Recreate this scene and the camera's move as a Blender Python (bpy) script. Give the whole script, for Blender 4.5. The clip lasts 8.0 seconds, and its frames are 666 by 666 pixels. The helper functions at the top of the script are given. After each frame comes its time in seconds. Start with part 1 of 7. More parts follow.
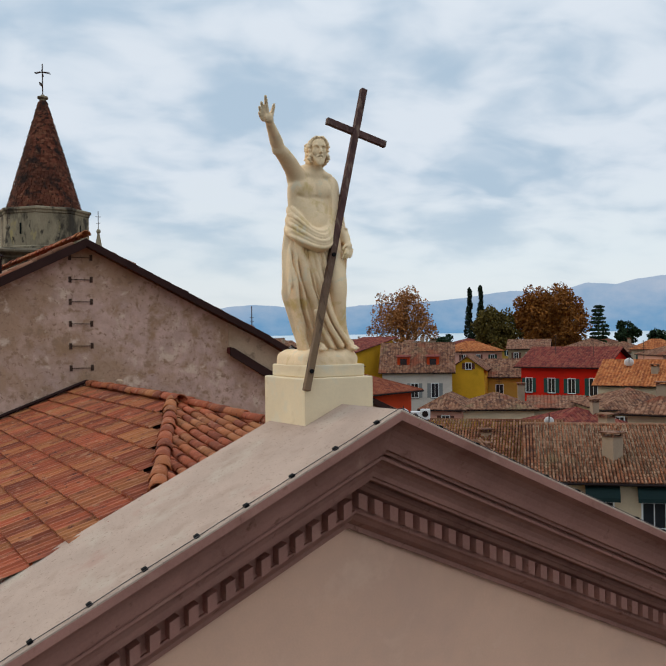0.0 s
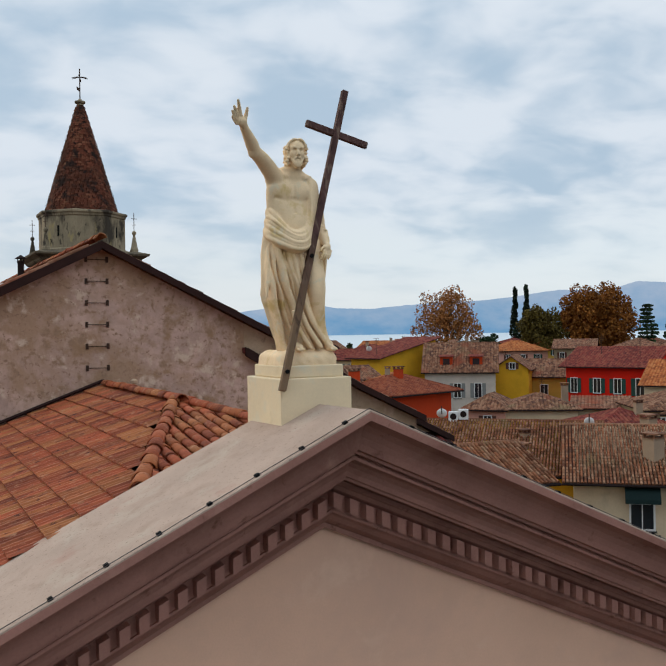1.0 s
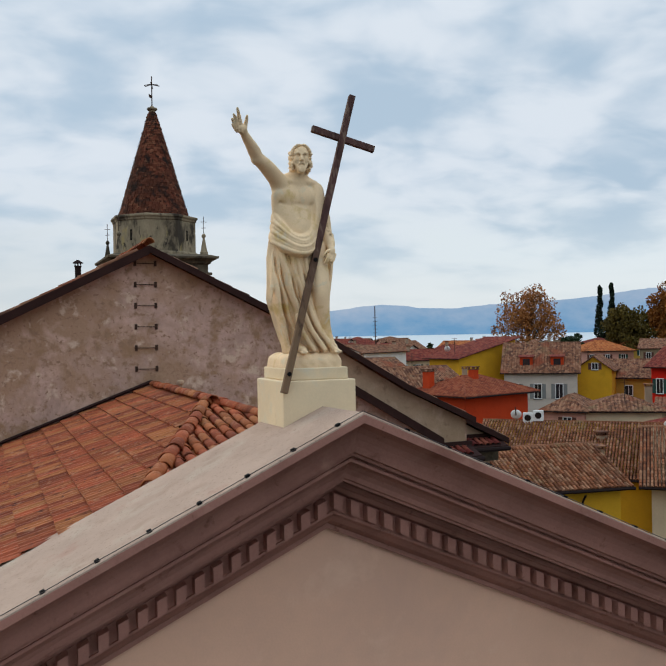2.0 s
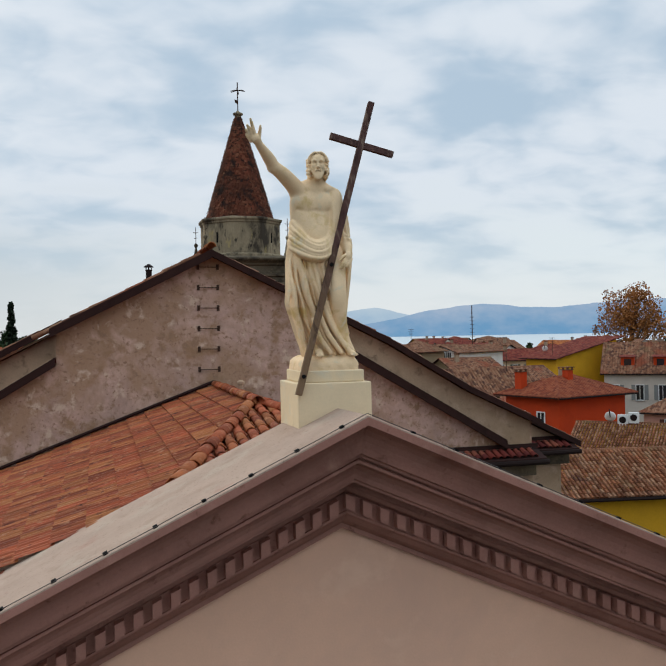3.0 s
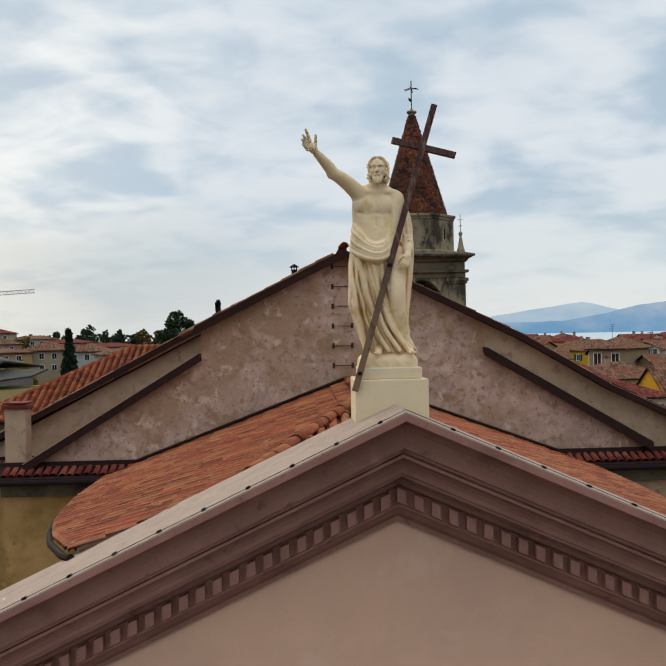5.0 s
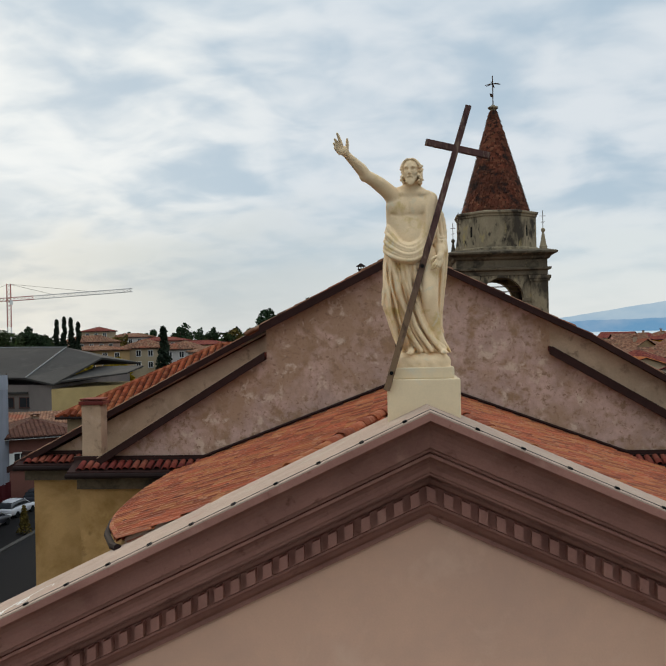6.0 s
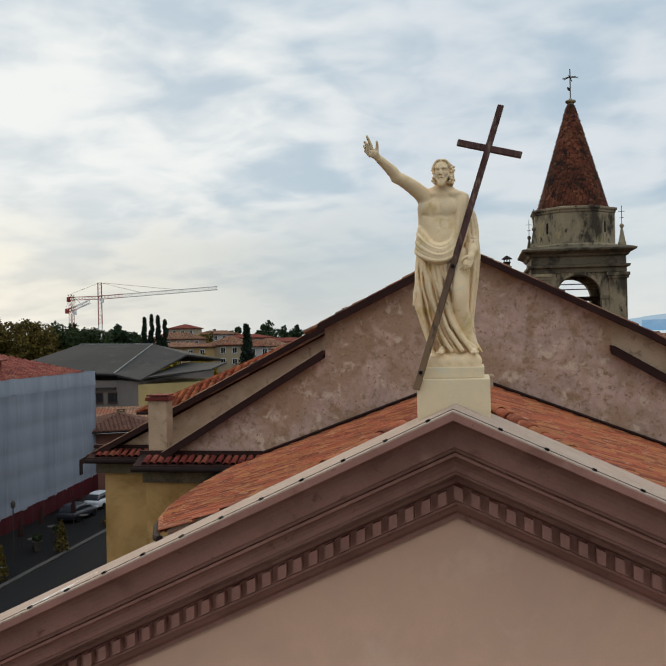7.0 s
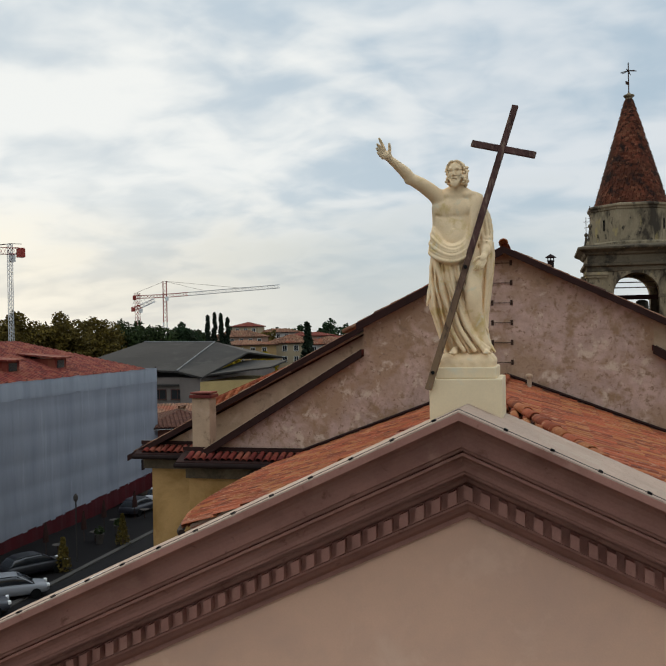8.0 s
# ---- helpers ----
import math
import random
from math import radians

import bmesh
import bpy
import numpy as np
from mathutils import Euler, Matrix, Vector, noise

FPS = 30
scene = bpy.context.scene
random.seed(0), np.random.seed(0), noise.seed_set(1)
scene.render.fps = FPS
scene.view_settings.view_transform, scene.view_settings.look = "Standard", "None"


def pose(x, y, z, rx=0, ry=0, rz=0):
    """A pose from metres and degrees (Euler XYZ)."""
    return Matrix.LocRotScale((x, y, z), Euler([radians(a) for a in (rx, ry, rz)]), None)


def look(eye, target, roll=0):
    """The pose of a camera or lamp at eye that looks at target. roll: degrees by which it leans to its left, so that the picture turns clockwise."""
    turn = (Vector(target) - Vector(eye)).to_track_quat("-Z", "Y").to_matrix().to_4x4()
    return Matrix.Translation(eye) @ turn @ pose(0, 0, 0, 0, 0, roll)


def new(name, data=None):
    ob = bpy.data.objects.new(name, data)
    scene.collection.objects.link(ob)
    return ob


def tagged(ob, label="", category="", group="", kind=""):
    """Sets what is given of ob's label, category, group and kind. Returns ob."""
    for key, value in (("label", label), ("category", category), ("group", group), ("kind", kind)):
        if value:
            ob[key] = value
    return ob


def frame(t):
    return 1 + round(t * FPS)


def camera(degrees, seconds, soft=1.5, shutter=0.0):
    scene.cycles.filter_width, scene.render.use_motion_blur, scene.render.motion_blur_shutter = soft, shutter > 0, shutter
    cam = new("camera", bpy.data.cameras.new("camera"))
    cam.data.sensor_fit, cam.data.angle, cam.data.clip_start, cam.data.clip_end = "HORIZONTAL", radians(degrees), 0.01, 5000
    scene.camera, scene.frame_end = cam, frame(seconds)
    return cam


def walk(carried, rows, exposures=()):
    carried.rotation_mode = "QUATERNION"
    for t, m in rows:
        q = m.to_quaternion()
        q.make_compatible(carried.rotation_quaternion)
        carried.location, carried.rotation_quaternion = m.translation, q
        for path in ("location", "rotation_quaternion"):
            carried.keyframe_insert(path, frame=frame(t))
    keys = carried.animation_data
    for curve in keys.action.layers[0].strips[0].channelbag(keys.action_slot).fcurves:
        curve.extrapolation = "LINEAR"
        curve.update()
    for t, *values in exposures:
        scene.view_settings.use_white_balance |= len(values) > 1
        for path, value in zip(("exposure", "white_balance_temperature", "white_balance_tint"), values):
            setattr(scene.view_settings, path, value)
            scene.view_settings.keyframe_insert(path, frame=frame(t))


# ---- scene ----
cam = camera(41.8, 8.0)
PATH = [
    (0, (-4.377, -6.23, 14.522), (-3.372, -4.501, 14.519), -0.8),
    (0.5, (-4.116, -6.409, 14.514), (-3.139, -4.664, 14.512), -0.9),
    (1, (-3.823, -6.6, 14.521), (-2.911, -4.82, 14.519), -0.9),
    (2.5, (-2.8, -7.21, 14.548), (-2.162, -5.315, 14.551), -1.1),
    (3, (-2.427, -7.421, 14.561), (-1.902, -5.492, 14.565), -1.1),
    (3.5, (-2.05, -7.603, 14.564), (-1.637, -5.646, 14.569), -1.1),
    (4, (-1.696, -7.75, 14.56), (-1.395, -5.773, 14.566), -1.2),
    (4.5, (-1.367, -7.877, 14.557), (-1.183, -5.886, 14.562), -1.2),
    (6, (-0.43, -8.148, 14.575), (-0.57, -6.153, 14.577), -1.2),
    (6.5, (-0.135, -8.197, 14.58), (-0.374, -6.212, 14.581), -1.2),
    (7, (0.144, -8.235, 14.588), (-0.187, -6.263, 14.588), -1.1),
    (7.5, (0.415, -8.255, 14.595), (0.011, -6.297, 14.595), -1.1),
    (8, (0.689, -8.259, 14.601), (0.216, -6.315, 14.599), -1.0),
]
walk(cam, [(t, look(eye, target, roll)) for t, eye, target, roll in PATH],
     exposures=[(0, 0.0, 6420, 10), (3.5, 0.0, 6500, 10), (4.5, 0.0, 6640, 10), (6, -0.03, 6680, 9), (8, -0.05, 6720, 9)])

# ---- light: a bright overcast evening sky, thin streaked clouds, the sun low behind them ----
SUN_EL, SUN_AZ = 16.0, -30.0      # degrees; azimuth from +y towards +x
ZENITH = 2.0                      # how much brighter the sky is overhead
GROUND = -1.0                      # level of the streets


def nod(nt, kind, **vals):
    n = nt.nodes.new(kind)
    for k, v in vals.items():
        n.inputs[k.replace("_", " ")].default_value = v
    return n


def build_world():
    w = bpy.data.worlds.new("sky")
    scene.world = w
    w.use_nodes = True
    nt = w.node_tree
    nt.nodes.clear()
    ln = nt.links.new
    out = nt.nodes.new("ShaderNodeOutputWorld")
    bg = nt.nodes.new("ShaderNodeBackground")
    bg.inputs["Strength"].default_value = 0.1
    sky = nt.nodes.new("ShaderNodeTexSky")
    sky.sky_type = "NISHITA"
    sky.sun_disc = False
    sky.sun_elevation, sky.sun_rotation = radians(SUN_EL), radians(SUN_AZ)
    sky.altitude, sky.air_density, sky.dust_density = 100, 1.0, 1.0
    co = nt.nodes.new("ShaderNodeTexCoord")
    sep = nt.nodes.new("ShaderNodeSeparateXYZ")
    ln(co.outputs["Generated"], sep.inputs[0])

    def math_node(op, a, b=None, c=None):
        n = nt.nodes.new("ShaderNodeMath")
        n.operation = op
        for i, v in enumerate((a, b, c)):
            if v is None:
                continue
            if isinstance(v, (int, float)):
                n.inputs[i].default_value = v
            else:
                ln(v, n.inputs[i])
        return n.outputs[0]

    up = math_node("MAXIMUM", sep.outputs["Z"], 0.0)
    deep = math_node("ADD", up, 0.26)
    px = math_node("DIVIDE", sep.outputs["X"], deep)
    py = math_node("DIVIDE", sep.outputs["Y"], deep)
    plane = nt.nodes.new("ShaderNodeCombineXYZ")
    ln(px, plane.inputs[0]), ln(py, plane.inputs[1])
    turn = nt.nodes.new("ShaderNodeMapping")
    turn.inputs["Rotation"].default_value = (0, 0, radians(24))
    turn.inputs["Scale"].default_value = (1.15, 1.30, 1.0)
    ln(plane.outputs[0], turn.inputs[0])
    big = nod(nt, "ShaderNodeTexNoise", Scale=2.3, Detail=5.0, Roughness=0.46, Distortion=0.35)
    ln(turn.outputs[0], big.inputs["Vector"])
    fine = nod(nt, "ShaderNodeTexNoise", Scale=6.0, Detail=3.5, Roughness=0.45, Distortion=0.5)
    ln(turn.outputs[0], fine.inputs["Vector"])
    mixed = math_node("ADD", math_node("MULTIPLY", big.outputs["Fac"], 0.72), math_node("MULTIPLY", fine.outputs["Fac"], 0.28))
    ramp = nt.nodes.new("ShaderNodeValToRGB")
    ramp.color_ramp.interpolation = "EASE"
    ramp.color_ramp.elements[0].position, ramp.color_ramp.elements[0].color = 0.36, (0, 0, 0, 1)
    ramp.color_ramp.elements[1].position, ramp.color_ramp.elements[1].color = 0.585, (1, 1, 1, 1)
    ln(mixed, ramp.inputs[0])
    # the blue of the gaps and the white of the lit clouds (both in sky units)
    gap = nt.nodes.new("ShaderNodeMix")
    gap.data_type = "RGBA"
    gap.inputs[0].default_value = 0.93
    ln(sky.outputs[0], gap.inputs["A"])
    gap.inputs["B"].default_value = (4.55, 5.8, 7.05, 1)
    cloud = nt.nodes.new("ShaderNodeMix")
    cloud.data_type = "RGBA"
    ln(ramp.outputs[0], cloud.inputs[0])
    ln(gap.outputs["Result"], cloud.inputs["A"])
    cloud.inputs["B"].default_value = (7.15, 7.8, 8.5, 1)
    # a paler, warmer clear belt low over the horizon
    low = nt.nodes.new("ShaderNodeMapRange")
    low.interpolation_type = "SMOOTHSTEP"
    low.inputs["From Min"].default_value, low.inputs["From Max"].default_value = 0.035, 0.185
    low.inputs["To Min"].default_value, low.inputs["To Max"].default_value = 0.84, 0.0
    ln(math_node("ADD", up, math_node("MULTIPLY", math_node("SUBTRACT", big.outputs["Fac"], 0.5), -0.16)), low.inputs["Value"])
    warm = nt.nodes.new("ShaderNodeMapRange")
    warm.inputs["From Min"].default_value, warm.inputs["From Max"].default_value = -0.55, 0.65
    ln(sep.outputs["X"], warm.inputs["Value"])
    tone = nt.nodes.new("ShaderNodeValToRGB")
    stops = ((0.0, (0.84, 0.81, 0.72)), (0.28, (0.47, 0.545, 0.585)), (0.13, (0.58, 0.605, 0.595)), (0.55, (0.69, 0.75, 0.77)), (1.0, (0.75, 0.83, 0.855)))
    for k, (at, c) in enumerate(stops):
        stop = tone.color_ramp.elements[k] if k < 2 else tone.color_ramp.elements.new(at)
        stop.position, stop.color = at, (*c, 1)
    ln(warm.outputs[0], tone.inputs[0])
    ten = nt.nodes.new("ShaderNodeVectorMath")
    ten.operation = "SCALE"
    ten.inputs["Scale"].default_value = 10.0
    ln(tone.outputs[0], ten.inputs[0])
    # close over the horizon the haze is whiter
    haze = nt.nodes.new("ShaderNodeMapRange")
    haze.inputs["From Min"].default_value, haze.inputs["From Max"].default_value = 0.015, 0.085
    haze.inputs["To Min"].default_value, haze.inputs["To Max"].default_value = 0.42, 0.0
    ln(up, haze.inputs["Value"])
    white = nt.nodes.new("ShaderNodeMix")
    white.data_type = "RGBA"
    ln(haze.outputs[0], white.inputs[0])
    ln(ten.outputs[0], white.inputs["A"])
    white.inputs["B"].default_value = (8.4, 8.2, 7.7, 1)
    belt = nt.nodes.new("ShaderNodeMix")
    belt.data_type = "RGBA"
    ln(low.outputs[0], belt.inputs[0])
    ln(cloud.outputs["Result"], belt.inputs["A"])
    ln(white.outputs["Result"], belt.inputs["B"])
    # brighter towards the zenith, as an overcast sky is, and round the hidden sun
    high = nt.nodes.new("ShaderNodeMapRange")
    high.interpolation_type = "SMOOTHSTEP"
    high.inputs["From Min"].default_value, high.inputs["From Max"].default_value = 0.30, 1.0
    high.inputs["To Min"].default_value, high.inputs["To Max"].default_value = 1.0, ZENITH
    ln(up, high.inputs["Value"])
    dot = nt.nodes.new("ShaderNodeVectorMath")
    dot.operation = "DOT_PRODUCT"
    ln(co.outputs["Generated"], dot.inputs[0])
    dot.inputs[1].default_value = (math.sin(radians(SUN_AZ)) * math.cos(radians(SUN_EL)), math.cos(radians(SUN_AZ)) * math.cos(radians(SUN_EL)), math.sin(radians(SUN_EL)))
    halo = nt.nodes.new("ShaderNodeMapRange")
    halo.interpolation_type = "SMOOTHERSTEP"
    halo.inputs["From Min"].default_value, halo.inputs["From Max"].default_value = 0.88, 1.0
    halo.inputs["To Min"].default_value, halo.inputs["To Max"].default_value = 0.0, 1.0
    ln(dot.outputs["Value"], halo.inputs["Value"])
    lit = nt.nodes.new("ShaderNodeMix")
    lit.data_type, lit.blend_type = "RGBA", "ADD"
    ln(math_node("MULTIPLY", math_node("MULTIPLY", halo.outputs[0], 0.85), ramp.outputs[0]), lit.inputs[0])
    ln(belt.outputs["Result"], lit.inputs["A"])
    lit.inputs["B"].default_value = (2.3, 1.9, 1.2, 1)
    scaled = nt.nodes.new("ShaderNodeVectorMath")
    scaled.operation = "SCALE"
    ln(lit.outputs["Result"], scaled.inputs[0])
    ln(high.outputs[0], scaled.inputs["Scale"])
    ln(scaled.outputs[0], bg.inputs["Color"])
    ln(bg.outputs[0], out.inputs[0])


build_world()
lamp = bpy.data.lights.new("sun", "SUN")
lamp.energy, lamp.angle, lamp.color = 1.1, radians(30), (1.0, 0.84, 0.62)
sun = new("sun", lamp)
sx, sy = math.sin(radians(SUN_AZ)) * math.cos(radians(SUN_EL)), math.cos(radians(SUN_AZ)) * math.cos(radians(SUN_EL))
sun.matrix_world = look((sx * 60, sy * 60, 60 * math.sin(radians(SUN_EL)) + 14), (0, 0, 14))

# ---- materials ----
RICH = 1.22                        # depth of colour of the whole place


def rich(c):
    grey = 0.3 * c[0] + 0.59 * c[1] + 0.11 * c[2]
    return tuple(max(0.004, grey + (v - grey) * RICH) for v in c[:3])


def material(name, col, rough=0.85, spread=0.25, scale=3.0, fine=40.0, bump=0.15, bump_scale=None, spots=None, spot_scale=1.2,
             spot_at=0.58, per_piece=0.0, metal=0.0, streak=None, spec=0.2, tint=None, cells=None, fade=None):
    """A surface with large and fine variation of its colour, optional stains, and fine relief, in metres."""
    m = bpy.data.materials.new(name)
    m.use_nodes = True
    nt = m.node_tree
    ln = nt.links.new
    b = nt.nodes["Principled BSDF"]
    b.inputs["Metallic"].default_value = metal
    b.inputs["Specular IOR Level"].default_value = spec
    co = nt.nodes.new("ShaderNodeTexCoord")
    geo = nt.nodes.new("ShaderNodeNewGeometry")
    vec = geo.outputs["Position"]
    if streak:
        mp = nt.nodes.new("ShaderNodeMapping")
        mp.inputs["Scale"].default_value = streak
        ln(vec, mp.inputs[0])
        vec = mp.outputs[0]
    big = nod(nt, "ShaderNodeTexNoise", Scale=scale, Detail=6.0, Roughness=0.6)
    small = nod(nt, "ShaderNodeTexNoise", Scale=fine, Detail=4.0, Roughness=0.65)
    ln(vec, big.inputs["Vector"]), ln(vec, small.inputs["Vector"])
    add = nt.nodes.new("ShaderNodeMath")
    add.operation = "MULTIPLY_ADD"
    ln(small.outputs["Fac"], add.inputs[0])
    add.inputs[1].default_value = 0.45
    ln(big.outputs["Fac"], add.inputs[2])
    val = nt.nodes.new("ShaderNodeMapRange")
    val.inputs["From Min"].default_value, val.inputs["From Max"].default_value = 0.45, 1.0
    val.inputs["To Min"].default_value, val.inputs["To Max"].default_value = 1 - spread, 1 + spread
    ln(add.outputs[0], val.inputs["Value"])
    tone = val.outputs[0]
    if per_piece:
        info = nt.nodes.new("ShaderNodeObjectInfo")
        both = nt.nodes.new("ShaderNodeMath")
        both.operation = "ADD"
        ln(info.outputs["Random"], both.inputs[0]), ln(geo.outputs["Random Per Island"], both.inputs[1])
        frac = nt.nodes.new("ShaderNodeMath")
        frac.operation = "FRACT"
        ln(both.outputs[0], frac.inputs[0])
        rng = nt.nodes.new("ShaderNodeMapRange")
        rng.inputs["To Min"].default_value, rng.inputs["To Max"].default_value = 1 - per_piece, 1 + per_piece
        ln(frac.outputs[0], rng.inputs["Value"])
        mul = nt.nodes.new("ShaderNodeMath")
        mul.operation = "MULTIPLY"
        ln(tone, mul.inputs[0]), ln(rng.outputs[0], mul.inputs[1])
        tone = mul.outputs[0]
    shade = nt.nodes.new("ShaderNodeVectorMath")
    shade.operation = "SCALE"
    ln(tone, shade.inputs["Scale"])
    shade.inputs[0].default_value = rich(col)
    colour = shade.outputs[0]

    def blend(fac, a, b):
        mx = nt.nodes.new("ShaderNodeMix")
        mx.data_type = "RGBA"
        ln(fac, mx.inputs[0])
        ln(a, mx.inputs["A"])
        mx.inputs["B"].default_value = (*rich(b), 1)
        return mx.outputs["Result"]

    if tint and per_piece:
        again = nt.nodes.new("ShaderNodeMath")
        again.operation = "MULTIPLY"
        ln(frac.outputs[0], again.inputs[0])
        again.inputs[1].default_value = 17.3
        fr = nt.nodes.new("ShaderNodeMath")
        fr.operation = "FRACT"
        ln(again.outputs[0], fr.inputs[0])
        tg = nt.nodes.new("ShaderNodeMapRange")
        tg.inputs["From Min"].default_value, tg.inputs["From Max"].default_value = 0.45, 1.0
        tg.inputs["To Max"].default_value = 0.8
        ln(fr.outputs[0], tg.inputs["Value"])
        colour = blend(tg.outputs[0], colour, tint)
    if cells:
        step_, light, dark = cells
        sn = nt.nodes.new("ShaderNodeVectorMath")
        sn.operation = "SNAP"
        ln(geo.outputs["Position"], sn.inputs[0])
        sn.inputs[1].default_value = (step_, step_, step_ * 3)
        wn = nt.nodes.new("ShaderNodeTexWhiteNoise")
        ln(sn.outputs[0], wn.inputs["Vector"])
        for lo, hi, c in ((0.45, 1.1, light), (0.5, -0.1, dark)):
            cg = nt.nodes.new("ShaderNodeMapRange")
            cg.inputs["From Min"].default_value, cg.inputs["From Max"].default_value = lo, hi
            ln(wn.outputs["Value"], cg.inputs["Value"])
            colour = blend(cg.outputs[0], colour, c)
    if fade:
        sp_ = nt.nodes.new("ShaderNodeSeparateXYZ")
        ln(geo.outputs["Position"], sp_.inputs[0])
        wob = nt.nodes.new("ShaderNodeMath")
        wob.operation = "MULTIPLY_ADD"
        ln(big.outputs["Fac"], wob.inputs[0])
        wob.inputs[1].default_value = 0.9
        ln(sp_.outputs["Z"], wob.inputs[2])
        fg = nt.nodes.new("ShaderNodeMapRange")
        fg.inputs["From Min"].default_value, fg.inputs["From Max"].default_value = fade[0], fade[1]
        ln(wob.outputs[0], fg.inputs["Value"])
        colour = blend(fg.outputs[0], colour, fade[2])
    for k, (sc, size, at, soft) in enumerate(spots or ()):
        sp = nod(nt, "ShaderNodeTexNoise", Scale=size, Detail=6.0, Roughness=0.62, Distortion=0.3)
        off = nt.nodes.new("ShaderNodeVectorMath")
        off.inputs[1].default_value = (7.3 * k + 3.1, 11.7 * k, 5.9 * k)
        ln(vec, off.inputs[0])
        ln(off.outputs[0], sp.inputs["Vector"])
        rg = nt.nodes.new("ShaderNodeMapRange")
        rg.inputs["From Min"].default_value, rg.inputs["From Max"].default_value = at, at + soft
        ln(sp.outputs["Fac"], rg.inputs["Value"])
        mx = nt.nodes.new("ShaderNodeMix")
        mx.data_type = "RGBA"
        ln(rg.outputs[0], mx.inputs[0])
        ln(colour, mx.inputs["A"])
        mx.inputs["B"].default_value = (*rich(sc), 1)
        colour = mx.outputs["Result"]
    ln(colour, b.inputs["Base Color"])
    rr = nt.nodes.new("ShaderNodeMapRange")
    rr.inputs["To Min"].default_value, rr.inputs["To Max"].default_value = max(rough - 0.12, 0.03), min(rough + 0.1, 1)
    ln(big.outputs["Fac"], rr.inputs["Value"])
    ln(rr.outputs[0], b.inputs["Roughness"])
    if bump:
        bp = nt.nodes.new("ShaderNodeBump")
        bp.inputs["Strength"].default_value = bump
        bp.inputs["Distance"].default_value = 0.02
        bn = nod(nt, "ShaderNodeTexNoise", Scale=bump_scale or fine, Detail=5.0, Roughness=0.6)
        ln(vec, bn.inputs["Vector"])
        ln(bn.outputs["Fac"], bp.inputs["Height"])
        ln(bp.outputs[0], b.inputs["Normal"])
    return m


def glow(name, col, strength):
    m = bpy.data.materials.new(name)
    m.use_nodes = True
    nt = m.node_tree
    nt.nodes.remove(nt.nodes["Principled BSDF"])
    e = nt.nodes.new("ShaderNodeEmission")
    e.inputs["Color"].default_value, e.inputs["Strength"].default_value = (*col, 1), strength
    nt.links.new(e.outputs[0], nt.nodes["Material Output"].inputs[0])
    return m


M_STONE = material("statue_stone", (0.78, 0.61, 0.42), 0.8, 0.12, 5, 60, 0.12, spots=[((0.60, 0.44, 0.23), 4.0, 0.54, 0.16), ((0.70, 0.60, 0.45), 7.0, 0.58, 0.1)], spec=0.15)
M_PED = material("pedestal_paint", (0.70, 0.58, 0.415), 0.75, 0.08, 2.5, 50, 0.06, spots=[((0.62, 0.575, 0.47), 3.0, 0.53, 0.2), ((0.56, 0.44, 0.29), 1.6, 0.6, 0.15)], spec=0.15)
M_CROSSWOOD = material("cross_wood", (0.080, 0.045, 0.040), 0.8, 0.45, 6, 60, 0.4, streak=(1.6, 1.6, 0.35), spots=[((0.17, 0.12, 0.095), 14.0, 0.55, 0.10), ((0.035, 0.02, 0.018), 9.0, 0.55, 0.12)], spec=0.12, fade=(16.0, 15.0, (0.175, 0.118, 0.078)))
M_CORNICE = material("cornice_plaster", (0.345, 0.188, 0.154), 0.9, 0.20, 1.4, 35, 0.2, spots=[((0.235, 0.122, 0.098), 1.3, 0.52, 0.2), ((0.40, 0.235, 0.19), 2.4, 0.58, 0.15), ((0.20, 0.105, 0.08), 6.0, 0.62, 0.10)], spec=0.1)
M_TYMP = material("tympanum_plaster", (0.76, 0.50, 0.375), 0.92, 0.07, 0.9, 45, 0.10, spots=[((0.67, 0.445, 0.345), 0.7, 0.48, 0.25), ((0.80, 0.56, 0.43), 1.8, 0.56, 0.2)], spec=0.1)
M_SLAB = material("slab_render", (0.42, 0.32, 0.26), 0.9, 0.13, 2.0, 90, 0.5, bump_scale=120, spec=0.1,
                  spots=[((0.36, 0.215, 0.175), 0.9, 0.60, 0.10), ((0.45, 0.37, 0.30), 2.3, 0.54, 0.18), ((0.34, 0.25, 0.20), 3.4, 0.56, 0.2), ((0.27, 0.20, 0.16), 34.0, 0.60, 0.06)])
M_CLIP = material("black_clip", (0.008, 0.008, 0.008), 0.8, 0.2, 20, 90, 0.05, spec=0.05)
M_WIRE = material("dark_wire", (0.08, 0.07, 0.065), 0.6, 0.2, 20, 90, 0.0)
M_CABLE = material("white_cable", (0.7, 0.66, 0.6), 0.6, 0.1, 20, 90, 0.0)
M_TILE = material("roof_tile_red", (0.262, 0.080, 0.046), 0.68, 0.3, 2.2, 30, 0.3, per_piece=0.36, tint=(0.365, 0.165, 0.080), spec=0.22, streak=(1.0, 3.2, 1.0),
                  spots=[((0.39, 0.205, 0.13), 7.0, 0.56, 0.14), ((0.13, 0.045, 0.03), 2.0, 0.55, 0.14), ((0.10, 0.04, 0.03), 9.0, 0.60, 0.08)])
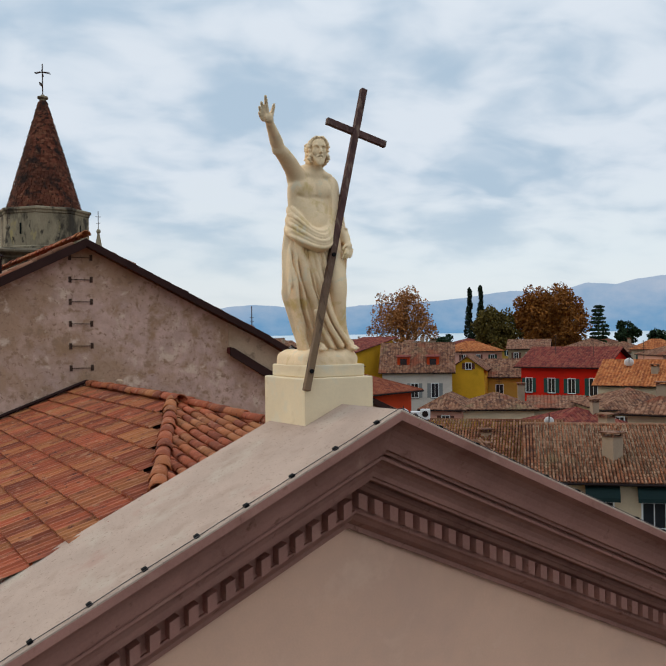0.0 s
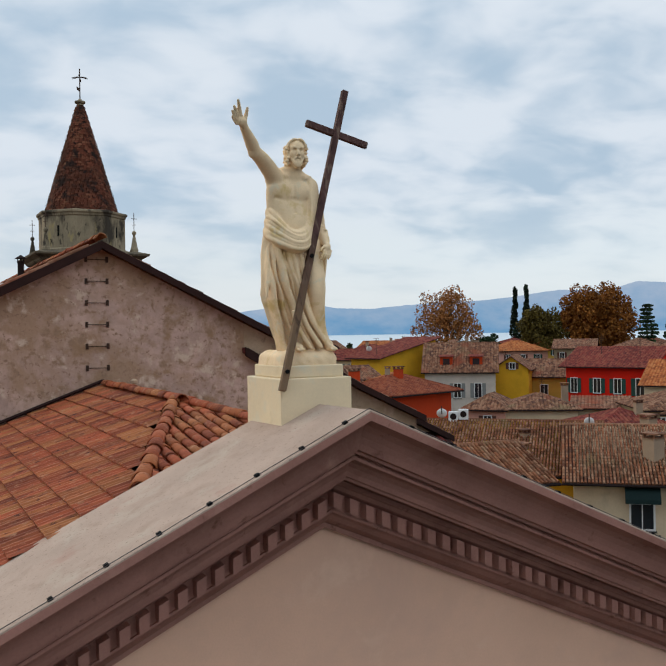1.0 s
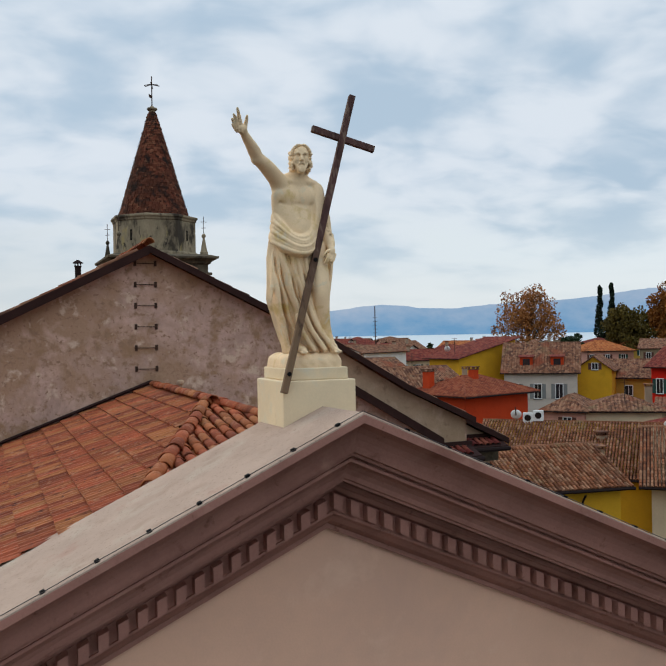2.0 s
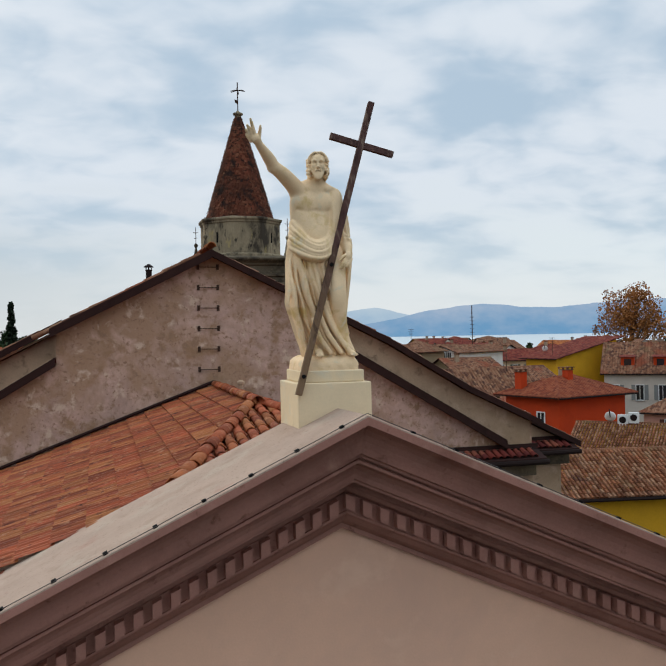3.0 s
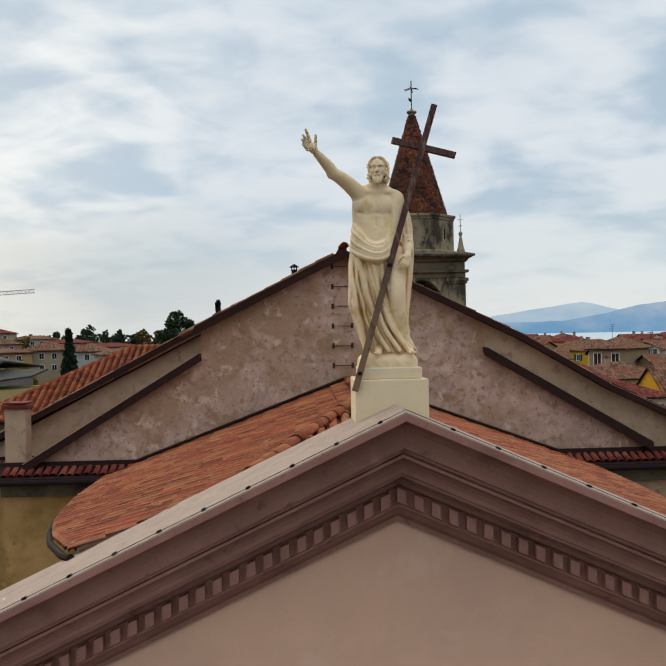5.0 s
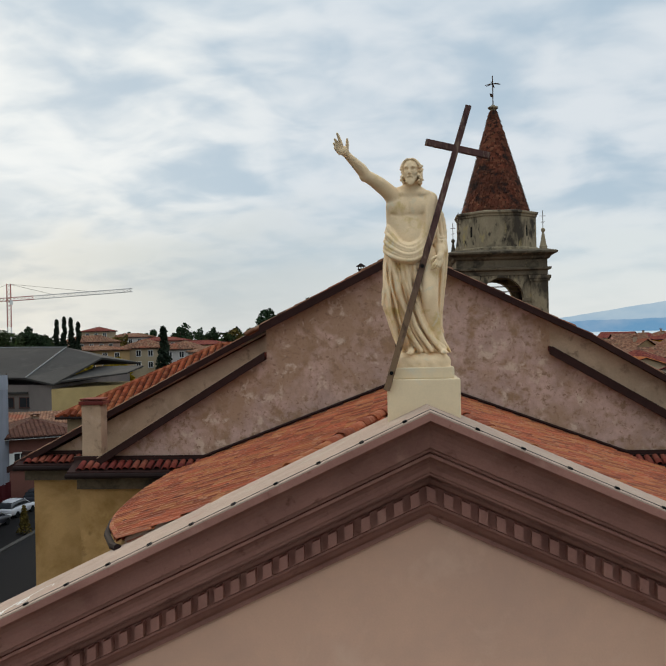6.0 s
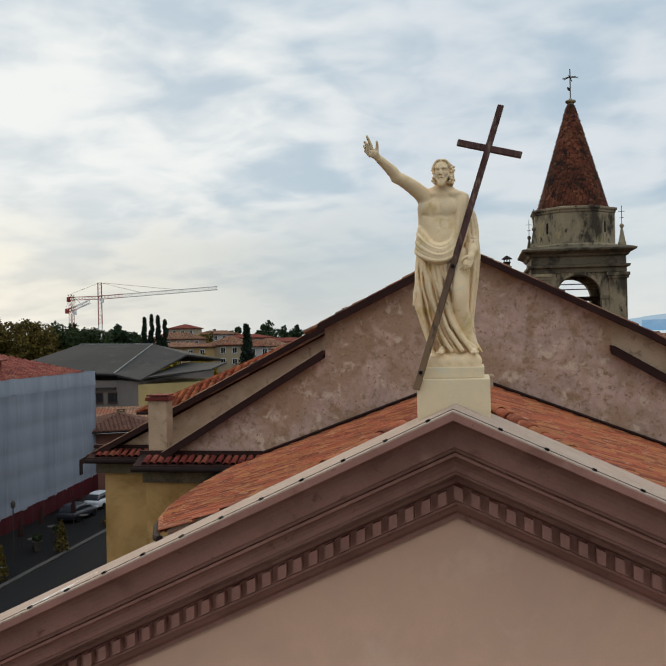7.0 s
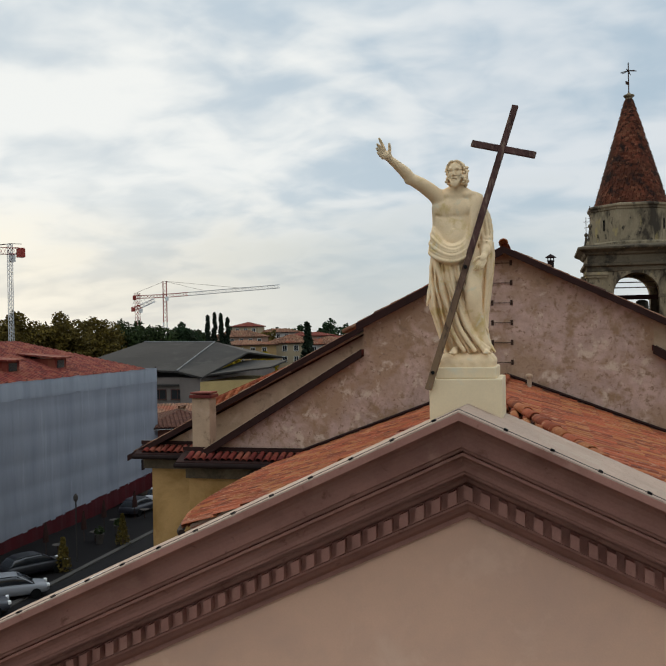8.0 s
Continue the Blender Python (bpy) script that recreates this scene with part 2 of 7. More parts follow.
M_TILE_OLD = material("roof_tile_old", (0.165, 0.083, 0.054), 0.92, 0.3, 0.25, 9, 0.3, per_piece=0.14, spec=0.1,
                      cells=(0.34, (0.27, 0.165, 0.115), (0.06, 0.034, 0.028)), spots=[((0.17, 0.13, 0.08), 0.35, 0.58, 0.15), ((0.20, 0.07, 0.045), 0.22, 0.55, 0.12)])
M_TILE_NEAR = material("roof_tile_weathered", (0.16, 0.070, 0.042), 0.92, 0.35, 0.5, 14, 0.3, per_piece=0.42, tint=(0.30, 0.185, 0.125), spec=0.1,
                       spots=[((0.10, 0.055, 0.042), 1.2, 0.58, 0.15), ((0.17, 0.12, 0.07), 0.4, 0.60, 0.12)])
M_TILE_BRIGHT = material("roof_tile_orange", (0.31, 0.115, 0.055), 0.92, 0.25, 0.5, 14, 0.3, per_piece=0.12, spec=0.1, cells=(0.34, (0.40, 0.19, 0.10), (0.17, 0.06, 0.035)))
M_TILE_DARK = material("roof_tile_dark", (0.155, 0.042, 0.034), 0.92, 0.25, 0.5, 14, 0.3, per_piece=0.12, spec=0.1, cells=(0.34, (0.21, 0.085, 0.06), (0.075, 0.025, 0.024)))
M_ROOFBASE = material("roof_bed", (0.19, 0.068, 0.043), 0.95, 0.3, 3, 30, 0.2)
M_OLDWALL = material("old_gable_plaster", (0.445, 0.320, 0.268), 0.95, 0.26, 1.6, 14, 0.9, bump_scale=8, spec=0.08,
                     spots=[((0.36, 0.246, 0.178), 0.45, 0.46, 0.10), ((0.30, 0.20, 0.135), 1.9, 0.51, 0.14), ((0.52, 0.375, 0.31), 1.3, 0.55, 0.12),
                            ((0.28, 0.19, 0.135), 5.0, 0.54, 0.12), ((0.54, 0.42, 0.335), 3.1, 0.58, 0.08), ((0.26, 0.175, 0.13), 11.0, 0.57, 0.09)])
M_NEWWALL = material("pink_beige_plaster", (0.405, 0.298, 0.215), 0.92, 0.20, 1.1, 24, 0.3, spots=[((0.31, 0.225, 0.155), 0.9, 0.50, 0.16), ((0.47, 0.355, 0.275), 1.7, 0.56, 0.12), ((0.27, 0.195, 0.14), 4.0, 0.57, 0.10)])
M_YELLOWWALL = material("ochre_wall", (0.43, 0.285, 0.150), 0.92, 0.16, 0.6, 25, 0.15, spots=[((0.25, 0.155, 0.07), 0.6, 0.48, 0.18), ((0.50, 0.34, 0.17), 1.3, 0.6, 0.12), ((0.16, 0.10, 0.05), 1.1, 0.62, 0.1)], spec=0.1)
M_FASCIA = material("dark_brown_fascia", (0.030, 0.016, 0.014), 0.8, 0.25, 4, 40, 0.1, spec=0.08)
M_GUTTER = material("brown_gutter", (0.020, 0.014, 0.013), 0.85, 0.25, 4, 40, 0.05, spec=0.05)
M_IRON = material("rusty_iron", (0.05, 0.03, 0.022), 0.75, 0.3, 12, 60, 0.2)
M_TOWERSTONE = material("tower_stone", (0.27, 0.225, 0.16), 0.92, 0.3, 0.9, 14, 0.7, bump_scale=7, spec=0.1, streak=(1, 1, 0.45),
                        spots=[((0.055, 0.046, 0.036), 1.1, 0.47, 0.12), ((0.36, 0.29, 0.16), 1.8, 0.60, 0.08), ((0.05, 0.042, 0.034), 4.0, 0.58, 0.08)])
M_SPIRE = material("spire_brick", (0.112, 0.042, 0.028), 0.9, 0.4, 1.2, 16, 0.6, bump_scale=9, per_piece=0.4, tint=(0.19, 0.088, 0.056), spec=0.08,
                   spots=[((0.060, 0.027, 0.019), 0.6, 0.45, 0.2), ((0.27, 0.15, 0.09), 5.0, 0.64, 0.05), ((0.026, 0.018, 0.015), 1.5, 0.53, 0.10), ((0.028, 0.018, 0.015), 5.5, 0.55, 0.08)])
M_SOOT = material("sooty_cornice_stone", (0.13, 0.108, 0.08), 0.95, 0.35, 1.2, 16, 0.6, bump_scale=8, spec=0.08, spots=[((0.045, 0.038, 0.03), 1.3, 0.48, 0.15), ((0.24, 0.19, 0.12), 3.0, 0.62, 0.08)])
M_BRONZE = material("bell_bronze", (0.05, 0.045, 0.035), 0.5, 0.3, 5, 40, 0.1, metal=0.8)
M_ASPHALT = material("asphalt", (0.014, 0.013, 0.013), 0.9, 0.2, 0.5, 25, 0.2, spec=0.08)
M_GROUND = material("town_ground", (0.032, 0.028, 0.023), 0.95, 0.35, 0.05, 2.0, 0.2, spec=0.1)
M_PAVE = material("pavement_stone", (0.062, 0.054, 0.048), 0.9, 0.2, 0.8, 20, 0.2)
M_SHEET = material("scaffold_sheet", (0.235, 0.248, 0.28), 0.7, 0.10, 0.25, 3, 0.15, bump_scale=1.5, streak=(1.0, 1.3, 0.12),
                   spots=[((0.175, 0.185, 0.215), 0.45, 0.48, 0.25), ((0.30, 0.318, 0.35), 0.9, 0.58, 0.16)])
M_SHEETTOP = material("scaffold_sheet_top", (0.275, 0.295, 0.328), 0.7, 0.10, 0.4, 3, 0.15, streak=(1.0, 1.3, 0.2), spots=[((0.21, 0.228, 0.26), 0.6, 0.48, 0.25)])
M_SHEETRED = material("red_skirt_fabric", (0.050, 0.008, 0.010), 0.8, 0.3, 0.8, 9, 0.2)
M_METALROOF = material("grey_sheet_roof", (0.042, 0.039, 0.036), 0.9, 0.3, 0.15, 3.0, 0.1, spec=0.12, spots=[((0.065, 0.06, 0.055), 0.25, 0.55, 0.15)])
M_PLAIN = {}


def paint(name, col, rough=0.9, spread=0.14):
    if name not in M_PLAIN:
        M_PLAIN[name] = material(name, col, rough, spread, 0.45, 9, 0.15,
                                 spots=[(tuple(c * 0.78 for c in col), 0.5, 0.58, 0.2)])
    return M_PLAIN[name]


M_GLASS = material("dark_glass", (0.02, 0.022, 0.025), 0.12, 0.2, 1, 5, 0.0, spec=0.6)
M_WHITE = material("white_paint", (0.72, 0.72, 0.70), 0.6, 0.08, 2, 20, 0.05)

# ---- mesh helpers ----
class Mesh:
    """Collects vertices and faces of one part."""

    def __init__(self):
        self.v, self.f = [], []

    def add(self, verts, faces):
        n = len(self.v)
        self.v += [tuple(p) for p in verts]
        self.f += [tuple(i + n for i in q) for q in faces]
        return self

    def box(self, lo, hi, m=None):
        (a, b, c), (d, e, g) = lo, hi
        vs = [(a, b, c), (d, b, c), (d, e, c), (a, e, c), (a, b, g), (d, b, g), (d, e, g), (a, e, g)]
        if m is not None:
            vs = [m @ Vector(p) for p in vs]
        return self.add(vs, [(3, 2, 1, 0), (4, 5, 6, 7), (0, 1, 5, 4), (1, 2, 6, 5), (2, 3, 7, 6), (3, 0, 4, 7)])

    def prism(self, outline, way):
        """A flat outline (in order) pushed along way."""
        n = len(outline)
        w = Vector(way)
        vs = [Vector(p) for p in outline] + [Vector(p) + w for p in outline]
        fs = [tuple(range(n))[::-1], tuple(range(n, 2 * n))]
        fs += [(i, (i + 1) % n, n + (i + 1) % n, n + i) for i in range(n)]
        return self.add(vs, fs)

    def rings(self, rings, close=True, caps=True):
        n = len(rings[0])
        vs = [p for r in rings for p in r]
        fs = []
        for k in range(len(rings) - 1):
            for i in range(n if close else n - 1):
                j = (i + 1) % n
                fs.append((k * n + i, k * n + j, (k + 1) * n + j, (k + 1) * n + i))
        if caps and close:
            fs += [tuple(range(n))[::-1], tuple(range((len(rings) - 1) * n, len(rings) * n))]
        return self.add(vs, fs)

    def tube(self, pts, radii, sides=8, squash=1.0, caps=True):
        """A round bar through pts."""
        pts = [Vector(p) for p in pts]
        if isinstance(radii, (int, float)):
            radii = [radii] * len(pts)
        rings = []
        for k, p in enumerate(pts):
            d = (pts[min(k + 1, len(pts) - 1)] - pts[max(k - 1, 0)]).normalized()
            s = d.cross(Vector((0, 0, 1)))
            if s.length < 0.02:
                s = d.cross(Vector((0, 1, 0)))
            s.normalize()
            u = s.cross(d)
            rings.append([p + (s * math.cos(a) + u * math.sin(a) * squash) * radii[k]
                          for a in [2 * math.pi * i / sides for i in range(sides)]])
        return self.rings(rings, True, caps)

    def lathe(self, profile, centre=(0, 0), sides=16, turn=0.0, caps=True):
        """profile: (radius, z) from below to the top."""
        return self.rings([[(centre[0] + r * math.cos(2 * math.pi * i / sides + turn), centre[1] + r * math.sin(2 * math.pi * i / sides + turn), z)
                            for i in range(sides)] for r, z in profile], True, caps)

    def ball(self, c, r, seg=10, rows=6):
        rx, ry, rz = (r, r, r) if isinstance(r, (int, float)) else r
        rings = []
        for k in range(1, rows):
            a = math.pi * k / rows - math.pi / 2
            rings.append([(c[0] + rx * math.cos(a) * math.cos(2 * math.pi * i / seg), c[1] + ry * math.cos(a) * math.sin(2 * math.pi * i / seg),
                           c[2] + rz * math.sin(a)) for i in range(seg)])
        return self.rings(rings)

    def data(self, name, mat, smooth=False):
        me = bpy.data.meshes.new(name)
        me.from_pydata(self.v, [], self.f)
        if mat:
            me.materials.append(mat)
        if smooth:
            me.polygons.foreach_set("use_smooth", [True] * len(me.polygons))
        me.update()
        return me


def bevel(ob, width=0.01, segments=2):
    b = ob.modifiers.new("bevel", "BEVEL")
    b.width, b.segments, b.limit_method, b.angle_limit = width, segments, "ANGLE", radians(35)
    return ob


def part(name, m, mat, parent=None, label="", smooth=False, soft=0.0, at=None):
    """Links a Mesh as one object, under a thing or a part."""
    ob = new(name, m.data(name, mat, smooth) if isinstance(m, Mesh) else m)
    if parent is not None:
        ob.parent = parent
    if at is not None:
        ob.matrix_basis = at
    if label:
        ob["label"] = label
    if soft:
        bevel(ob, soft)
    return ob


def thing(name, label, category, group="", kind="", at=None):
    ob = new(name)
    ob.empty_display_size = 0.2
    if at is not None:
        ob.matrix_basis = at
    return tagged(ob, label, category, group, kind)


def rod(a, b, r, sides=6):
    return Mesh().tube([a, b], r, sides)

# ---- ground ----
def flat(name, x0, y0, x1, y1, z, mat, label, category):
    m = Mesh().add([(x0, y0, z), (x1, y0, z), (x1, y1, z), (x0, y1, z)], [(0, 1, 2, 3)])
    return tagged(part(name, m, mat), label, category, kind="structure")


flat("ground", -4600, -4600, 4600, 4600, GROUND - 0.02, M_GROUND, "broad grey-brown town ground reaching the horizon", "ground")

# ---- the pediment of the new front ----
XC, ZTOP = -0.112, 13.846
SL_L, SL_R = 0.464, 0.442          # fall of the two raking sides


def rake(x):
    return ZTOP - (SL_L * (XC - x) if x < XC else SL_R * (x - XC))


def sweep(profile, x0, x1, closed=True):
    """A moulding profile of (y, drop) carried up one side and down the other, mitred at the top."""
    xs = [x0, XC, x1]
    m = Mesh()
    rings = [[(x, y, rake(x) + d) for y, d in profile] for x in xs]
    return m.rings(rings, closed, closed)


front = thing("church_front", "new pink plaster church front with stepped dentil pediment cornice", "church front")
X0, X1 = -5.9, 5.7
# top fillet and cyma
cyma = [(-0.062, -0.018), (-0.056, -0.094), (-0.020, -0.098), (-0.010, -0.104), (0.055, -0.135), (0.105, -0.185), (0.140, -0.245), (0.165, -0.310), (0.182, -0.372), (0.225, -0.380), (0.228, -0.412), (0.60, -0.414), (0.60, -0.022)]
part("cyma_moulding", sweep(cyma, X0, X1), M_CORNICE, front, soft=0.003)
part("fillet_moulding", sweep([(0.300, -0.414), (0.300, -0.430), (0.272, -0.436), (0.270, -0.470), (0.300, -0.476), (0.62, -0.478), (0.62, -0.414)], X0, X1), M_CORNICE, front, soft=0.003)
part("corona", sweep([(0.310, -0.478), (0.350, -0.498), (0.385, -0.540), (0.408, -0.590), (0.420, -0.640), (0.446, -0.646), (0.450, -0.676), (0.80, -0.686), (0.80, -0.478)], X0, X1), M_CORNICE, front, soft=0.003)
part("bed_moulding", sweep([(0.655, -0.686), (0.655, -0.735), (0.672, -0.750), (0.690, -0.790), (0.735, -0.815), (0.90, -0.820), (0.90, -0.686)], X0, X1), M_CORNICE, front, soft=0.004)
part("dentil_band", sweep([(0.742, -0.820), (0.742, -1.00), (1.05, -1.00), (1.05, -0.820)], X0, X1), M_CORNICE, front)
part("lower_moulding", sweep([(0.715, -0.990), (0.720, -1.020), (0.760, -1.045), (0.805, -1.095), (0.860, -1.130), (0.890, -1.140), (0.892, -1.196), (1.05, -1.200), (1.05, -0.990)], X0, X1), M_CORNICE, front, soft=0.004)

# dentils: upright cheeks, sloping heads
for side, slope in ((-1, SL_L), (1, SL_R)):
    w, h = 0.088, 0.140
    m = Mesh()
    vs = []
    for y in (0.628, 0.785):
        for x in (-w / 2, w / 2):
            for z in (0.0, -h):
                vs.append((x, y, z - side * slope * x * 1.0))
    m.add(vs, [(0, 2, 3, 1), (4, 5, 7, 6), (0, 1, 5, 4), (2, 6, 7, 3), (0, 4, 6, 2), (1, 3, 7, 5)])
    me = m.data("dentil", M_CORNICE)
    n = 31
    for k in range(n):
        x = XC + (0.016 + 0.1725 * k if side > 0 else -0.146 - 0.1675 * k)
        part("dentil", me, None, front, at=Matrix.Translation((x, 0, rake(x) - 0.826)))

# tympanum and the wall below
m = Mesh().prism([(X0 + 0.4, 0.955, GROUND), (X1 - 0.4, 0.955, GROUND), (X1 - 0.4, 0.955, rake(X1 - 0.4) - 1.1), (XC, 0.955, ZTOP - 1.1), (X0 + 0.4, 0.955, rake(X0 + 0.4) - 1.1)], (0, 0.5, 0))
part("tympanum_wall", m, M_TYMP, front, "plain beige-pink plaster wall field")

# rendered slab on top, falling a little to the back
BACK = 1.72
slab = [(-0.050, 0.0), (-0.060, -0.006), (-0.060, -0.020), (1.6, -0.09), (BACK, -0.16), (BACK, -0.028), (0.3, -0.008)]
part("coping_slab", sweep(slab, X0, X1), M_SLAB, front, "pale pinkish cement render coping")
part("parapet_wall", sweep([(1.38, -0.08), (1.38, -3.0), (1.70, -3.0), (1.70, -0.08)], X0 + 0.5, X1 - 0.5), M_NEWWALL, front)

# black clips and the thin wire along the front edge
clip = Mesh().box((-0.020, -0.026, -0.006), (0.020, 0.018, 0.018)).data("clip", M_CLIP)
for k in range(-12, 12):
    x = -0.346 - 0.407 * k if k >= 0 else 0.317 + 0.418 * (-k - 1)
    ang = math.atan(SL_L) if x < XC else -math.atan(SL_R)
    part("clip", clip, None, front, at=Matrix.Translation((x, -0.01 + random.uniform(-.008, .008), rake(x) + 0.003)) @ Matrix.Rotation(-ang, 4, "Y"))
for side in (X0, X1):
    pts = [(XC + (side - XC) * i / 24, -0.028 + 0.006 * math.sin(i * 2.1), rake(XC + (side - XC) * i / 24) + 0.012) for i in range(25)]
    part("wire", Mesh().tube(pts, 0.004, 5), M_WIRE, front)
# a loose white cable lying on the slab
random.seed(4)
pts = []
for i in range(40):
    a = i * 0.42
    x = -4.15 - 0.012 * i * 0.9 + 0.10 * math.cos(a) * (1 - i / 60)
    y = 0.75 - 0.012 * i + 0.26 * math.sin(a) * (1 - i / 60)
    pts.append((x, y, rake(x) - 0.012 - 0.027 * max(y, 0) + 0.014))
cable = part("loose_cable", Mesh().tube(pts, 0.008, 5), M_CABLE)
tagged(cable, "thin white cable lying coiled on the coping slab", "cable")

# ---- pedestal, statue, cross ----
ped = thing("pedestal", "cream-painted square stone pedestal on the pediment top", "pedestal")
m = Mesh().box((-0.515, 0.955, 13.30), (0.245, 1.82, 14.085))
part("block", m, M_PED, ped, soft=0.012)
part("plinth", Mesh().box((-0.455, 1.015, 14.085), (0.188, 1.76, 14.205)), M_PED, ped, soft=0.012)


def smooth_path(pts, radii, sub=4):
    """More points on a soft curve through pts."""
    if len(pts) < 3:
        return pts, radii
    op, orad = [], []
    n = len(pts)
    for i in range(n - 1):
        a, b, c, d = pts[max(i - 1, 0)], pts[i], pts[i + 1], pts[min(i + 2, n - 1)]
        for k in range(sub):
            t = k / sub
            op.append(0.5 * ((2 * b) + (c - a) * t + (2 * a - 5 * b + 4 * c - d) * t * t + (3 * b - a - 3 * c + d) * t ** 3))
            orad.append(radii[i] + (radii[i + 1] - radii[i]) * t)
    return op + [pts[-1]], orad + [radii[-1]]


# the figure is carved as one solid: soft-blended limbs and cloth rolls in a fine grid, skinned once
STEP = 0.0075
LO, HI = (-1.09, 0.70, 14.185), (0.26, 1.80, 16.76)
SHAPE = [int((b - a) / STEP) + 1 for a, b in zip(LO, HI)]
SOLID = np.full(SHAPE, 0.5, dtype=np.float32)
AXES = [np.float32(a) + np.arange(n, dtype=np.float32) * np.float32(STEP) for a, n in zip(LO, SHAPE)]


def carve(lo, hi, shape, k=0.02, cut=False):
    """Blend a form into the solid (or take it out) within a box; shape(x, y, z) gives its distance."""
    lo_i = [max(0, int((a - 0.06 - o) / STEP)) for a, o in zip(lo, LO)]
    hi_i = [min(n, int((b + 0.06 - o) / STEP) + 2) for b, o, n in zip(hi, LO, SHAPE)]
    sl = tuple(slice(a, b) for a, b in zip(lo_i, hi_i))
    x, y, z = AXES[0][sl[0]][:, None, None], AXES[1][sl[1]][None, :, None], AXES[2][sl[2]][None, None, :]
    d = shape(x, y, z)
    old = SOLID[sl]
    if cut:
        h = np.maximum(k - np.abs(old + d), 0) / k
        SOLID[sl] = np.maximum(old, -d) + h * h * k / 4
    else:
        h = np.maximum(k - np.abs(old - d), 0) / k
        SOLID[sl] = np.minimum(old, d) - h * h * k / 4


def limb(pts, radii, k=0.02, sub=1, cut=False):
    """A tapered round bar through pts."""
    if sub > 1:
        pts, radii = smooth_path([Vector(p) for p in pts], list(radii), sub)
    for (a, ra), (b, rb) in zip(zip(pts, radii), zip(pts[1:], radii[1:])):
        a, b = np.array(a, dtype=np.float32), np.array(b, dtype=np.float32)
        ab, r = b - a, max(ra, rb)

        def shape(x, y, z):
            t = np.clip(((x - a[0]) * ab[0] + (y - a[1]) * ab[1] + (z - a[2]) * ab[2]) / float(ab @ ab), 0, 1)
            return np.sqrt((x - a[0] - t * ab[0]) ** 2 + (y - a[1] - t * ab[1]) ** 2 + (z - a[2] - t * ab[2]) ** 2) - (ra + (rb - ra) * t)
        carve(np.minimum(a, b) - r, np.maximum(a, b) + r, shape, k, cut)


def egg(c, r, k=0.02, yaw=0.0, cut=False, tilt=0.0):
    """An ellipsoid, turned by yaw about the upright and leaned sideways by tilt."""
    cs, sn = math.cos(radians(yaw)), math.sin(radians(yaw))
    ct, st = math.cos(radians(tilt)), math.sin(radians(tilt))
    m = max(r)

    def shape(x, y, z):
        dx, dy, dz = x - c[0], y - c[1], z - c[2]
        u, v = dx * cs + dy * sn, -dx * sn + dy * cs
        u, w = u * ct + dz * st, -u * st + dz * ct
        q = np.sqrt((u / r[0]) ** 2 + (v / r[1]) ** 2 + (w / r[2]) ** 2)
        return (q - 1) * min(r)
    carve([a - m for a in c], [a + m for a in c], shape, k, cut)


# (height, one edge, other edge, half depth) of the skirt
SKIRT = ((14.34, -0.372, 0.120, 0.140), (14.43, -0.385, 0.105, 0.140), (14.52, -0.42, 0.085, 0.145), (14.63, -0.455, 0.065, 0.150), (14.76, -0.492, 0.06, 0.155), (14.84, -0.520, 0.06, 0.160),
         (14.90, -0.530, 0.06, 0.160), (15.0, -0.522, 0.06, 0.165), (15.15, -0.520, 0.06, 0.170), (15.30, -0.520, 0.06, 0.170), (15.45, -0.50, 0.05, 0.160), (15.62, -0.46, 0.02, 0.140))
# ridges of the skirt: start at the swag, lean, sweep, height, half width
RIDGES = ((-0.522, 0.02, 0.15, 0.060, 0.034), (-0.478, 0.05, 0.19, 0.040, 0.020), (-0.430, 0.10, 0.23, 0.078, 0.036), (-0.384, 0.12, 0.25, 0.040, 0.015), (-0.345, 0.12, 0.25, 0.066, 0.028), (-0.300, 0.12, 0.25, 0.078, 0.034),
          (-0.252, 0.12, 0.25, 0.042, 0.017), (-0.212, 0.13, 0.25, 0.070, 0.032), (-0.165, 0.12, 0.24, 0.046, 0.020), (-0.120, 0.11, 0.23, 0.052, 0.028), (-0.070, 0.09, 0.22, 0.036, 0.022))


def skirt(x, y, z):
    tz = np.array([q[0] for q in SKIRT])
    xl, xr, ry = (np.interp(z.ravel(), tz, [q[i] for q in SKIRT]).astype(np.float32).reshape(z.shape) for i in (1, 2, 3))
    cx, rx, cy = (xl + xr) / 2, (xr - xl) / 2 - 0.010, 1.285
    s = np.maximum(15.36 - z, 0.0)
    d = (np.sqrt(np.abs((x - cx) / rx) ** 2.4 + np.abs((y - cy) / ry) ** 2.4) ** (2 / 2.4) - 1) * np.minimum(rx, ry) * 0.9
    fold = np.zeros_like(x + z)
    for x0, a, b, amp, w in RIDGES:
        xi = x0 + a * s + b * s * s + 0.006 * np.sin(17 * z + 40 * x0)
        fold = np.maximum(fold, amp * np.sqrt(np.maximum(0, 1 - ((x - xi) / w) ** 2)) * (0.45 + 0.55 * np.minimum(1, s * 3)))
    fold = fold - 0.026
    face_on = np.clip((cy + 0.03 - y) / 0.09, 0, 1)
    turn = np.arctan2(y - cy, x - cx)
    back = 0.020 * np.abs(np.sin(5.5 * turn + 0.9 * z))
    low = np.maximum(14.35 - z, z - 15.62)
    return np.maximum(d - (fold * face_on + back * (1 - face_on)), low)


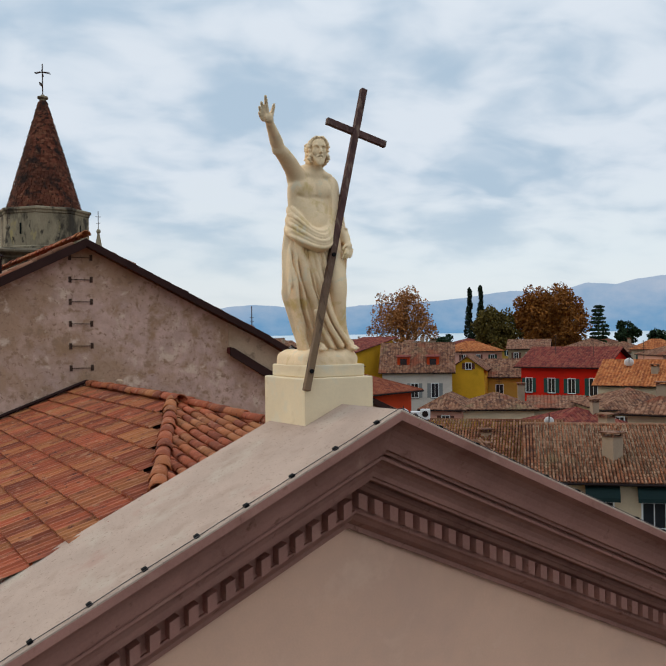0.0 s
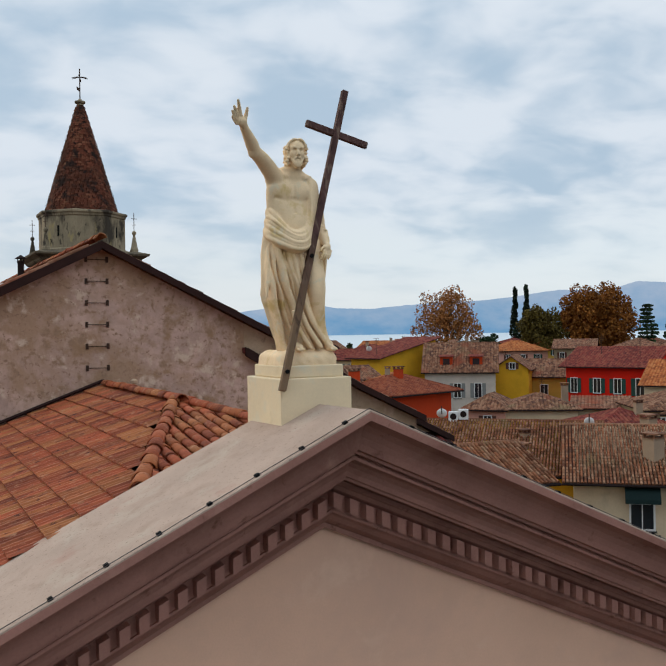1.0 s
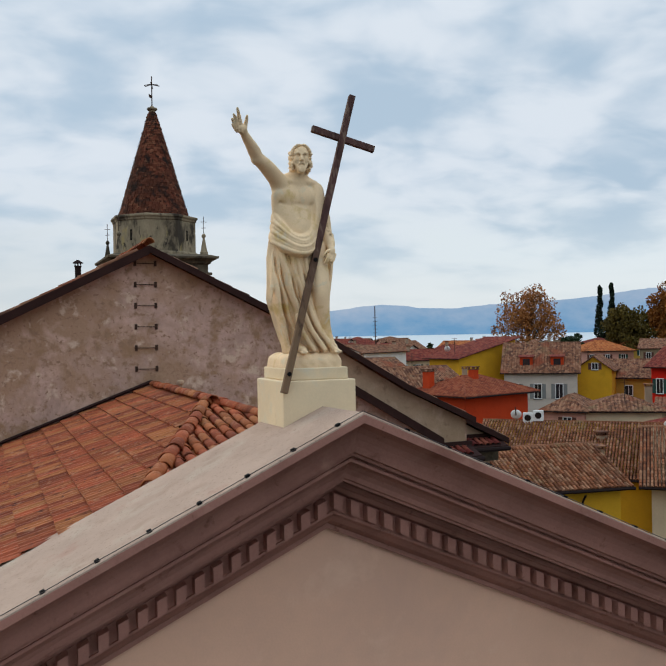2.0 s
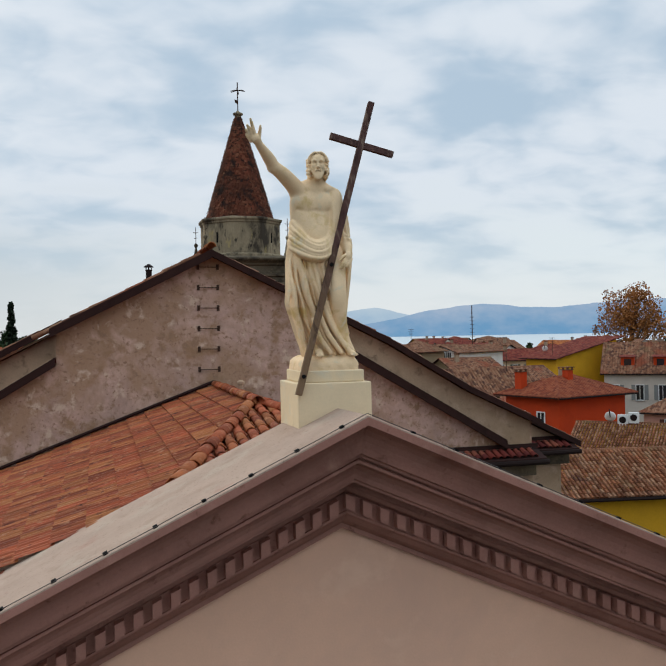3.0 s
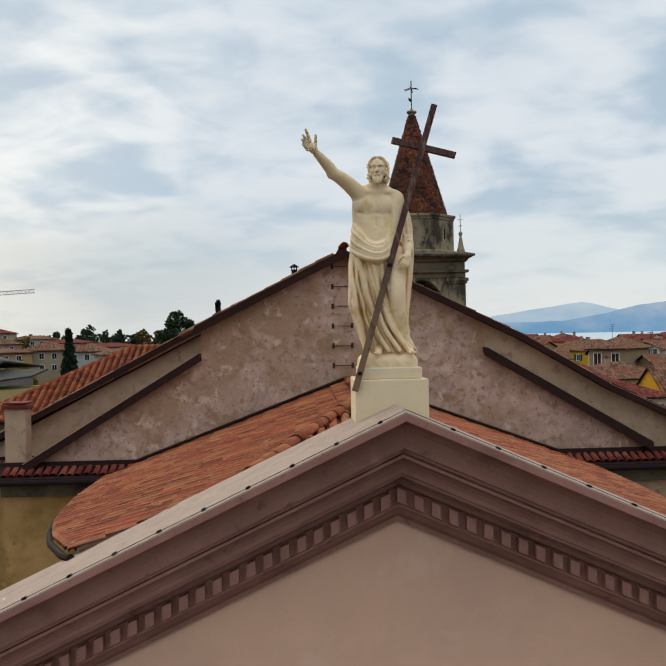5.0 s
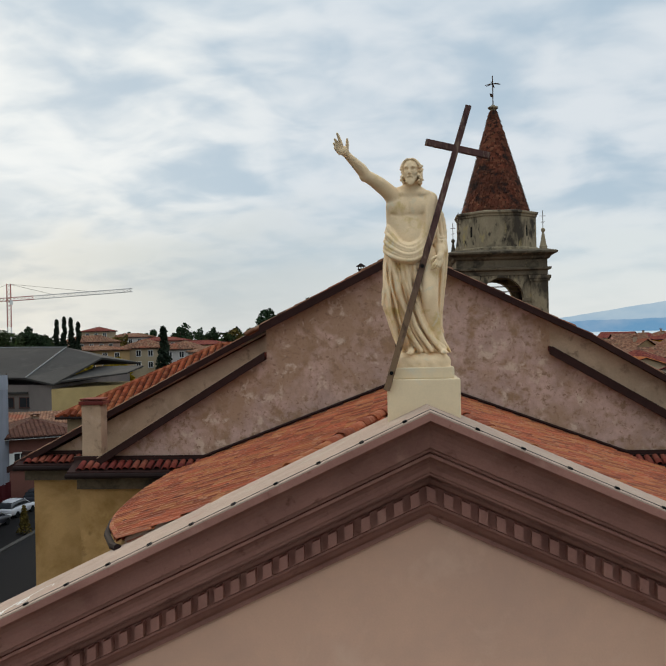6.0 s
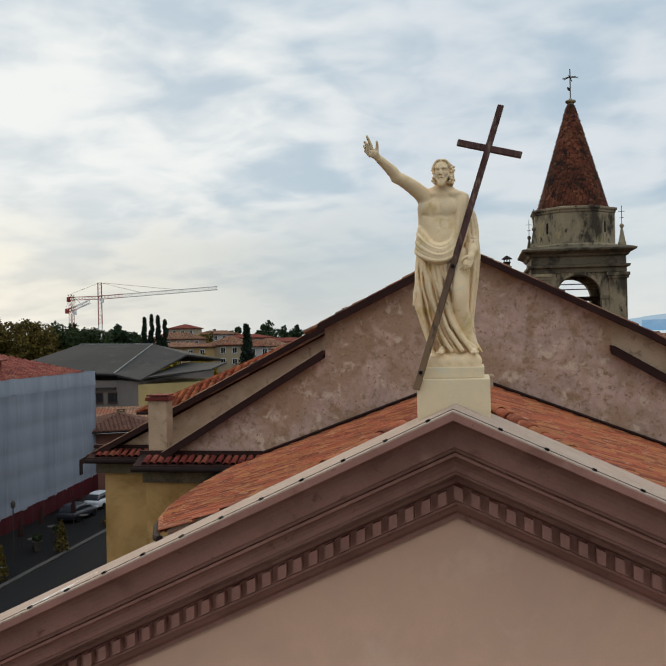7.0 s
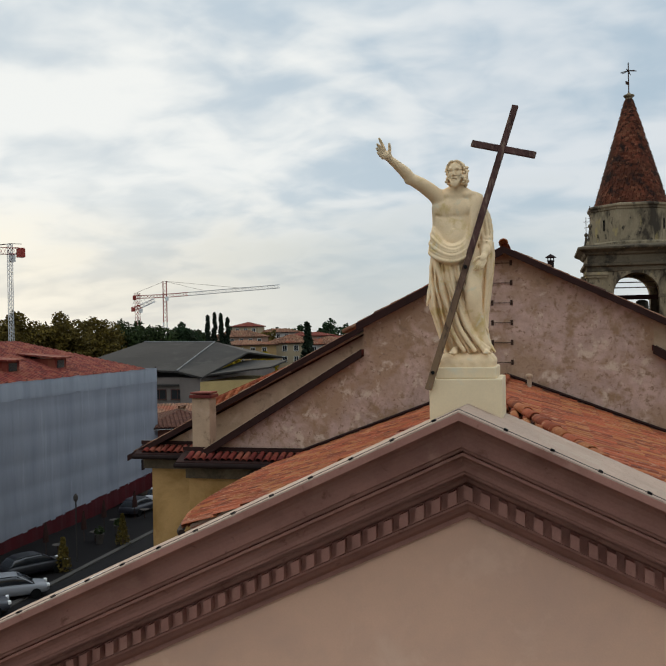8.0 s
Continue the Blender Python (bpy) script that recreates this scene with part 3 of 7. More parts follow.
def mantle(x, y, z):
    """The cloth that hangs from the lowered arm behind the leg."""
    tz = [14.42, 14.6, 14.75, 14.95, 15.15, 15.40, 15.55]
    cx = np.interp(z.ravel(), tz, [0.030, 0.030, 0.035, 0.055, 0.078, 0.100, 0.100]).reshape(z.shape)
    rx = np.interp(z.ravel(), tz, [0.02, 0.045, 0.050, 0.055, 0.060, 0.062, 0.05]).reshape(z.shape)
    turn = np.arctan2((y - 1.36) / 0.14, (x - cx) / rx)
    d = (np.sqrt(((x - cx) / rx) ** 2 + ((y - 1.36) / 0.15) ** 2) - 1) * rx
    return np.maximum(d - 0.013 * np.abs(np.sin(4.0 * turn + 1.5 * z)), np.maximum(14.36 - z, z - 15.55))


def plinth_rock(x, y, z):
    """The low rough base with rounded shoulders."""
    qx, qy, qz = np.abs(x + 0.142) - 0.205, np.abs(y - 1.385) - 0.255, np.abs(z - 14.215) - 0.035
    d = np.sqrt(np.maximum(qx, 0) ** 2 + np.maximum(qy, 0) ** 2 + np.maximum(qz, 0) ** 2) + np.minimum(np.maximum(qx, np.maximum(qy, qz)), 0) - 0.098
    return d + 0.004 * np.sin(31 * x + 9 * z) * np.sin(27 * y + 3) + 0.003 * np.sin(57 * x + 2) * np.sin(49 * z)


def skin(name, mat):
    """One quad mesh on the surface of the solid."""
    inside = SOLID < 0
    n0, n1, n2 = SHAPE
    count = sum(inside[i:n0 - 1 + i, j:n1 - 1 + j, k:n2 - 1 + k].astype(np.int8) for i in (0, 1) for j in (0, 1) for k in (0, 1))
    cells = np.argwhere((count > 0) & (count < 8))
    number = np.full((n0 - 1, n1 - 1, n2 - 1), -1, dtype=np.int32)
    number[tuple(cells.T)] = np.arange(len(cells))
    total, hits = np.zeros((len(cells), 3)), np.zeros((len(cells), 1))
    for axis in range(3):
        for p in (0, 1):
            for q in (0, 1):
                a = np.zeros(3, dtype=int)
                a[(axis + 1) % 3], a[(axis + 2) % 3] = p, q
                b = a.copy()
                b[axis] = 1
                va, vb = SOLID[tuple((cells + a).T)], SOLID[tuple((cells + b).T)]
                crossing_at = (va < 0) != (vb < 0)
                f = np.where(crossing_at, va / np.where(crossing_at, va - vb, 1), 0)
                where = cells + a
                point = where.astype(float)
                point[:, axis] += f
                total += point * crossing_at[:, None]
                hits += crossing_at[:, None]
    verts = total / hits * STEP + np.array(LO)
    faces = []
    for axis in range(3):
        u, v = (axis + 1) % 3, (axis + 2) % 3
        first, second = [slice(None)] * 3, [slice(None)] * 3
        first[axis], second[axis] = slice(0, -1), slice(1, None)
        edge = np.argwhere(inside[tuple(first)] != inside[tuple(second)])
        edge = edge[(edge[:, u] > 0) & (edge[:, v] > 0) & (edge[:, u] < SHAPE[u] - 1) & (edge[:, v] < SHAPE[v] - 1)]
        eu, ev = np.eye(3, dtype=int)[u], np.eye(3, dtype=int)[v]
        quad = np.stack([number[tuple((edge - o).T)] for o in (eu + ev, ev, eu * 0, eu)], axis=1)
        flip = ~inside[tuple(edge.T)]
        quad[flip] = quad[flip][:, ::-1]
        faces.append(quad)
    me = bpy.data.meshes.new(name)
    me.from_pydata(verts.tolist(), [], np.concatenate(faces).tolist())
    me.materials.append(mat)
    me.polygons.foreach_set("use_smooth", [True] * len(me.polygons))
    me.update()
    return new(name, me)


def carve_torso():
    egg((-0.245, 1.300, 15.88), (0.222, 0.125, 0.215), 0.02)
    egg((-0.250, 1.285, 15.60), (0.205, 0.130, 0.26), 0.07)
    limb([(-0.32, 1.305, 16.02), (-0.16, 1.315, 16.02)], [0.088, 0.094], 0.05)
    # flanks
    limb([(-0.420, 1.270, 15.93), (-0.422, 1.270, 15.60)], [0.056, 0.058], 0.06)
    limb([(-0.120, 1.335, 15.93), (-0.120, 1.330, 15.60)], [0.072, 0.068], 0.08)
    # chest, ribs and belly
    egg((-0.345, 1.222, 15.915), (0.122, 0.058, 0.090), 0.045, tilt=-6)
    egg((-0.160, 1.222, 15.915), (0.106, 0.058, 0.090), 0.045, tilt=6)
    limb([(-0.425, 1.190, 15.835), (-0.345, 1.150, 15.806), (-0.262, 1.158, 15.828)], [0.010, 0.013, 0.009], 0.026, cut=True)
    limb([(-0.238, 1.158, 15.828), (-0.155, 1.150, 15.806), (-0.085, 1.185, 15.83)], [0.010, 0.013, 0.009], 0.026, cut=True)
    egg((-0.340, 1.225, 15.715), (0.080, 0.060, 0.10), 0.045, tilt=8)
    egg((-0.170, 1.230, 15.715), (0.070, 0.060, 0.10), 0.045)
    egg((-0.247, 1.185, 15.665), (0.095, 0.040, 0.075), 0.04)
    egg((-0.245, 1.175, 15.56), (0.125, 0.055, 0.10), 0.05)
    limb([(-0.248, 1.150, 15.98), (-0.250, 1.146, 15.70)], [0.009, 0.008], 0.022, cut=True)
    for sx in (-1, 1):
        limb([(-0.225 + sx * 0.03, 1.220, 16.050), (-0.225 + sx * 0.10, 1.215, 16.058), (-0.225 + sx * 0.19, 1.255, 16.065)], [0.008, 0.011, 0.014], 0.04)
    # neck and the slopes to the shoulders
    limb([(-0.225, 1.285, 16.03), (-0.213, 1.225, 16.19)], [0.074, 0.062], 0.05)
    limb([(-0.26, 1.29, 16.12), (-0.40, 1.315, 16.045)], [0.050, 0.075], 0.06)
    limb([(-0.18, 1.29, 16.12), (-0.04, 1.325, 16.00)], [0.050, 0.080], 0.06)


def carve_head():
    hc, yaw = Vector((-0.210, 1.195, 16.285)), -12.0
    fw, sd = Vector((math.sin(radians(yaw)), -math.cos(radians(yaw)), 0)), Vector((math.cos(radians(yaw)), math.sin(radians(yaw)), 0))

    def at(side, ahead, up):
        return tuple(hc + sd * side + fw * ahead + Vector((0, 0, up)))
    egg(at(0, 0.0, 0.022), (0.082, 0.100, 0.112), 0.02, yaw)
    egg(at(0, 0.040, -0.050), (0.060, 0.058, 0.095), 0.03, yaw)
    egg(at(0, 0.052, 0.055), (0.060, 0.045, 0.050), 0.03, yaw)
    for sx in (-1, 1):
        limb([at(sx * 0.010, 0.096, 0.036), at(sx * 0.036, 0.094, 0.041), at(sx * 0.060, 0.074, 0.034)], [0.009, 0.010, 0.009], 0.014)
        egg(at(sx * 0.031, 0.102, 0.014), (0.023, 0.019, 0.015), 0.006, yaw, cut=True)
        egg(at(sx * 0.032, 0.079, 0.014), (0.016, 0.012, 0.009), 0.003, yaw)
        egg(at(sx * 0.044, 0.066, -0.020), (0.024, 0.024, 0.028), 0.02, yaw)
        limb([at(sx * 0.004, 0.103, -0.055), at(sx * 0.020, 0.098, -0.062), at(sx * 0.034, 0.082, -0.084)], [0.009, 0.010, 0.007], 0.006)
        for j in range(6):
            limb([at(sx * (0.060 - 0.009 * j), 0.045 + 0.009 * j, -0.050 - 0.014 * j), at(sx * (0.050 - 0.008 * j), 0.060 + 0.007 * j, -0.078 - 0.013 * j)], [0.016, 0.012], 0.008)
    limb([at(0, 0.098, 0.030), at(0, 0.112, -0.010), at(0, 0.120, -0.028)], [0.009, 0.011, 0.013], 0.012)
    for sx in (-1, 1):
        egg(at(sx * 0.013, 0.108, -0.032), (0.009, 0.011, 0.008), 0.006, yaw)
    limb([at(-0.020, 0.094, -0.0755), at(0, 0.103, -0.0735), at(0.020, 0.094, -0.0755)], [0.004, 0.005, 0.004], 0.006, cut=True)
    limb([at(-0.014, 0.094, -0.084), at(0, 0.098, -0.085), at(0.014, 0.094, -0.084)], [0.007, 0.008, 0.007], 0.006)
    egg(at(0, 0.072, -0.118), (0.040, 0.034, 0.038), 0.02, yaw)
    for j in range(5):
        limb([at(0.016 * (j - 2), 0.098 - 0.006 * abs(j - 2), -0.105), at(0.010 * (j - 2), 0.082 - 0.004 * abs(j - 2), -0.150 + 0.008 * abs(j - 2))], [0.011, 0.008], 0.006)
    # hair: a cap parted in the middle, wavy locks swept back, curls beside the face and over the nape
    egg(at(0, -0.030, 0.040), (0.094, 0.100, 0.102), 0.012, yaw)
    rng = random.Random(11)
    for sx in (-1, 1):
        for j in range(8):
            q = j / 7
            wob = rng.uniform(-0.008, 0.008)
            limb([at(sx * 0.006, 0.066 - 0.125 * q, 0.124 + 0.014 * math.sin(3 * q)), at(sx * (0.034 + 0.004 * j), 0.076 - 0.135 * q + wob, 0.122 - 0.003 * j), at(sx * 0.066, 0.060 - 0.125 * q, 0.102 - 0.006 * j),
                  at(sx * 0.088, 0.052 - 0.115 * q - wob, 0.072 - 0.010 * j), at(sx * 0.098, 0.034 - 0.10 * q, 0.036 - 0.012 * j)], [0.010, 0.0125, 0.0130, 0.0135, 0.013], 0.002, 3)
        for row in range(7):
            for col in range(5):
                up = 0.062 - 0.029 * row
                out = 0.089 + 0.012 * math.sin(1.5 * row + 1.7 * col) - (0.008 if row > 5 else 0)
                r = 0.0165 * rng.uniform(0.8, 1.25)
                c = at(sx * out, 0.044 - 0.030 * col + rng.uniform(-.006, .006), up + rng.uniform(-.008, .008))
                egg(c, (r, r * 1.35, r * 0.9), 0.003, yaw=rng.uniform(-40, 40), tilt=rng.uniform(-40, 40))
    for j in range(22):
        a = radians(8 * j + 6)
        for row in range(5):
            egg(at(0.092 * math.cos(a) * (1 - 0.03 * row), -0.05 - 0.075 * math.sin(a), 0.02 - 0.034 * row + rng.uniform(-.01, .01)), (0.020, 0.020, 0.022), 0.004)


def carve_arms():
    # raised arm
    egg((-0.405, 1.275, 16.028), (0.078, 0.078, 0.080), 0.04)
    limb([(-0.39, 1.275, 16.025), (-0.50, 1.200, 16.118), (-0.60, 1.130, 16.188), (-0.698, 1.065, 16.240)], [0.078, 0.070, 0.060, 0.050], 0.035, 3)
    limb([(-0.690, 1.075, 16.235), (-0.738, 1.030, 16.297), (-0.804, 0.960, 16.358), (-0.862, 0.898, 16.408)], [0.050, 0.056, 0.044, 0.034], 0.02, 3)
    egg((-0.718, 1.065, 16.218), (0.036, 0.036, 0.036), 0.03)
    dx, dy, dz = -0.006, -0.058, -0.088
    limb([(-0.868, 0.890, 16.412), (-0.904, 0.847, 16.458)], [0.035, 0.042], 0.02)
    egg((-0.910, 0.845, 16.458), (0.048, 0.032, 0.050), 0.02, yaw=35)
    for tip, base in (((-0.968, 0.820, 16.722), (-0.918, 0.886, 16.580)), ((-0.996, 0.850, 16.668), (-0.938, 0.893, 16.572)),
                      ((-1.008, 0.868, 16.628), (-0.948, 0.903, 16.552)), ((-1.000, 0.888, 16.582), (-0.946, 0.915, 16.528)), ((-0.864, 0.852, 16.668), (-0.876, 0.902, 16.545))):
        a, b = Vector(base) + Vector((dx, dy, dz)), Vector(tip) + Vector((dx, dy, dz))
        mid = (a + b) / 2 + Vector((0.004, 0.010, 0))
        limb([a, mid, a + (b - a) * 0.94], [0.0195, 0.0170, 0.0120], 0.006, 2)
    # lowered arm in its sleeve of cloth, forearm and hand in front of the hip
    limb([(-0.03, 1.325, 15.965), (0.030, 1.345, 15.80), (0.062, 1.350, 15.62)], [0.098, 0.086, 0.076], 0.03, 3)
    limb([(0.062, 1.350, 15.62), (0.082, 1.26, 15.50), (0.080, 1.165, 15.430)], [0.074, 0.066, 0.046], 0.02, 3)
    for k, (dx, dy) in enumerate(((-0.052, -0.070), (-0.005, -0.092), (0.042, -0.080), (0.075, -0.045), (0.092, 0.0))):
        limb([(-0.03 + dx * 0.8, 1.325 + dy * 0.9, 16.02 - 0.015 * k), (0.02 + dx, 1.345 + dy, 15.84), (0.052 + dx * 0.95, 1.345 + dy, 15.66), (0.066 + dx * 0.8, 1.30 + dy, 15.52 - 0.012 * k)], [0.016, 0.019, 0.021, 0.014], 0.010, 3)
    for k in range(3):
        limb([(0.142, 1.33 - 0.02 * k, 15.60 - 0.05 * k), (0.100, 1.235 - 0.02 * k, 15.575 - 0.055 * k), (0.028, 1.255 - 0.02 * k, 15.60 - 0.05 * k)], [0.012, 0.016, 0.010], 0.010, 3)
    limb([(0.080, 1.165, 15.430), (0.070, 1.105, 15.375)], [0.038, 0.036], 0.015)
    egg((0.058, 1.085, 15.345), (0.040, 0.036, 0.050), 0.015, tilt=-25)
    for j in range(4):
        limb([(0.018 + 0.025 * j, 1.066, 15.325), (-0.008 + 0.027 * j, 1.040 + 0.003 * j, 15.280 - 0.002 * j), (-0.034 + 0.029 * j, 1.046, 15.230 + 0.004 * j)], [0.0130, 0.0115, 0.009], 0.003, 2)
    limb([(0.026, 1.072, 15.368), (-0.008, 1.050, 15.345), (-0.030, 1.042, 15.312)], [0.014, 0.012, 0.009], 0.004, 2)


def carve_drapery():
    carve((-0.60, 0.98, 14.35), (0.16, 1.6, 15.62), skirt, 0.008)
    carve((-0.06, 1.15, 14.38), (0.20, 1.56, 15.55), mantle, 0.012)
    # the forward leg under thin cloth
    limb([(-0.055, 1.235, 15.40), (-0.050, 1.165, 15.18), (-0.046, 1.112, 14.97), (-0.036, 1.130, 14.80), (0.004, 1.170, 14.58), (0.050, 1.165, 14.44)], [0.100, 0.096, 0.083, 0.074, 0.062, 0.048], 0.014, 9)
    # cloth swept across the shin to the foot
    for a, b, c, r in (((-0.20, 1.095, 14.86), (-0.115, 1.075, 14.63), (0.045, 1.070, 14.40), 0.030), ((-0.255, 1.085, 14.80), (-0.185, 1.070, 14.60), (-0.040, 1.060, 14.385), 0.030),
                       ((-0.150, 1.105, 14.72), (-0.055, 1.085, 14.54), (0.090, 1.085, 14.41), 0.024), ((-0.31, 1.09, 14.72), (-0.262, 1.075, 14.56), (-0.15, 1.060, 14.38), 0.026)):
        limb([a, b, c], [r * 0.8, r * 0.9, r * 0.8], 0.004, 4)
    # tail of cloth at the side, a deep tuck under it
    limb([(-0.500, 1.22, 15.20), (-0.528, 1.20, 15.00), (-0.552, 1.175, 14.872)], [0.018, 0.026, 0.010], 0.010)
    limb([(-0.425, 1.08, 14.78), (-0.375, 1.075, 14.60), (-0.335, 1.085, 14.47)], [0.020, 0.034, 0.030], 0.010, 3, cut=True)
    # swag: uneven rolls fanned out at the hip, drawn together across the belly and up over the shoulder
    upper = ((-0.36, 1.41, 15.79), (-0.432, 1.335, 15.755), (-0.460, 1.225, 15.700), (-0.420, 1.150, 15.600), (-0.325, 1.105, 15.500), (-0.210, 1.105, 15.490), (-0.112, 1.160, 15.575), (-0.066, 1.180, 15.71), (-0.056, 1.205, 15.88), (-0.055, 1.245, 16.01), (-0.05, 1.34, 16.070), (-0.05, 1.43, 16.0))
    lower = ((-0.40, 1.42, 15.52), (-0.475, 1.315, 15.485), (-0.500, 1.185, 15.440), (-0.430, 1.095, 15.378), (-0.305, 1.062, 15.335), (-0.185, 1.075, 15.345), (-0.076, 1.150, 15.445), (0.004, 1.190, 15.62), (0.030, 1.225, 15.82), (0.030, 1.265, 15.985), (0.03, 1.36, 16.03), (0.03, 1.44, 15.96))

    def between(f, out=0.0, lift=0.0):
        pts = []
        for i, (p, q) in enumerate(zip(upper, lower)):
            swell = math.sin(math.pi * min(1.0, i / 8))
            p = [u * (1 - f) + v * f for u, v in zip(p, q)]
            side = -1 if i < 3 else 0
            pts.append((p[0] + side * out * 0.6, p[1] - out * (0.5 + 0.5 * swell) - (0.012 if i == 5 else 0.006), p[2] + lift * swell))
        return pts
    for f in (0.15, 0.5, 0.85):
        limb(between(f, -0.034), [0.046] * 7 + [0.036, 0.030, 0.030, 0.030, 0.026], 0.03, 4)
    thin = (1.0, 1.0, 1.0, 1.0, 0.95, 0.9, 0.8, 0.72, 0.66, 0.62, 0.6, 0.55)
    for f, r, out, lift in ((0.0, 0.022, 0.016, 0.0), (0.22, 0.025, 0.022, -0.004), (0.42, 0.017, 0.026, 0.006), (0.60, 0.025, 0.026, -0.004), (0.80, 0.018, 0.022, 0.0), (1.0, 0.024, 0.012, 0.0)):
        limb(between(f, out, lift), [r * q for q in thin], 0.002, 4)
    # creases that run out from the hip
    for z0, z1 in ((15.66, 15.505), (15.56, 15.43)):
        limb([(-0.505, 1.27, z0), (-0.475, 1.130, z0 - 0.055), (-0.38, 1.070, z1), (-0.28, 1.045, z1 - 0.045)], [0.010, 0.014, 0.012, 0.005], 0.008, 4)


def build_statue():
    carve((-0.46, 1.02, 14.185), (0.18, 1.76, 14.36), plinth_rock, 0.01)
    carve_torso()
    carve_head()
    carve_drapery()
    carve_arms()
    # feet
    for fx, fy, tx in ((-0.255, 1.055, -0.27), (0.072, 1.065, 0.092)):
        limb([(fx + 0.01, fy + 0.11, 14.39), (fx, fy + 0.03, 14.375), (tx, fy - 0.035, 14.360)], [0.042, 0.036, 0.026], 0.015)
        for j in range(5):
            limb([(tx - 0.030 + 0.015 * j, fy - 0.03, 14.362), (tx - 0.034 + 0.017 * j, fy - 0.062 + 0.005 * j, 14.355)], [0.0105, 0.009], 0.004)
    return tagged(skin("statue", M_STONE), "cream-painted stone statue of a robed figure with one arm raised", "statue")


build_statue()

# the cross: squared timber, leaning on the plinth and against the figure
foot, top = Vector((-0.521, 0.911, 13.976)), Vector((0.418, 1.325, 17.0))
axis = (top - foot).normalized()
arm_l, arm_r = Vector((-0.052, 1.27, 16.62)), Vector((0.622, 1.235, 16.44))
along = (arm_r - arm_l).normalized()
face = axis.cross(along).normalized()


def beam(a, b, side, w, d):
    m = Mesh()
    k = (b - a).normalized()
    up = side.cross(k).normalized()
    m.rings([[p + side * sx * w + up * sy * d for sx, sy in ((-1, -1), (1, -1), (1, 1), (-1, 1))] for p in [a + (b - a) * i / 8 for i in range(9)]])
    return m


cross = thing("cross", "tall dark-stained wooden cross bolted in front of the statue", "cross")
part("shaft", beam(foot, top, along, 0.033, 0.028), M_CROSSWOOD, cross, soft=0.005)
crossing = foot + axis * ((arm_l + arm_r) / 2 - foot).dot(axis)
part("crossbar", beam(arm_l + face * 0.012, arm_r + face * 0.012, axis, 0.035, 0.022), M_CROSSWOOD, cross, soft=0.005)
for d in (0.185, 1.36):
    p = foot + axis * d
    nf = face if face.y < 0 else -face
    part("bolt", Mesh().tube([p + nf * 0.02, p + nf * 0.045], 0.021, 8), M_CLIP, cross, "black bolt head")

# ---- barrel tiles ----
def barrel(length=0.42, r0=0.085, r1=0.105, seg=6, thick=0.014, flat_top=0.85):
    """One cover tile: its axis runs down the roof along +x, wide end below."""
    m = Mesh()
    rings = []
    for x, r in ((0.0, r0), (length, r1)):
        outer = [(x, r * math.cos(math.pi * i / seg), r * flat_top * math.sin(math.pi * i / seg)) for i in range(seg + 1)]
        inner = [(x, (r - thick) * math.cos(math.pi * i / seg), (r - thick) * flat_top * math.sin(math.pi * i / seg)) for i in range(seg, -1, -1)]
        rings.append(outer + inner)
    m.rings(rings, True, False)
    n = 2 * (seg + 1)
    lower = [n + i for i in range(n)]
    m.f.append(tuple(lower))
    return m


def slope_pose(p, down, side, lift=0.0):
    d, s = Vector(down).normalized(), Vector(side).normalized()
    n = d.cross(s)
    if n.z < 0:
        s = -s
        n = d.cross(s)
    m = Matrix((d, s, n)).transposed().to_4x4()
    m.translation = Vector(p) + n * lift
    return m


TILE = barrel()


def interlocking(w=0.25, length=0.40):
    """A flat interlocking tile: side roll, two ribs, a thick lower lip; its length runs down the roof along +x."""
    prof = [(-0.5, 0.0), (-0.42, 0.030), (-0.33, 0.034), (-0.25, 0.006), (-0.10, 0.002), (-0.03, 0.024), (0.05, 0.024), (0.12, 0.002), (0.24, 0.004), (0.31, 0.022), (0.38, 0.018), (0.5, 0.0)]
    m = Mesh()
    ends = [[(x, u * w, z + lift) for u, z in prof] for x, lift in ((0.0, 0.0), (length, 0.036))]
    m.rings(ends, False, False)
    lip = [(length, u * w, -0.005) for u, z in prof]
    m.rings([ends[1], lip], False, False)
    return m


FLAT_TILE = interlocking()
FLAT_ME = FLAT_TILE.data("tile", M_TILE)
TILE_ME = TILE.data("tile", M_TILE, True)
SLIM = barrel(0.36, 0.062, 0.076)
SLIM_ME = SLIM.data("tile", M_TILE, True)
# ledge tiles: the shade they lie in is put into a darker tile colour
LEDGE_SHADE_ME = SLIM.data("tile", M_TILE_DARK, True)
RIDGE = barrel(0.40, 0.080, 0.100, 8, 0.016, 0.95)
RIDGE_ME = RIDGE.data("ridge_tile", M_TILE, True)


def place_tiles(spots, parent, limit, mesh=TILE, data=TILE_ME, mat=M_TILE, name="tile"):
    """The first of them as pieces of their own, the rest in one mesh."""
    rest = Mesh()
    for k, m in enumerate(spots):
        if k < limit:
            part(name, data, None, parent, at=m)
        else:
            rest.add([m @ Vector(p) for p in mesh.v], mesh.f)
    if rest.v:
        tagged(part(name + "s", rest, mat, parent, smooth=True), kind="stuff")


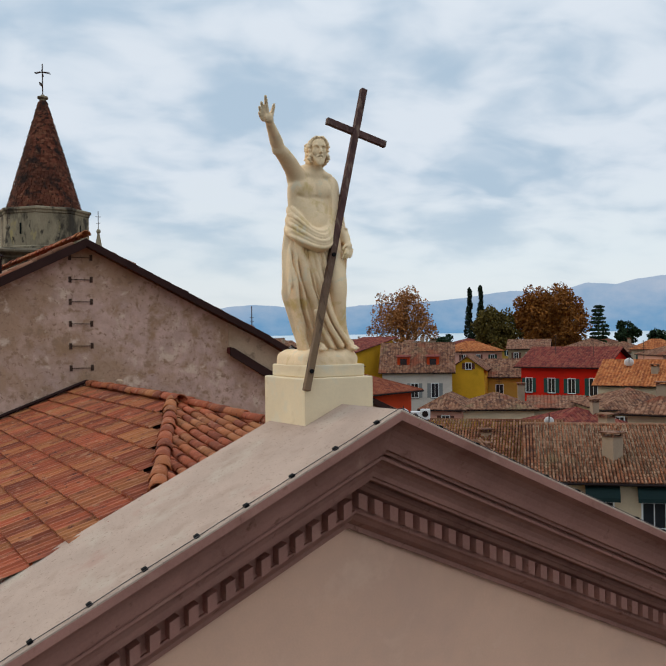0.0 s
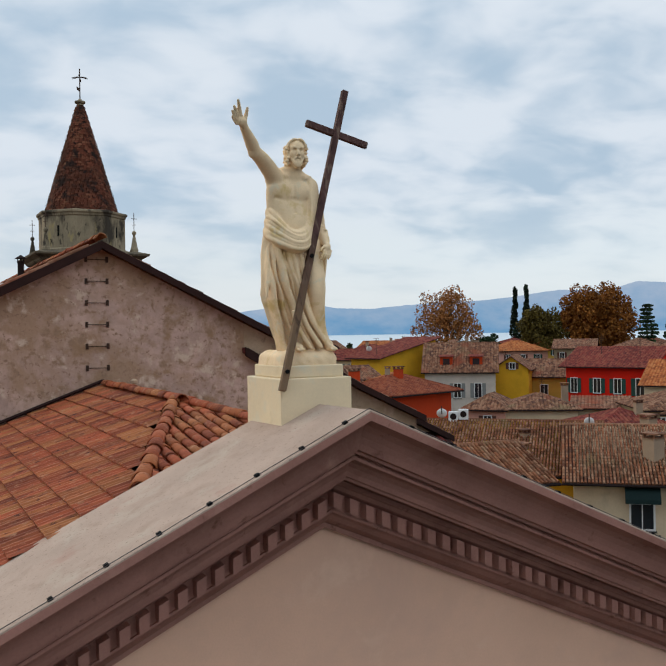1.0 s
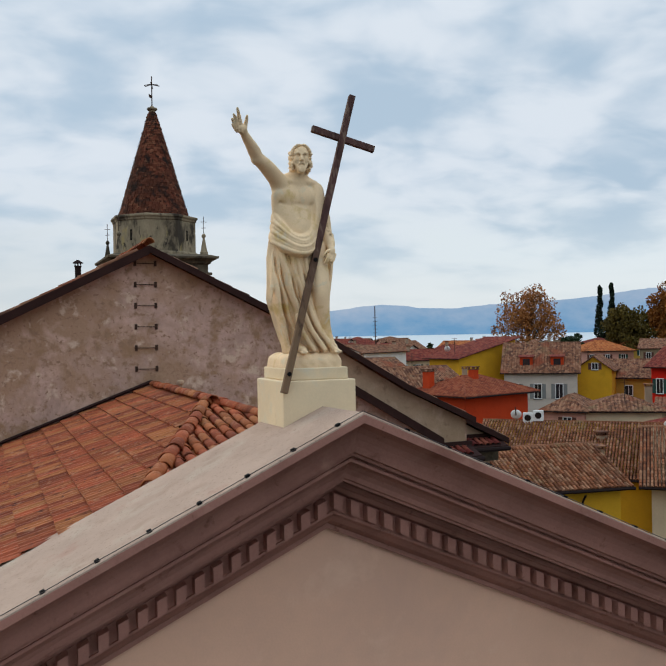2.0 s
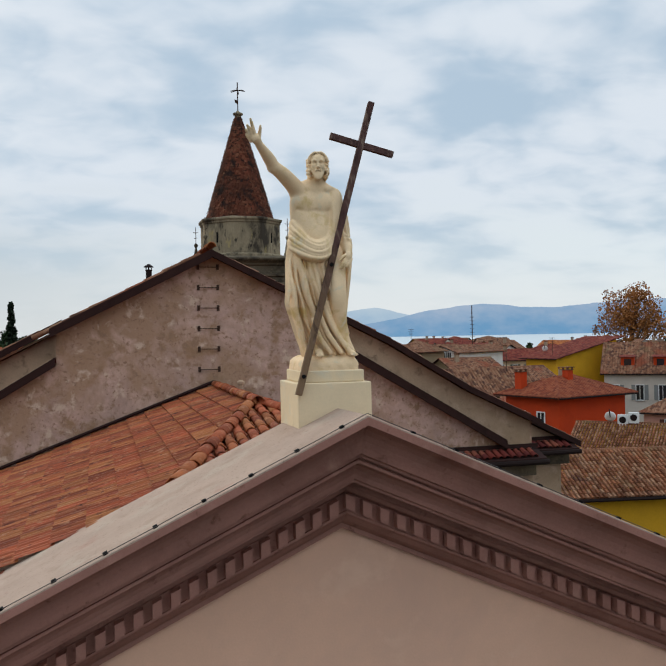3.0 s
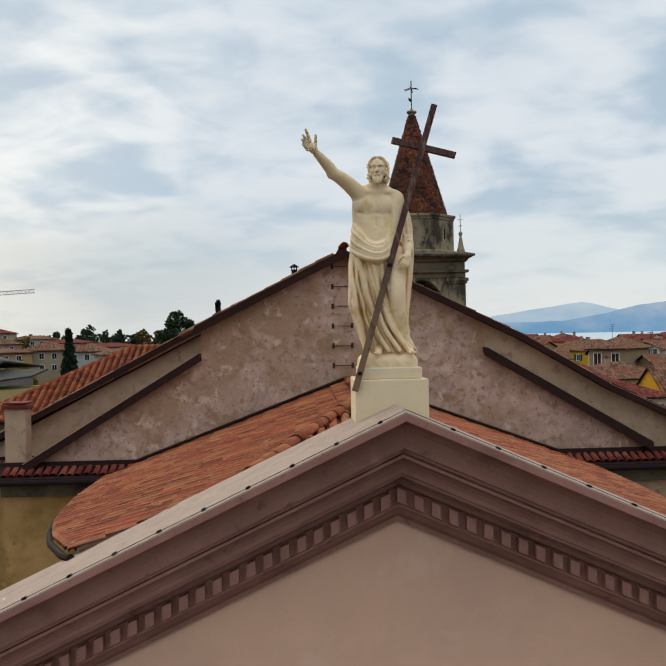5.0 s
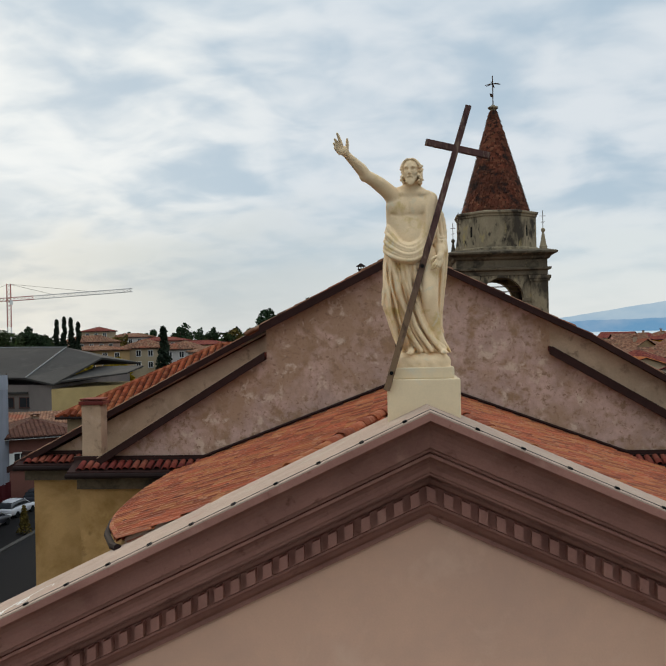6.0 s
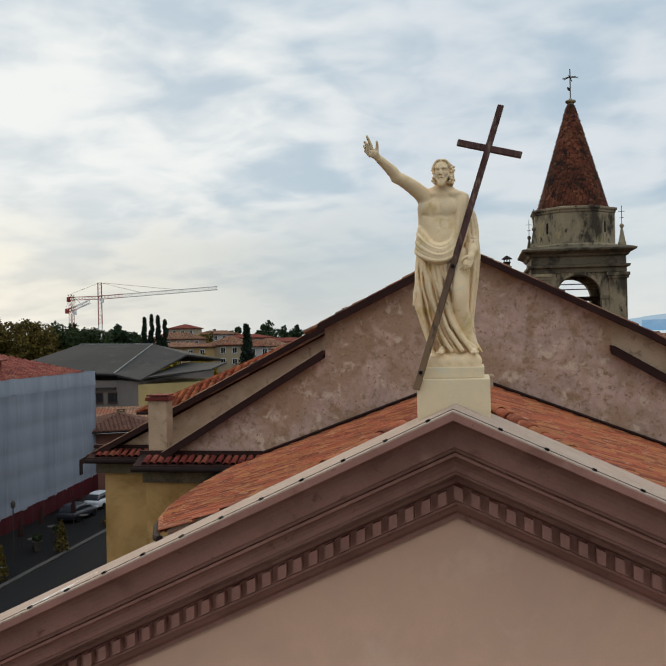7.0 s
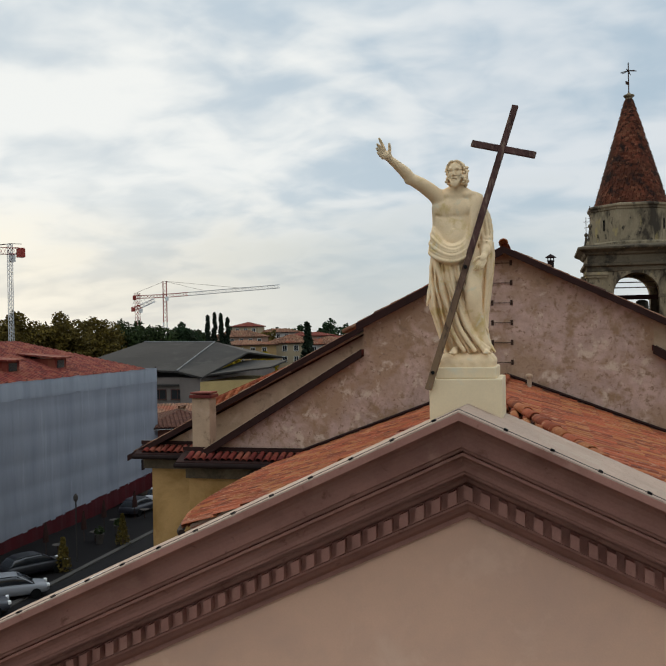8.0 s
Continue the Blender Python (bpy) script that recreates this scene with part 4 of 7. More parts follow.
def wavy(rows, mat, parent, pitch=0.25):
    """Troughs between the cover tiles: one rippled sheet; rows of (start, end, side) down the roof."""
    m = Mesh()
    for a, b, side in rows:
        a, b, s = Vector(a), Vector(b), Vector(side).normalized() * pitch / 2
        n = max(1, round((b - a).length / 0.36))
        for i in range(n):
            p, q = a + (b - a) * i / n, a + (b - a) * (i + 1) / n
            z0, z1 = Vector((0, 0, 0.0)), Vector((0, 0, 0.02))
            dip = Vector((0, 0, -0.045))
            m.add([p - s + z0, p + dip + z0, p + s + z0, q - s + z1, q + dip + z1, q + s + z1], [(0, 1, 4, 3), (1, 2, 5, 4)])
    return tagged(part("trough_sheet", m, mat, parent), kind="stuff")


# ---- the nave behind the front: hipped tile roof with rounded front corners ----
RY0, RY1, HIPY = 1.62, 10.40, 5.70
RIDGE_Z, FALL = 13.55, 0.3705
HALF = 5.15
EAVE_Z = RIDGE_Z - FALL * HALF
HIPX = 0.4                         # the hips run out less than half as fast as they run forward
FALLF = FALL * HIPX


def reach(y):
    """Half width of the eaves at y: the front corners are rounded off."""
    return float(np.interp(y, (1.4, 1.8, 3.25, 3.7, 4.7, 5.4, 6.5, 7.85, 10.5), (3.36, 3.56, 4.11, 4.25, 4.53, 4.69, 4.88, 5.05, 5.04)))


nave = thing("nave", "low church nave with red barrel-tile hipped roof and ochre walls", "church nave")
outline = [(XC - reach(RY0 + 0.2 * i) + 0.18, RY0 + 0.2 * i) for i in range(44)]
ring = outline + [(2 * XC - x, y) for x, y in outline[::-1]]
part("wall", Mesh().prism([(x, y, GROUND) for x, y in ring], (0, 0, EAVE_Z - GROUND - 0.02)), M_YELLOWWALL, nave)
bed = Mesh()
for sgn in (-1, 1):
    ys = [RY0 - 0.1 + 0.2 * i for i in range(44)]
    tops = [(XC + sgn * max(0.0, HIPY - y) * HIPX, y, RIDGE_Z - FALL * max(0.0, HIPY - y) * HIPX - 0.03) for y in ys]
    lows = [(XC + sgn * (reach(y) - 0.05), y, RIDGE_Z - FALL * (reach(y) - 0.05) - 0.03) for y in ys]
    bed.rings([tops, lows], False, False)
q = (HIPY - RY0 + 0.1)
bed.add([(XC, HIPY, RIDGE_Z - 0.05), (XC - q * HIPX, RY0 - 0.1, RIDGE_Z - FALLF * q - 0.05), (XC + q * HIPX, RY0 - 0.1, RIDGE_Z - FALLF * q - 0.05)], [(0, 1, 2)])
part("roof_bed", bed, M_ROOFBASE, nave)
roof = new("roof")
roof.parent = nave
random.seed(21)
PITCH = 0.25


def jitter(k=1.0):
    return pose(random.uniform(-.012, .012) * k, random.uniform(-.008, .008) * k, random.uniform(-.004, .006) * k, random.uniform(-2, 2) * k, random.uniform(-1.2, 1.2) * k, random.uniform(-1.6, 1.6) * k)


left, right, rows = [], [], []
for k in range(-1, int((RY1 - RY0) / PITCH) + 1):
    y = RY0 + 0.1 + PITCH * k
    for sgn, store in ((-1, left), (1, right)):
        start = 0.0 if y > HIPY else (HIPY - y) * HIPX
        end = reach(y) if k >= 0 else 2.25      # the foremost row stops where the slab stands lower than the tiles
        if end - start < 0.3:
            continue
        for i in range(16):
            d = 0.345 * i - 0.02
            if d < start - 0.15 or d + 0.40 > end:
                continue
            store.append((y, slope_pose((XC + sgn * d, y, RIDGE_Z - FALL * d), (sgn, 0, -FALL), (0, 1, 0), 0.0) @ jitter(0.35)))
        # the eaves tile of each row, trimmed to the curve
        if k < 0:
            continue
        d = end - 0.375
        store.append((y, slope_pose((XC + sgn * d, y, RIDGE_Z - FALL * d), (sgn, 0, -FALL), (0, 1, 0), 0.012) @ jitter(0.2)))
front_tiles = []
FP = 0.178
for k in range(-11, 12):
    x = XC + FP * k
    start = HIPY - abs(x - XC) / HIPX
    if start - RY0 < 0.3:
        continue
    far = HIPY - abs(x + FP / 2 - XC) / HIPX
    rows.append(((x + FP / 2, far, RIDGE_Z - FALLF * (HIPY - far)), (x + FP / 2, RY0 - 0.1, RIDGE_Z - FALLF * (HIPY - RY0 + 0.1)), (1, 0, 0)))
    n = int((start - RY0) / 0.30)
    for i in range(n + 1):
        y = start + 0.1 - 0.30 * i
        front_tiles.append(slope_pose((x, y, RIDGE_Z - FALLF * (HIPY - y)), (0, -1, -FALLF), (1, 0, 0), 0.0) @ jitter())
wavy(rows, M_TILE, roof, 0.178)
left.sort(key=lambda q: q[0])
place_tiles([m for _, m in left], roof, 300, FLAT_TILE, FLAT_ME)
place_tiles([m for _, m in right], roof, 0, FLAT_TILE, FLAT_ME)
place_tiles(front_tiles, roof, 170, SLIM, SLIM_ME)
ridge = [slope_pose((XC, y, RIDGE_Z + 0.045), (0, -1, -0.02), (1, 0, 0)) @ jitter() for y in [HIPY + 0.35 * i for i in range(14)]]
for sgn in (-1, 1):
    way = Vector((sgn * HIPX, -1.0, -FALLF)).normalized()
    p = Vector((XC, HIPY, RIDGE_Z + 0.045))
    ridge += [slope_pose(p + way * 0.35 * i, way, way.cross(Vector((0, 0, 1)))) @ jitter() for i in range(12)]
place_tiles(ridge, roof, 99, RIDGE, RIDGE_ME, M_TILE, "ridge_tile")
for sgn in (-1, 1):
    rim = [(XC + sgn * (reach(y) - 0.10), y) for y in [RY0 - 0.2 + 0.2 * i for i in range(44)]]
    part("eaves_wall", Mesh().rings([[(x, y, EAVE_Z - 0.2) for x, y in rim], [(x, y, RIDGE_Z - FALL * abs(x - XC) - 0.07) for x, y in rim]], False, False), M_YELLOWWALL, nave)
    pts = [(XC + sgn * (reach(y) + 0.085), y, RIDGE_Z - FALL * reach(y) - 0.07) for y in [RY0 - 0.2 + 0.2 * i for i in range(44)]]
    part("gutter", Mesh().tube(pts, 0.045, 8), M_GUTTER, nave, "thin dark weathered gutter")
# mortar bed where the tiles meet the coping slab
for sgn in (-1, 1):
    a, b = XC + sgn * 1.5, XC + sgn * 3.45
    part("mortar_bed", Mesh().prism([(a, 1.66, rake(a) - 0.25), (b, 1.66, rake(b) - 0.25), (b, 1.66, RIDGE_Z - FALL * 3.45 + 0.01), (a, 1.66, RIDGE_Z - FALL * 1.5 + 0.01)], (0, 0.12, 0)), M_SLAB, nave)
# mortar fillet where the roof meets the old gable
for sgn in (-1, 1):
    part("flashing", Mesh().tube([(XC, 10.44, RIDGE_Z + 0.10), (XC + sgn * 4.5, 10.44, RIDGE_Z - FALL * 4.5 + 0.10)], 0.035, 6), M_FASCIA, nave)
part("vent_pipe", Mesh().lathe([(0.045, 13.35), (0.045, 13.60), (0.075, 13.61), (0.075, 13.66), (0.03, 13.69)], (0.36, 9.9), 10), M_NEWWALL, nave)

# ---- the old church: stepped gable ----
GX, GY, WY = -0.14, 10.48, 12.70
MAIN, LOW = 0.534, 0.575
old = thing("old_church", "old church with mottled pinkish-brown plaster gable and brown roof edges", "church")


def verge_z(x):
    """Top of the front verge: straight on one side, flared towards the eaves on the other."""
    d = abs(x - GX)
    if x < GX:
        return 16.367 - 0.502 * d
    return 16.335 - 0.495 * d if d < 3.75 else 14.479 - 0.590 * (d - 3.75) if d < 5.6 else 13.387 - 0.475 * (d - 5.6)


def back_z(x):
    """Top of the recessed verge behind it."""
    d = abs(x - GX)
    return 16.56 - 0.519 * d if x < GX else 16.38 - 0.483 * d


EDGE_L, EDGE_R = GX - 3.15, GX + 7.30      # where the front roof stops on either side
wall = [(GX - 6.6, 11.95), (-3.18, 14.06), (-3.18, verge_z(-3.18) - 0.13), (GX, 16.22)] + [(GX + d, verge_z(GX + d) - 0.13) for d in (3.0, 3.75, 5.6, 6.6, 7.2)] + [(GX + 7.2, GROUND), (GX - 6.6, GROUND)]
part("gable_wall", Mesh().prism([(x, GY, z) for x, z in wall], (0, 0.5, 0)), M_OLDWALL, old, "mottled pinkish-brown old plaster")
# smoother new plaster above the pent strip
patch = [(2.83, 14.04), (2.83, verge_z(2.83) - 0.13)] + [(GX + d, verge_z(GX + d) - 0.13) for d in (3.75, 5.6, 6.6, 7.15)] + [(GX + 7.15, 11.9), (6.25, 12.05)]
part("new_plaster", Mesh().prism([(x, GY - 0.012, z) for x, z in patch], (0, 0.02, 0)), M_NEWWALL, old, "smooth beige plaster field")
HW = 9.15
wing = [(GX - HW, 11.62), (GX, 16.3), (GX + HW, 11.80), (GX + HW, GROUND), (GX - HW, GROUND)]
part("wing_wall", Mesh().prism([(x, WY, z) for x, z in wing], (0, 21, 0)), M_NEWWALL, old, "smooth beige plaster wall")
part("lower_wall", Mesh().prism([(GX - 7.2, GY - 0.015, GROUND), (GX + 2.0, GY - 0.015, GROUND), (GX + 2.0, GY - 0.015, 11.72), (GX - 7.2, GY - 0.015, 11.72)], (0, 2.3, 0)), M_YELLOWWALL, old, "ochre plaster wall")
part("lower_wall", Mesh().box((GX + 2.0, GY - 0.015, GROUND), (GX + 7.2, GY + 2.2, 11.72)), M_NEWWALL, old, "grey-beige plaster wall")
part("wing_lower_wall", Mesh().box((GX - HW - 0.02, WY - 0.03, GROUND), (GX - 7.0, WY + 21, 11.36)), M_YELLOWWALL, old, "ochre plaster wall")
part("wing_lower_wall", Mesh().box((GX + 7.0, WY - 0.03, GROUND), (GX + HW + 0.02, WY + 21, 11.36)), M_NEWWALL, old, "grey-beige plaster wall")


def edge_strip(name, xs, y, height, top, low, mat, label, deep=0.06):
    """A board that follows a roof edge: its section swept along xs."""
    part(name, Mesh().rings([[(x, y, height(x) - low), (x, y + deep, height(x) - low), (x, y + deep, height(x) - top), (x, y, height(x) - top)] for x in xs]), mat, old, label)


# roof slabs and brown edges
FRONT_L, FRONT_R = [EDGE_L, GX], [GX, GX + 3.75, GX + 5.6, EDGE_R]
BACK_L, BACK_R = [GX - 9.75, GX - 3.0], [GX + 5.2, GX + 9.62]
for xs, y0, y1, height in ((FRONT_L, 10.22, 12.39, verge_z), (FRONT_R, 10.22, 12.39, verge_z), ([GX - 9.75, GX], 12.45, 34.0, back_z), ([GX, GX + 9.6], 12.45, 34.0, back_z)):
    part("roof_slab", Mesh().rings([[(x, y0, height(x) - 0.10), (x, y1, height(x) - 0.10), (x, y1, height(x) - 0.05), (x, y0, height(x) - 0.05)] for x in xs]), M_TILE_OLD, old)
edge_strip("verge_board", FRONT_L, 10.20, verge_z, 0.0, 0.175, M_FASCIA, "dark brown verge board")
edge_strip("verge_board", FRONT_R, 10.20, verge_z, 0.0, 0.140, M_FASCIA, "dark brown verge board")
edge_strip("verge_board", BACK_L, 12.43, back_z, 0.0, 0.150, M_FASCIA, "dark brown verge board")
edge_strip("verge_board", BACK_R, 12.43, back_z, 0.0, 0.150, M_FASCIA, "dark brown verge board")


def pent_z(x):
    d = abs(x - GX)
    return 14.245 - 0.606 * (d - 3.06) if x < GX else 14.260 - 0.592 * (d - 2.93)


for sgn in (-1, 1):
    # the pent roof over the lower wall: board, a thin pale drip edge, tiles behind
    d0, d1 = (3.06, 6.75) if sgn < 0 else (2.93, 6.50)
    xs = [GX + sgn * d0, GX + sgn * d1]
    edge_strip("pent_board", xs, 10.26, pent_z, 0.022, 0.200, M_FASCIA, "dark brown verge board")
    edge_strip("drip_edge", [GX + sgn * (d0 + 0.06), GX + sgn * d1], 10.275, pent_z, 0.0, 0.018, M_NEWWALL if sgn < 0 else M_FASCIA, "thin pale metal drip edge" if sgn < 0 else "", 0.05)
    part("lean_to_roof", Mesh().rings([[(x, 10.32, pent_z(x) - 0.14), (x, WY if sgn < 0 else GY, pent_z(x) - 0.14), (x, WY if sgn < 0 else GY, pent_z(x) - 0.03), (x, 10.32, pent_z(x) - 0.03)] for x in xs]), M_TILE_DARK, old)
    # tiled ledge with its gutter, in two steps
    for x0, x1, yf, zt in ((4.3, 7.32, GY, 11.98), (7.1, 9.45, WY, 11.82)):
        ledge = new("tiled_ledge")
        ledge.parent = old
        a, b = GX + sgn * x0, GX + sgn * x1
        part("ledge_bed", Mesh().prism([(a, yf + 0.03, zt - 0.06), (b, yf + 0.03, zt - 0.06), (b, yf - 0.48, zt - 0.24), (a, yf - 0.48, zt - 0.24)], (0, 0, -0.06)), M_FASCIA, ledge)
        n = int((x1 - x0) / 0.168)
        for i in range(n):
            x = GX + sgn * (x0 + 0.08 + 0.168 * i)
            part("tile", LEDGE_SHADE_ME, None, ledge, at=slope_pose((x, yf - 0.08, zt - 0.085), (0, -1, -0.36), (1, 0, 0)) @ jitter())
        part("gutter", Mesh().tube([(a, yf - 0.55, zt - 0.31), (b, yf - 0.55, zt - 0.31)], 0.058, 8), M_GUTTER, ledge, "dark brown gutter")
        part("cornice_band", Mesh().box((min(a, b) + 0.1, yf - 0.16, zt - 0.66), (max(a, b) - 0.1, yf + 0.03, zt - 0.34)), M_SOOT, ledge, "dark weathered cornice band")
        part("wall_cap", Mesh().box((min(a, b), yf - 0.06, zt - 0.05), (max(a, b), yf + 0.0, zt + 0.04)), M_FASCIA, ledge)
# ridge tiles on the main roof
for i in range(40):
    part("ridge_tile", RIDGE_ME, None, old, at=slope_pose((GX, 10.66 + 0.40 * i, 16.40), (0, -1, 0.0), (1, 0, 0)) @ jitter())
# rows of cover tiles seen along the verge on the open slope
verge = []
for sgn in (-1, 1):
    for k in range(2):
        for i in range(26):
            x = GX + sgn * (0.2 + 0.36 * i)
            ahead = EDGE_L < x < EDGE_R - 0.3
            height = verge_z if ahead else back_z
            run = (height(x) - height(x + sgn * 0.2)) / 0.2
            verge.append(slope_pose((x, (10.36 if ahead else 12.58) + 0.26 * k, height(x) - 0.055), (sgn, 0, -run), (0, 1, 0)) @ jitter())
TILE_OLD_ME = TILE.data("tile", M_TILE_OLD, True)
place_tiles(verge, old, 104, TILE, TILE_OLD_ME, M_TILE_OLD)

# iron wall anchors in two columns, tied by thin rods
plate = Mesh().box((-0.026, -0.02, -0.055), (0.026, 0.0, 0.055)).add([], []).data("anchor_plate", M_IRON)
for i in range(6):
    z = 15.995 - 0.419 * i
    for x in (-0.391, 0.009):
        part("anchor_plate", plate, None, old, at=Matrix.Translation((x + 0.004 * i * 0, GY - 0.002, z)))
    part("tie_rod", rod((-0.39, GY - 0.03, z + 0.002), (0.01, GY - 0.03, z - 0.004), 0.008), M_IRON, old)


def cowl(x, y, z, s=1.0):
    t = thing("roof_chimney", "small dark metal chimney with a pointed cowl on the church roof", "chimney", "chimneys on the church roof")
    part("pipe", Mesh().lathe([(0.085 * s, z - 0.6), (0.085 * s, z - 0.10 * s), (0.10 * s, z - 0.10 * s), (0.10 * s, z - 0.07 * s)], (x, y), 10), M_GUTTER, t)
    for a in range(4):
        c, q = 0.075 * s * math.cos(a * 1.57), 0.075 * s * math.sin(a * 1.57)
        part("strut", rod((x + c, y + q, z - 0.1 * s), (x + c, y + q, z + 0.01 * s), 0.012), M_GUTTER, t)
    part("cap", Mesh().lathe([(0.15 * s, z), (0.14 * s, z + 0.02 * s), (0.02 * s, z + 0.10 * s)], (x, y), 10), M_GUTTER, t)


cowl(-1.21, 13.25, 16.21, 0.8), cowl(0.85, 13.8, 16.33, 0.9)

# square plastered chimney on the eaves
ch = thing("eaves_chimney", "square beige plaster chimney with a terracotta cap at the eaves", "chimney")
part("shaft", Mesh().box((-7.55, 11.20, 11.0), (-7.10, 11.62, 13.08)), M_NEWWALL, ch, soft=0.01)
part("cap", Mesh().box((-7.60, 11.15, 13.08), (-7.05, 11.67, 13.16)), M_TILE_DARK, ch, "terracotta cap slab", soft=0.01)
part("band", Mesh().box((-7.58, 11.17, 13.18), (-7.07, 11.65, 13.22)), M_TILE_DARK, ch, soft=0.01)

# ---- bell tower ----
TX, TY = 4.97, 37.9
tower = thing("bell_tower", "weathered stone bell tower with a conical dark red tile spire", "bell tower")
H = 2.2
aw, spring = 1.05, 16.15
arch = [(TX - aw, spring)] + [(TX - aw * math.cos(math.pi * i / 14), spring + aw * math.sin(math.pi * i / 14)) for i in range(1, 14)] + [(TX + aw, spring)]
for k in range(4):
    m = Mesh()
    low = 13.6
    # wall with an arched opening, cut as strips either side and above
    pts_l = [(TX - H, low), (TX - aw, low)] + arch[:8] + [(TX, 18.3), (TX - H, 18.3)]
    pts_r = [(TX + H, low), (TX + H, 18.3), (TX, 18.3)] + arch[7:] + [(TX + aw, low)]
    for o in (pts_l, pts_r):
        m.prism([(x, TY - H, z) for x, z in o], (0, 0.55, 0))
    turn_k = Matrix.Translation((TX, TY, 0)) @ Matrix.Rotation(math.pi / 2 * k, 4, "Z") @ Matrix.Translation((-TX, -TY, 0))
    m.v = [tuple(turn_k @ Vector(p)) for p in m.v]
    belfry = part("belfry_wall", m, M_TOWERSTONE, tower)
    t = Mesh()
    ringo, ringi = [], []
    for x, z in [(TX - aw - 0.0, low)] + arch + [(TX + aw, low)]:
        q = Vector((x - TX, 0, z - spring))
        q2 = q * (1 + 0.17 / max(q.length, 1.05)) if z >= spring else q + Vector((math.copysign(0.17, q.x), 0, 0))
        ringo.append(turn_k @ Vector((TX + q2.x, TY - H - 0.05, spring + q2.z)))
        ringi.append(turn_k @ Vector((x, TY - H - 0.05, z)))
    back = turn_k.to_3x3() @ Vector((0, 0.2, 0))
    rr = [[o, i_, i_ + back, o + back] for o, i_ in zip(ringo, ringi)]
    t.rings(rr)
    part("arch_trim", t, M_TOWERSTONE, belfry)
    for sx in (-1, 1):
        pil = Mesh().box((TX + sx * 1.80 - 0.38, TY - H - 0.07, low), (TX + sx * 1.80 + 0.38, TY - H + 0.1, 17.0))
        pil.box((TX + sx * 1.80 - 0.45, TY - H - 0.15, 17.0), (TX + sx * 1.80 + 0.45, TY - H + 0.1, 17.10))
        pil.box((TX + sx * 1.80 - 0.50, TY - H - 0.20, 17.12), (TX + sx * 1.80 + 0.50, TY - H + 0.1, 17.28))
        pil.v = [tuple(turn_k @ Vector(p)) for p in pil.v]
        part("pilaster", pil, M_TOWERSTONE, belfry)
        imp = Mesh().box((TX + sx * (aw + 0.13) - 0.19, TY - H - 0.10, 16.0), (TX + sx * (aw + 0.13) + 0.19, TY - H + 0.1, 16.16))
        imp.v = [tuple(turn_k @ Vector(p)) for p in imp.v]
        part("impost", imp, M_TOWERSTONE, belfry)
part("shaft", Mesh().box((TX - H, TY - H, GROUND), (TX + H, TY + H, 13.6)), M_TOWERSTONE, tower)
part("belfry_floor", Mesh().box((TX - H, TY - H, 13.6), (TX + H, TY + H, 13.8)), M_TOWERSTONE, tower)


def square_band(name, prof, mat):
    rings = [[(TX + sx * r, TY + sy * r, z) for sx, sy in ((-1, -1), (1, -1), (1, 1), (-1, 1))] for r, z in prof]
    part(name, Mesh().rings(rings), mat, tower, soft=0.02)


square_band("architrave", [(2.22, 17.30), (2.26, 17.30), (2.26, 17.52), (2.40, 17.56), (2.42, 17.68), (2.22, 17.70)], M_SOOT)
square_band("frieze", [(2.24, 17.70), (2.24, 18.08)], M_SOOT)
square_band("cornice", [(2.28, 18.08), (2.36, 18.14), (2.40, 18.22), (2.62, 18.34), (2.68, 18.36), (2.70, 18.46), (2.2, 18.60)], M_SOOT)
part("drum_base", Mesh().lathe([(2.25, 18.50), (2.25, 18.72), (2.16, 18.78)], (TX, TY), 8, math.pi / 8), M_TOWERSTONE, tower, soft=0.02)
part("drum", Mesh().lathe([(2.12, 18.75), (2.12, 20.30)], (TX, TY), 8, math.pi / 8), M_TOWERSTONE, tower, soft=0.02)
part("drum_cornice", Mesh().lathe([(2.12, 20.30), (2.16, 20.34), (2.17, 20.42), (2.24, 20.48), (2.24, 20.58), (1.8, 20.66)], (TX, TY), 8, math.pi / 8), M_TOWERSTONE, tower, soft=0.015)
for k in range(0, 8, 2):
    a = math.pi / 4 * k - math.pi / 4
    c, s = math.cos(a), math.sin(a)
    r = 2.12 * math.cos(math.pi / 8) + 0.002
    slot = Mesh().box((-0.045, -0.02, 19.32), (0.045, 0.02, 19.85))
    slot.v = [tuple(Matrix.Translation((TX + r * c, TY + r * s, 0)) @ Matrix.Rotation(a + math.pi / 2, 4, "Z") @ Vector(p)) for p in slot.v]
    part("slit_window", slot, M_CLIP, tower)
part("spire_core", Mesh().lathe([(1.76, 20.60), (1.10, 22.75), (0.16, 26.05)], (TX, TY), 32), M_SPIRE, tower, smooth=True)
scales = Mesh()
random.seed(8)
rows_n = 46
for r in range(rows_n):
    z0 = 20.62 + (26.0 - 20.62) * r / rows_n
    z1 = z0 + 0.155
    R0, R1 = 1.78 - 1.60 * (z0 - 20.6) / 5.45, 1.78 - 1.60 * (z1 - 20.6) / 5.45
    n = max(10, int(2 * math.pi * R0 / 0.17))
    for i in range(n):
        a0 = 2 * math.pi * (i + 0.5 * (r % 2) + random.uniform(-.06, .06)) / n
        a1 = a0 + 2 * math.pi / n * 0.92
        o = 0.018 + random.uniform(0, 0.045)
        scales.add([(TX + (R0 + o) * math.cos(a0), TY + (R0 + o) * math.sin(a0), z0), (TX + (R0 + o) * math.cos(a1), TY + (R0 + o) * math.sin(a1), z0 + random.uniform(-.01, .01)),
                    (TX + R1 * math.cos(a1), TY + R1 * math.sin(a1), z1), (TX + R1 * math.cos(a0), TY + R1 * math.sin(a0), z1)], [(0, 1, 2, 3)])
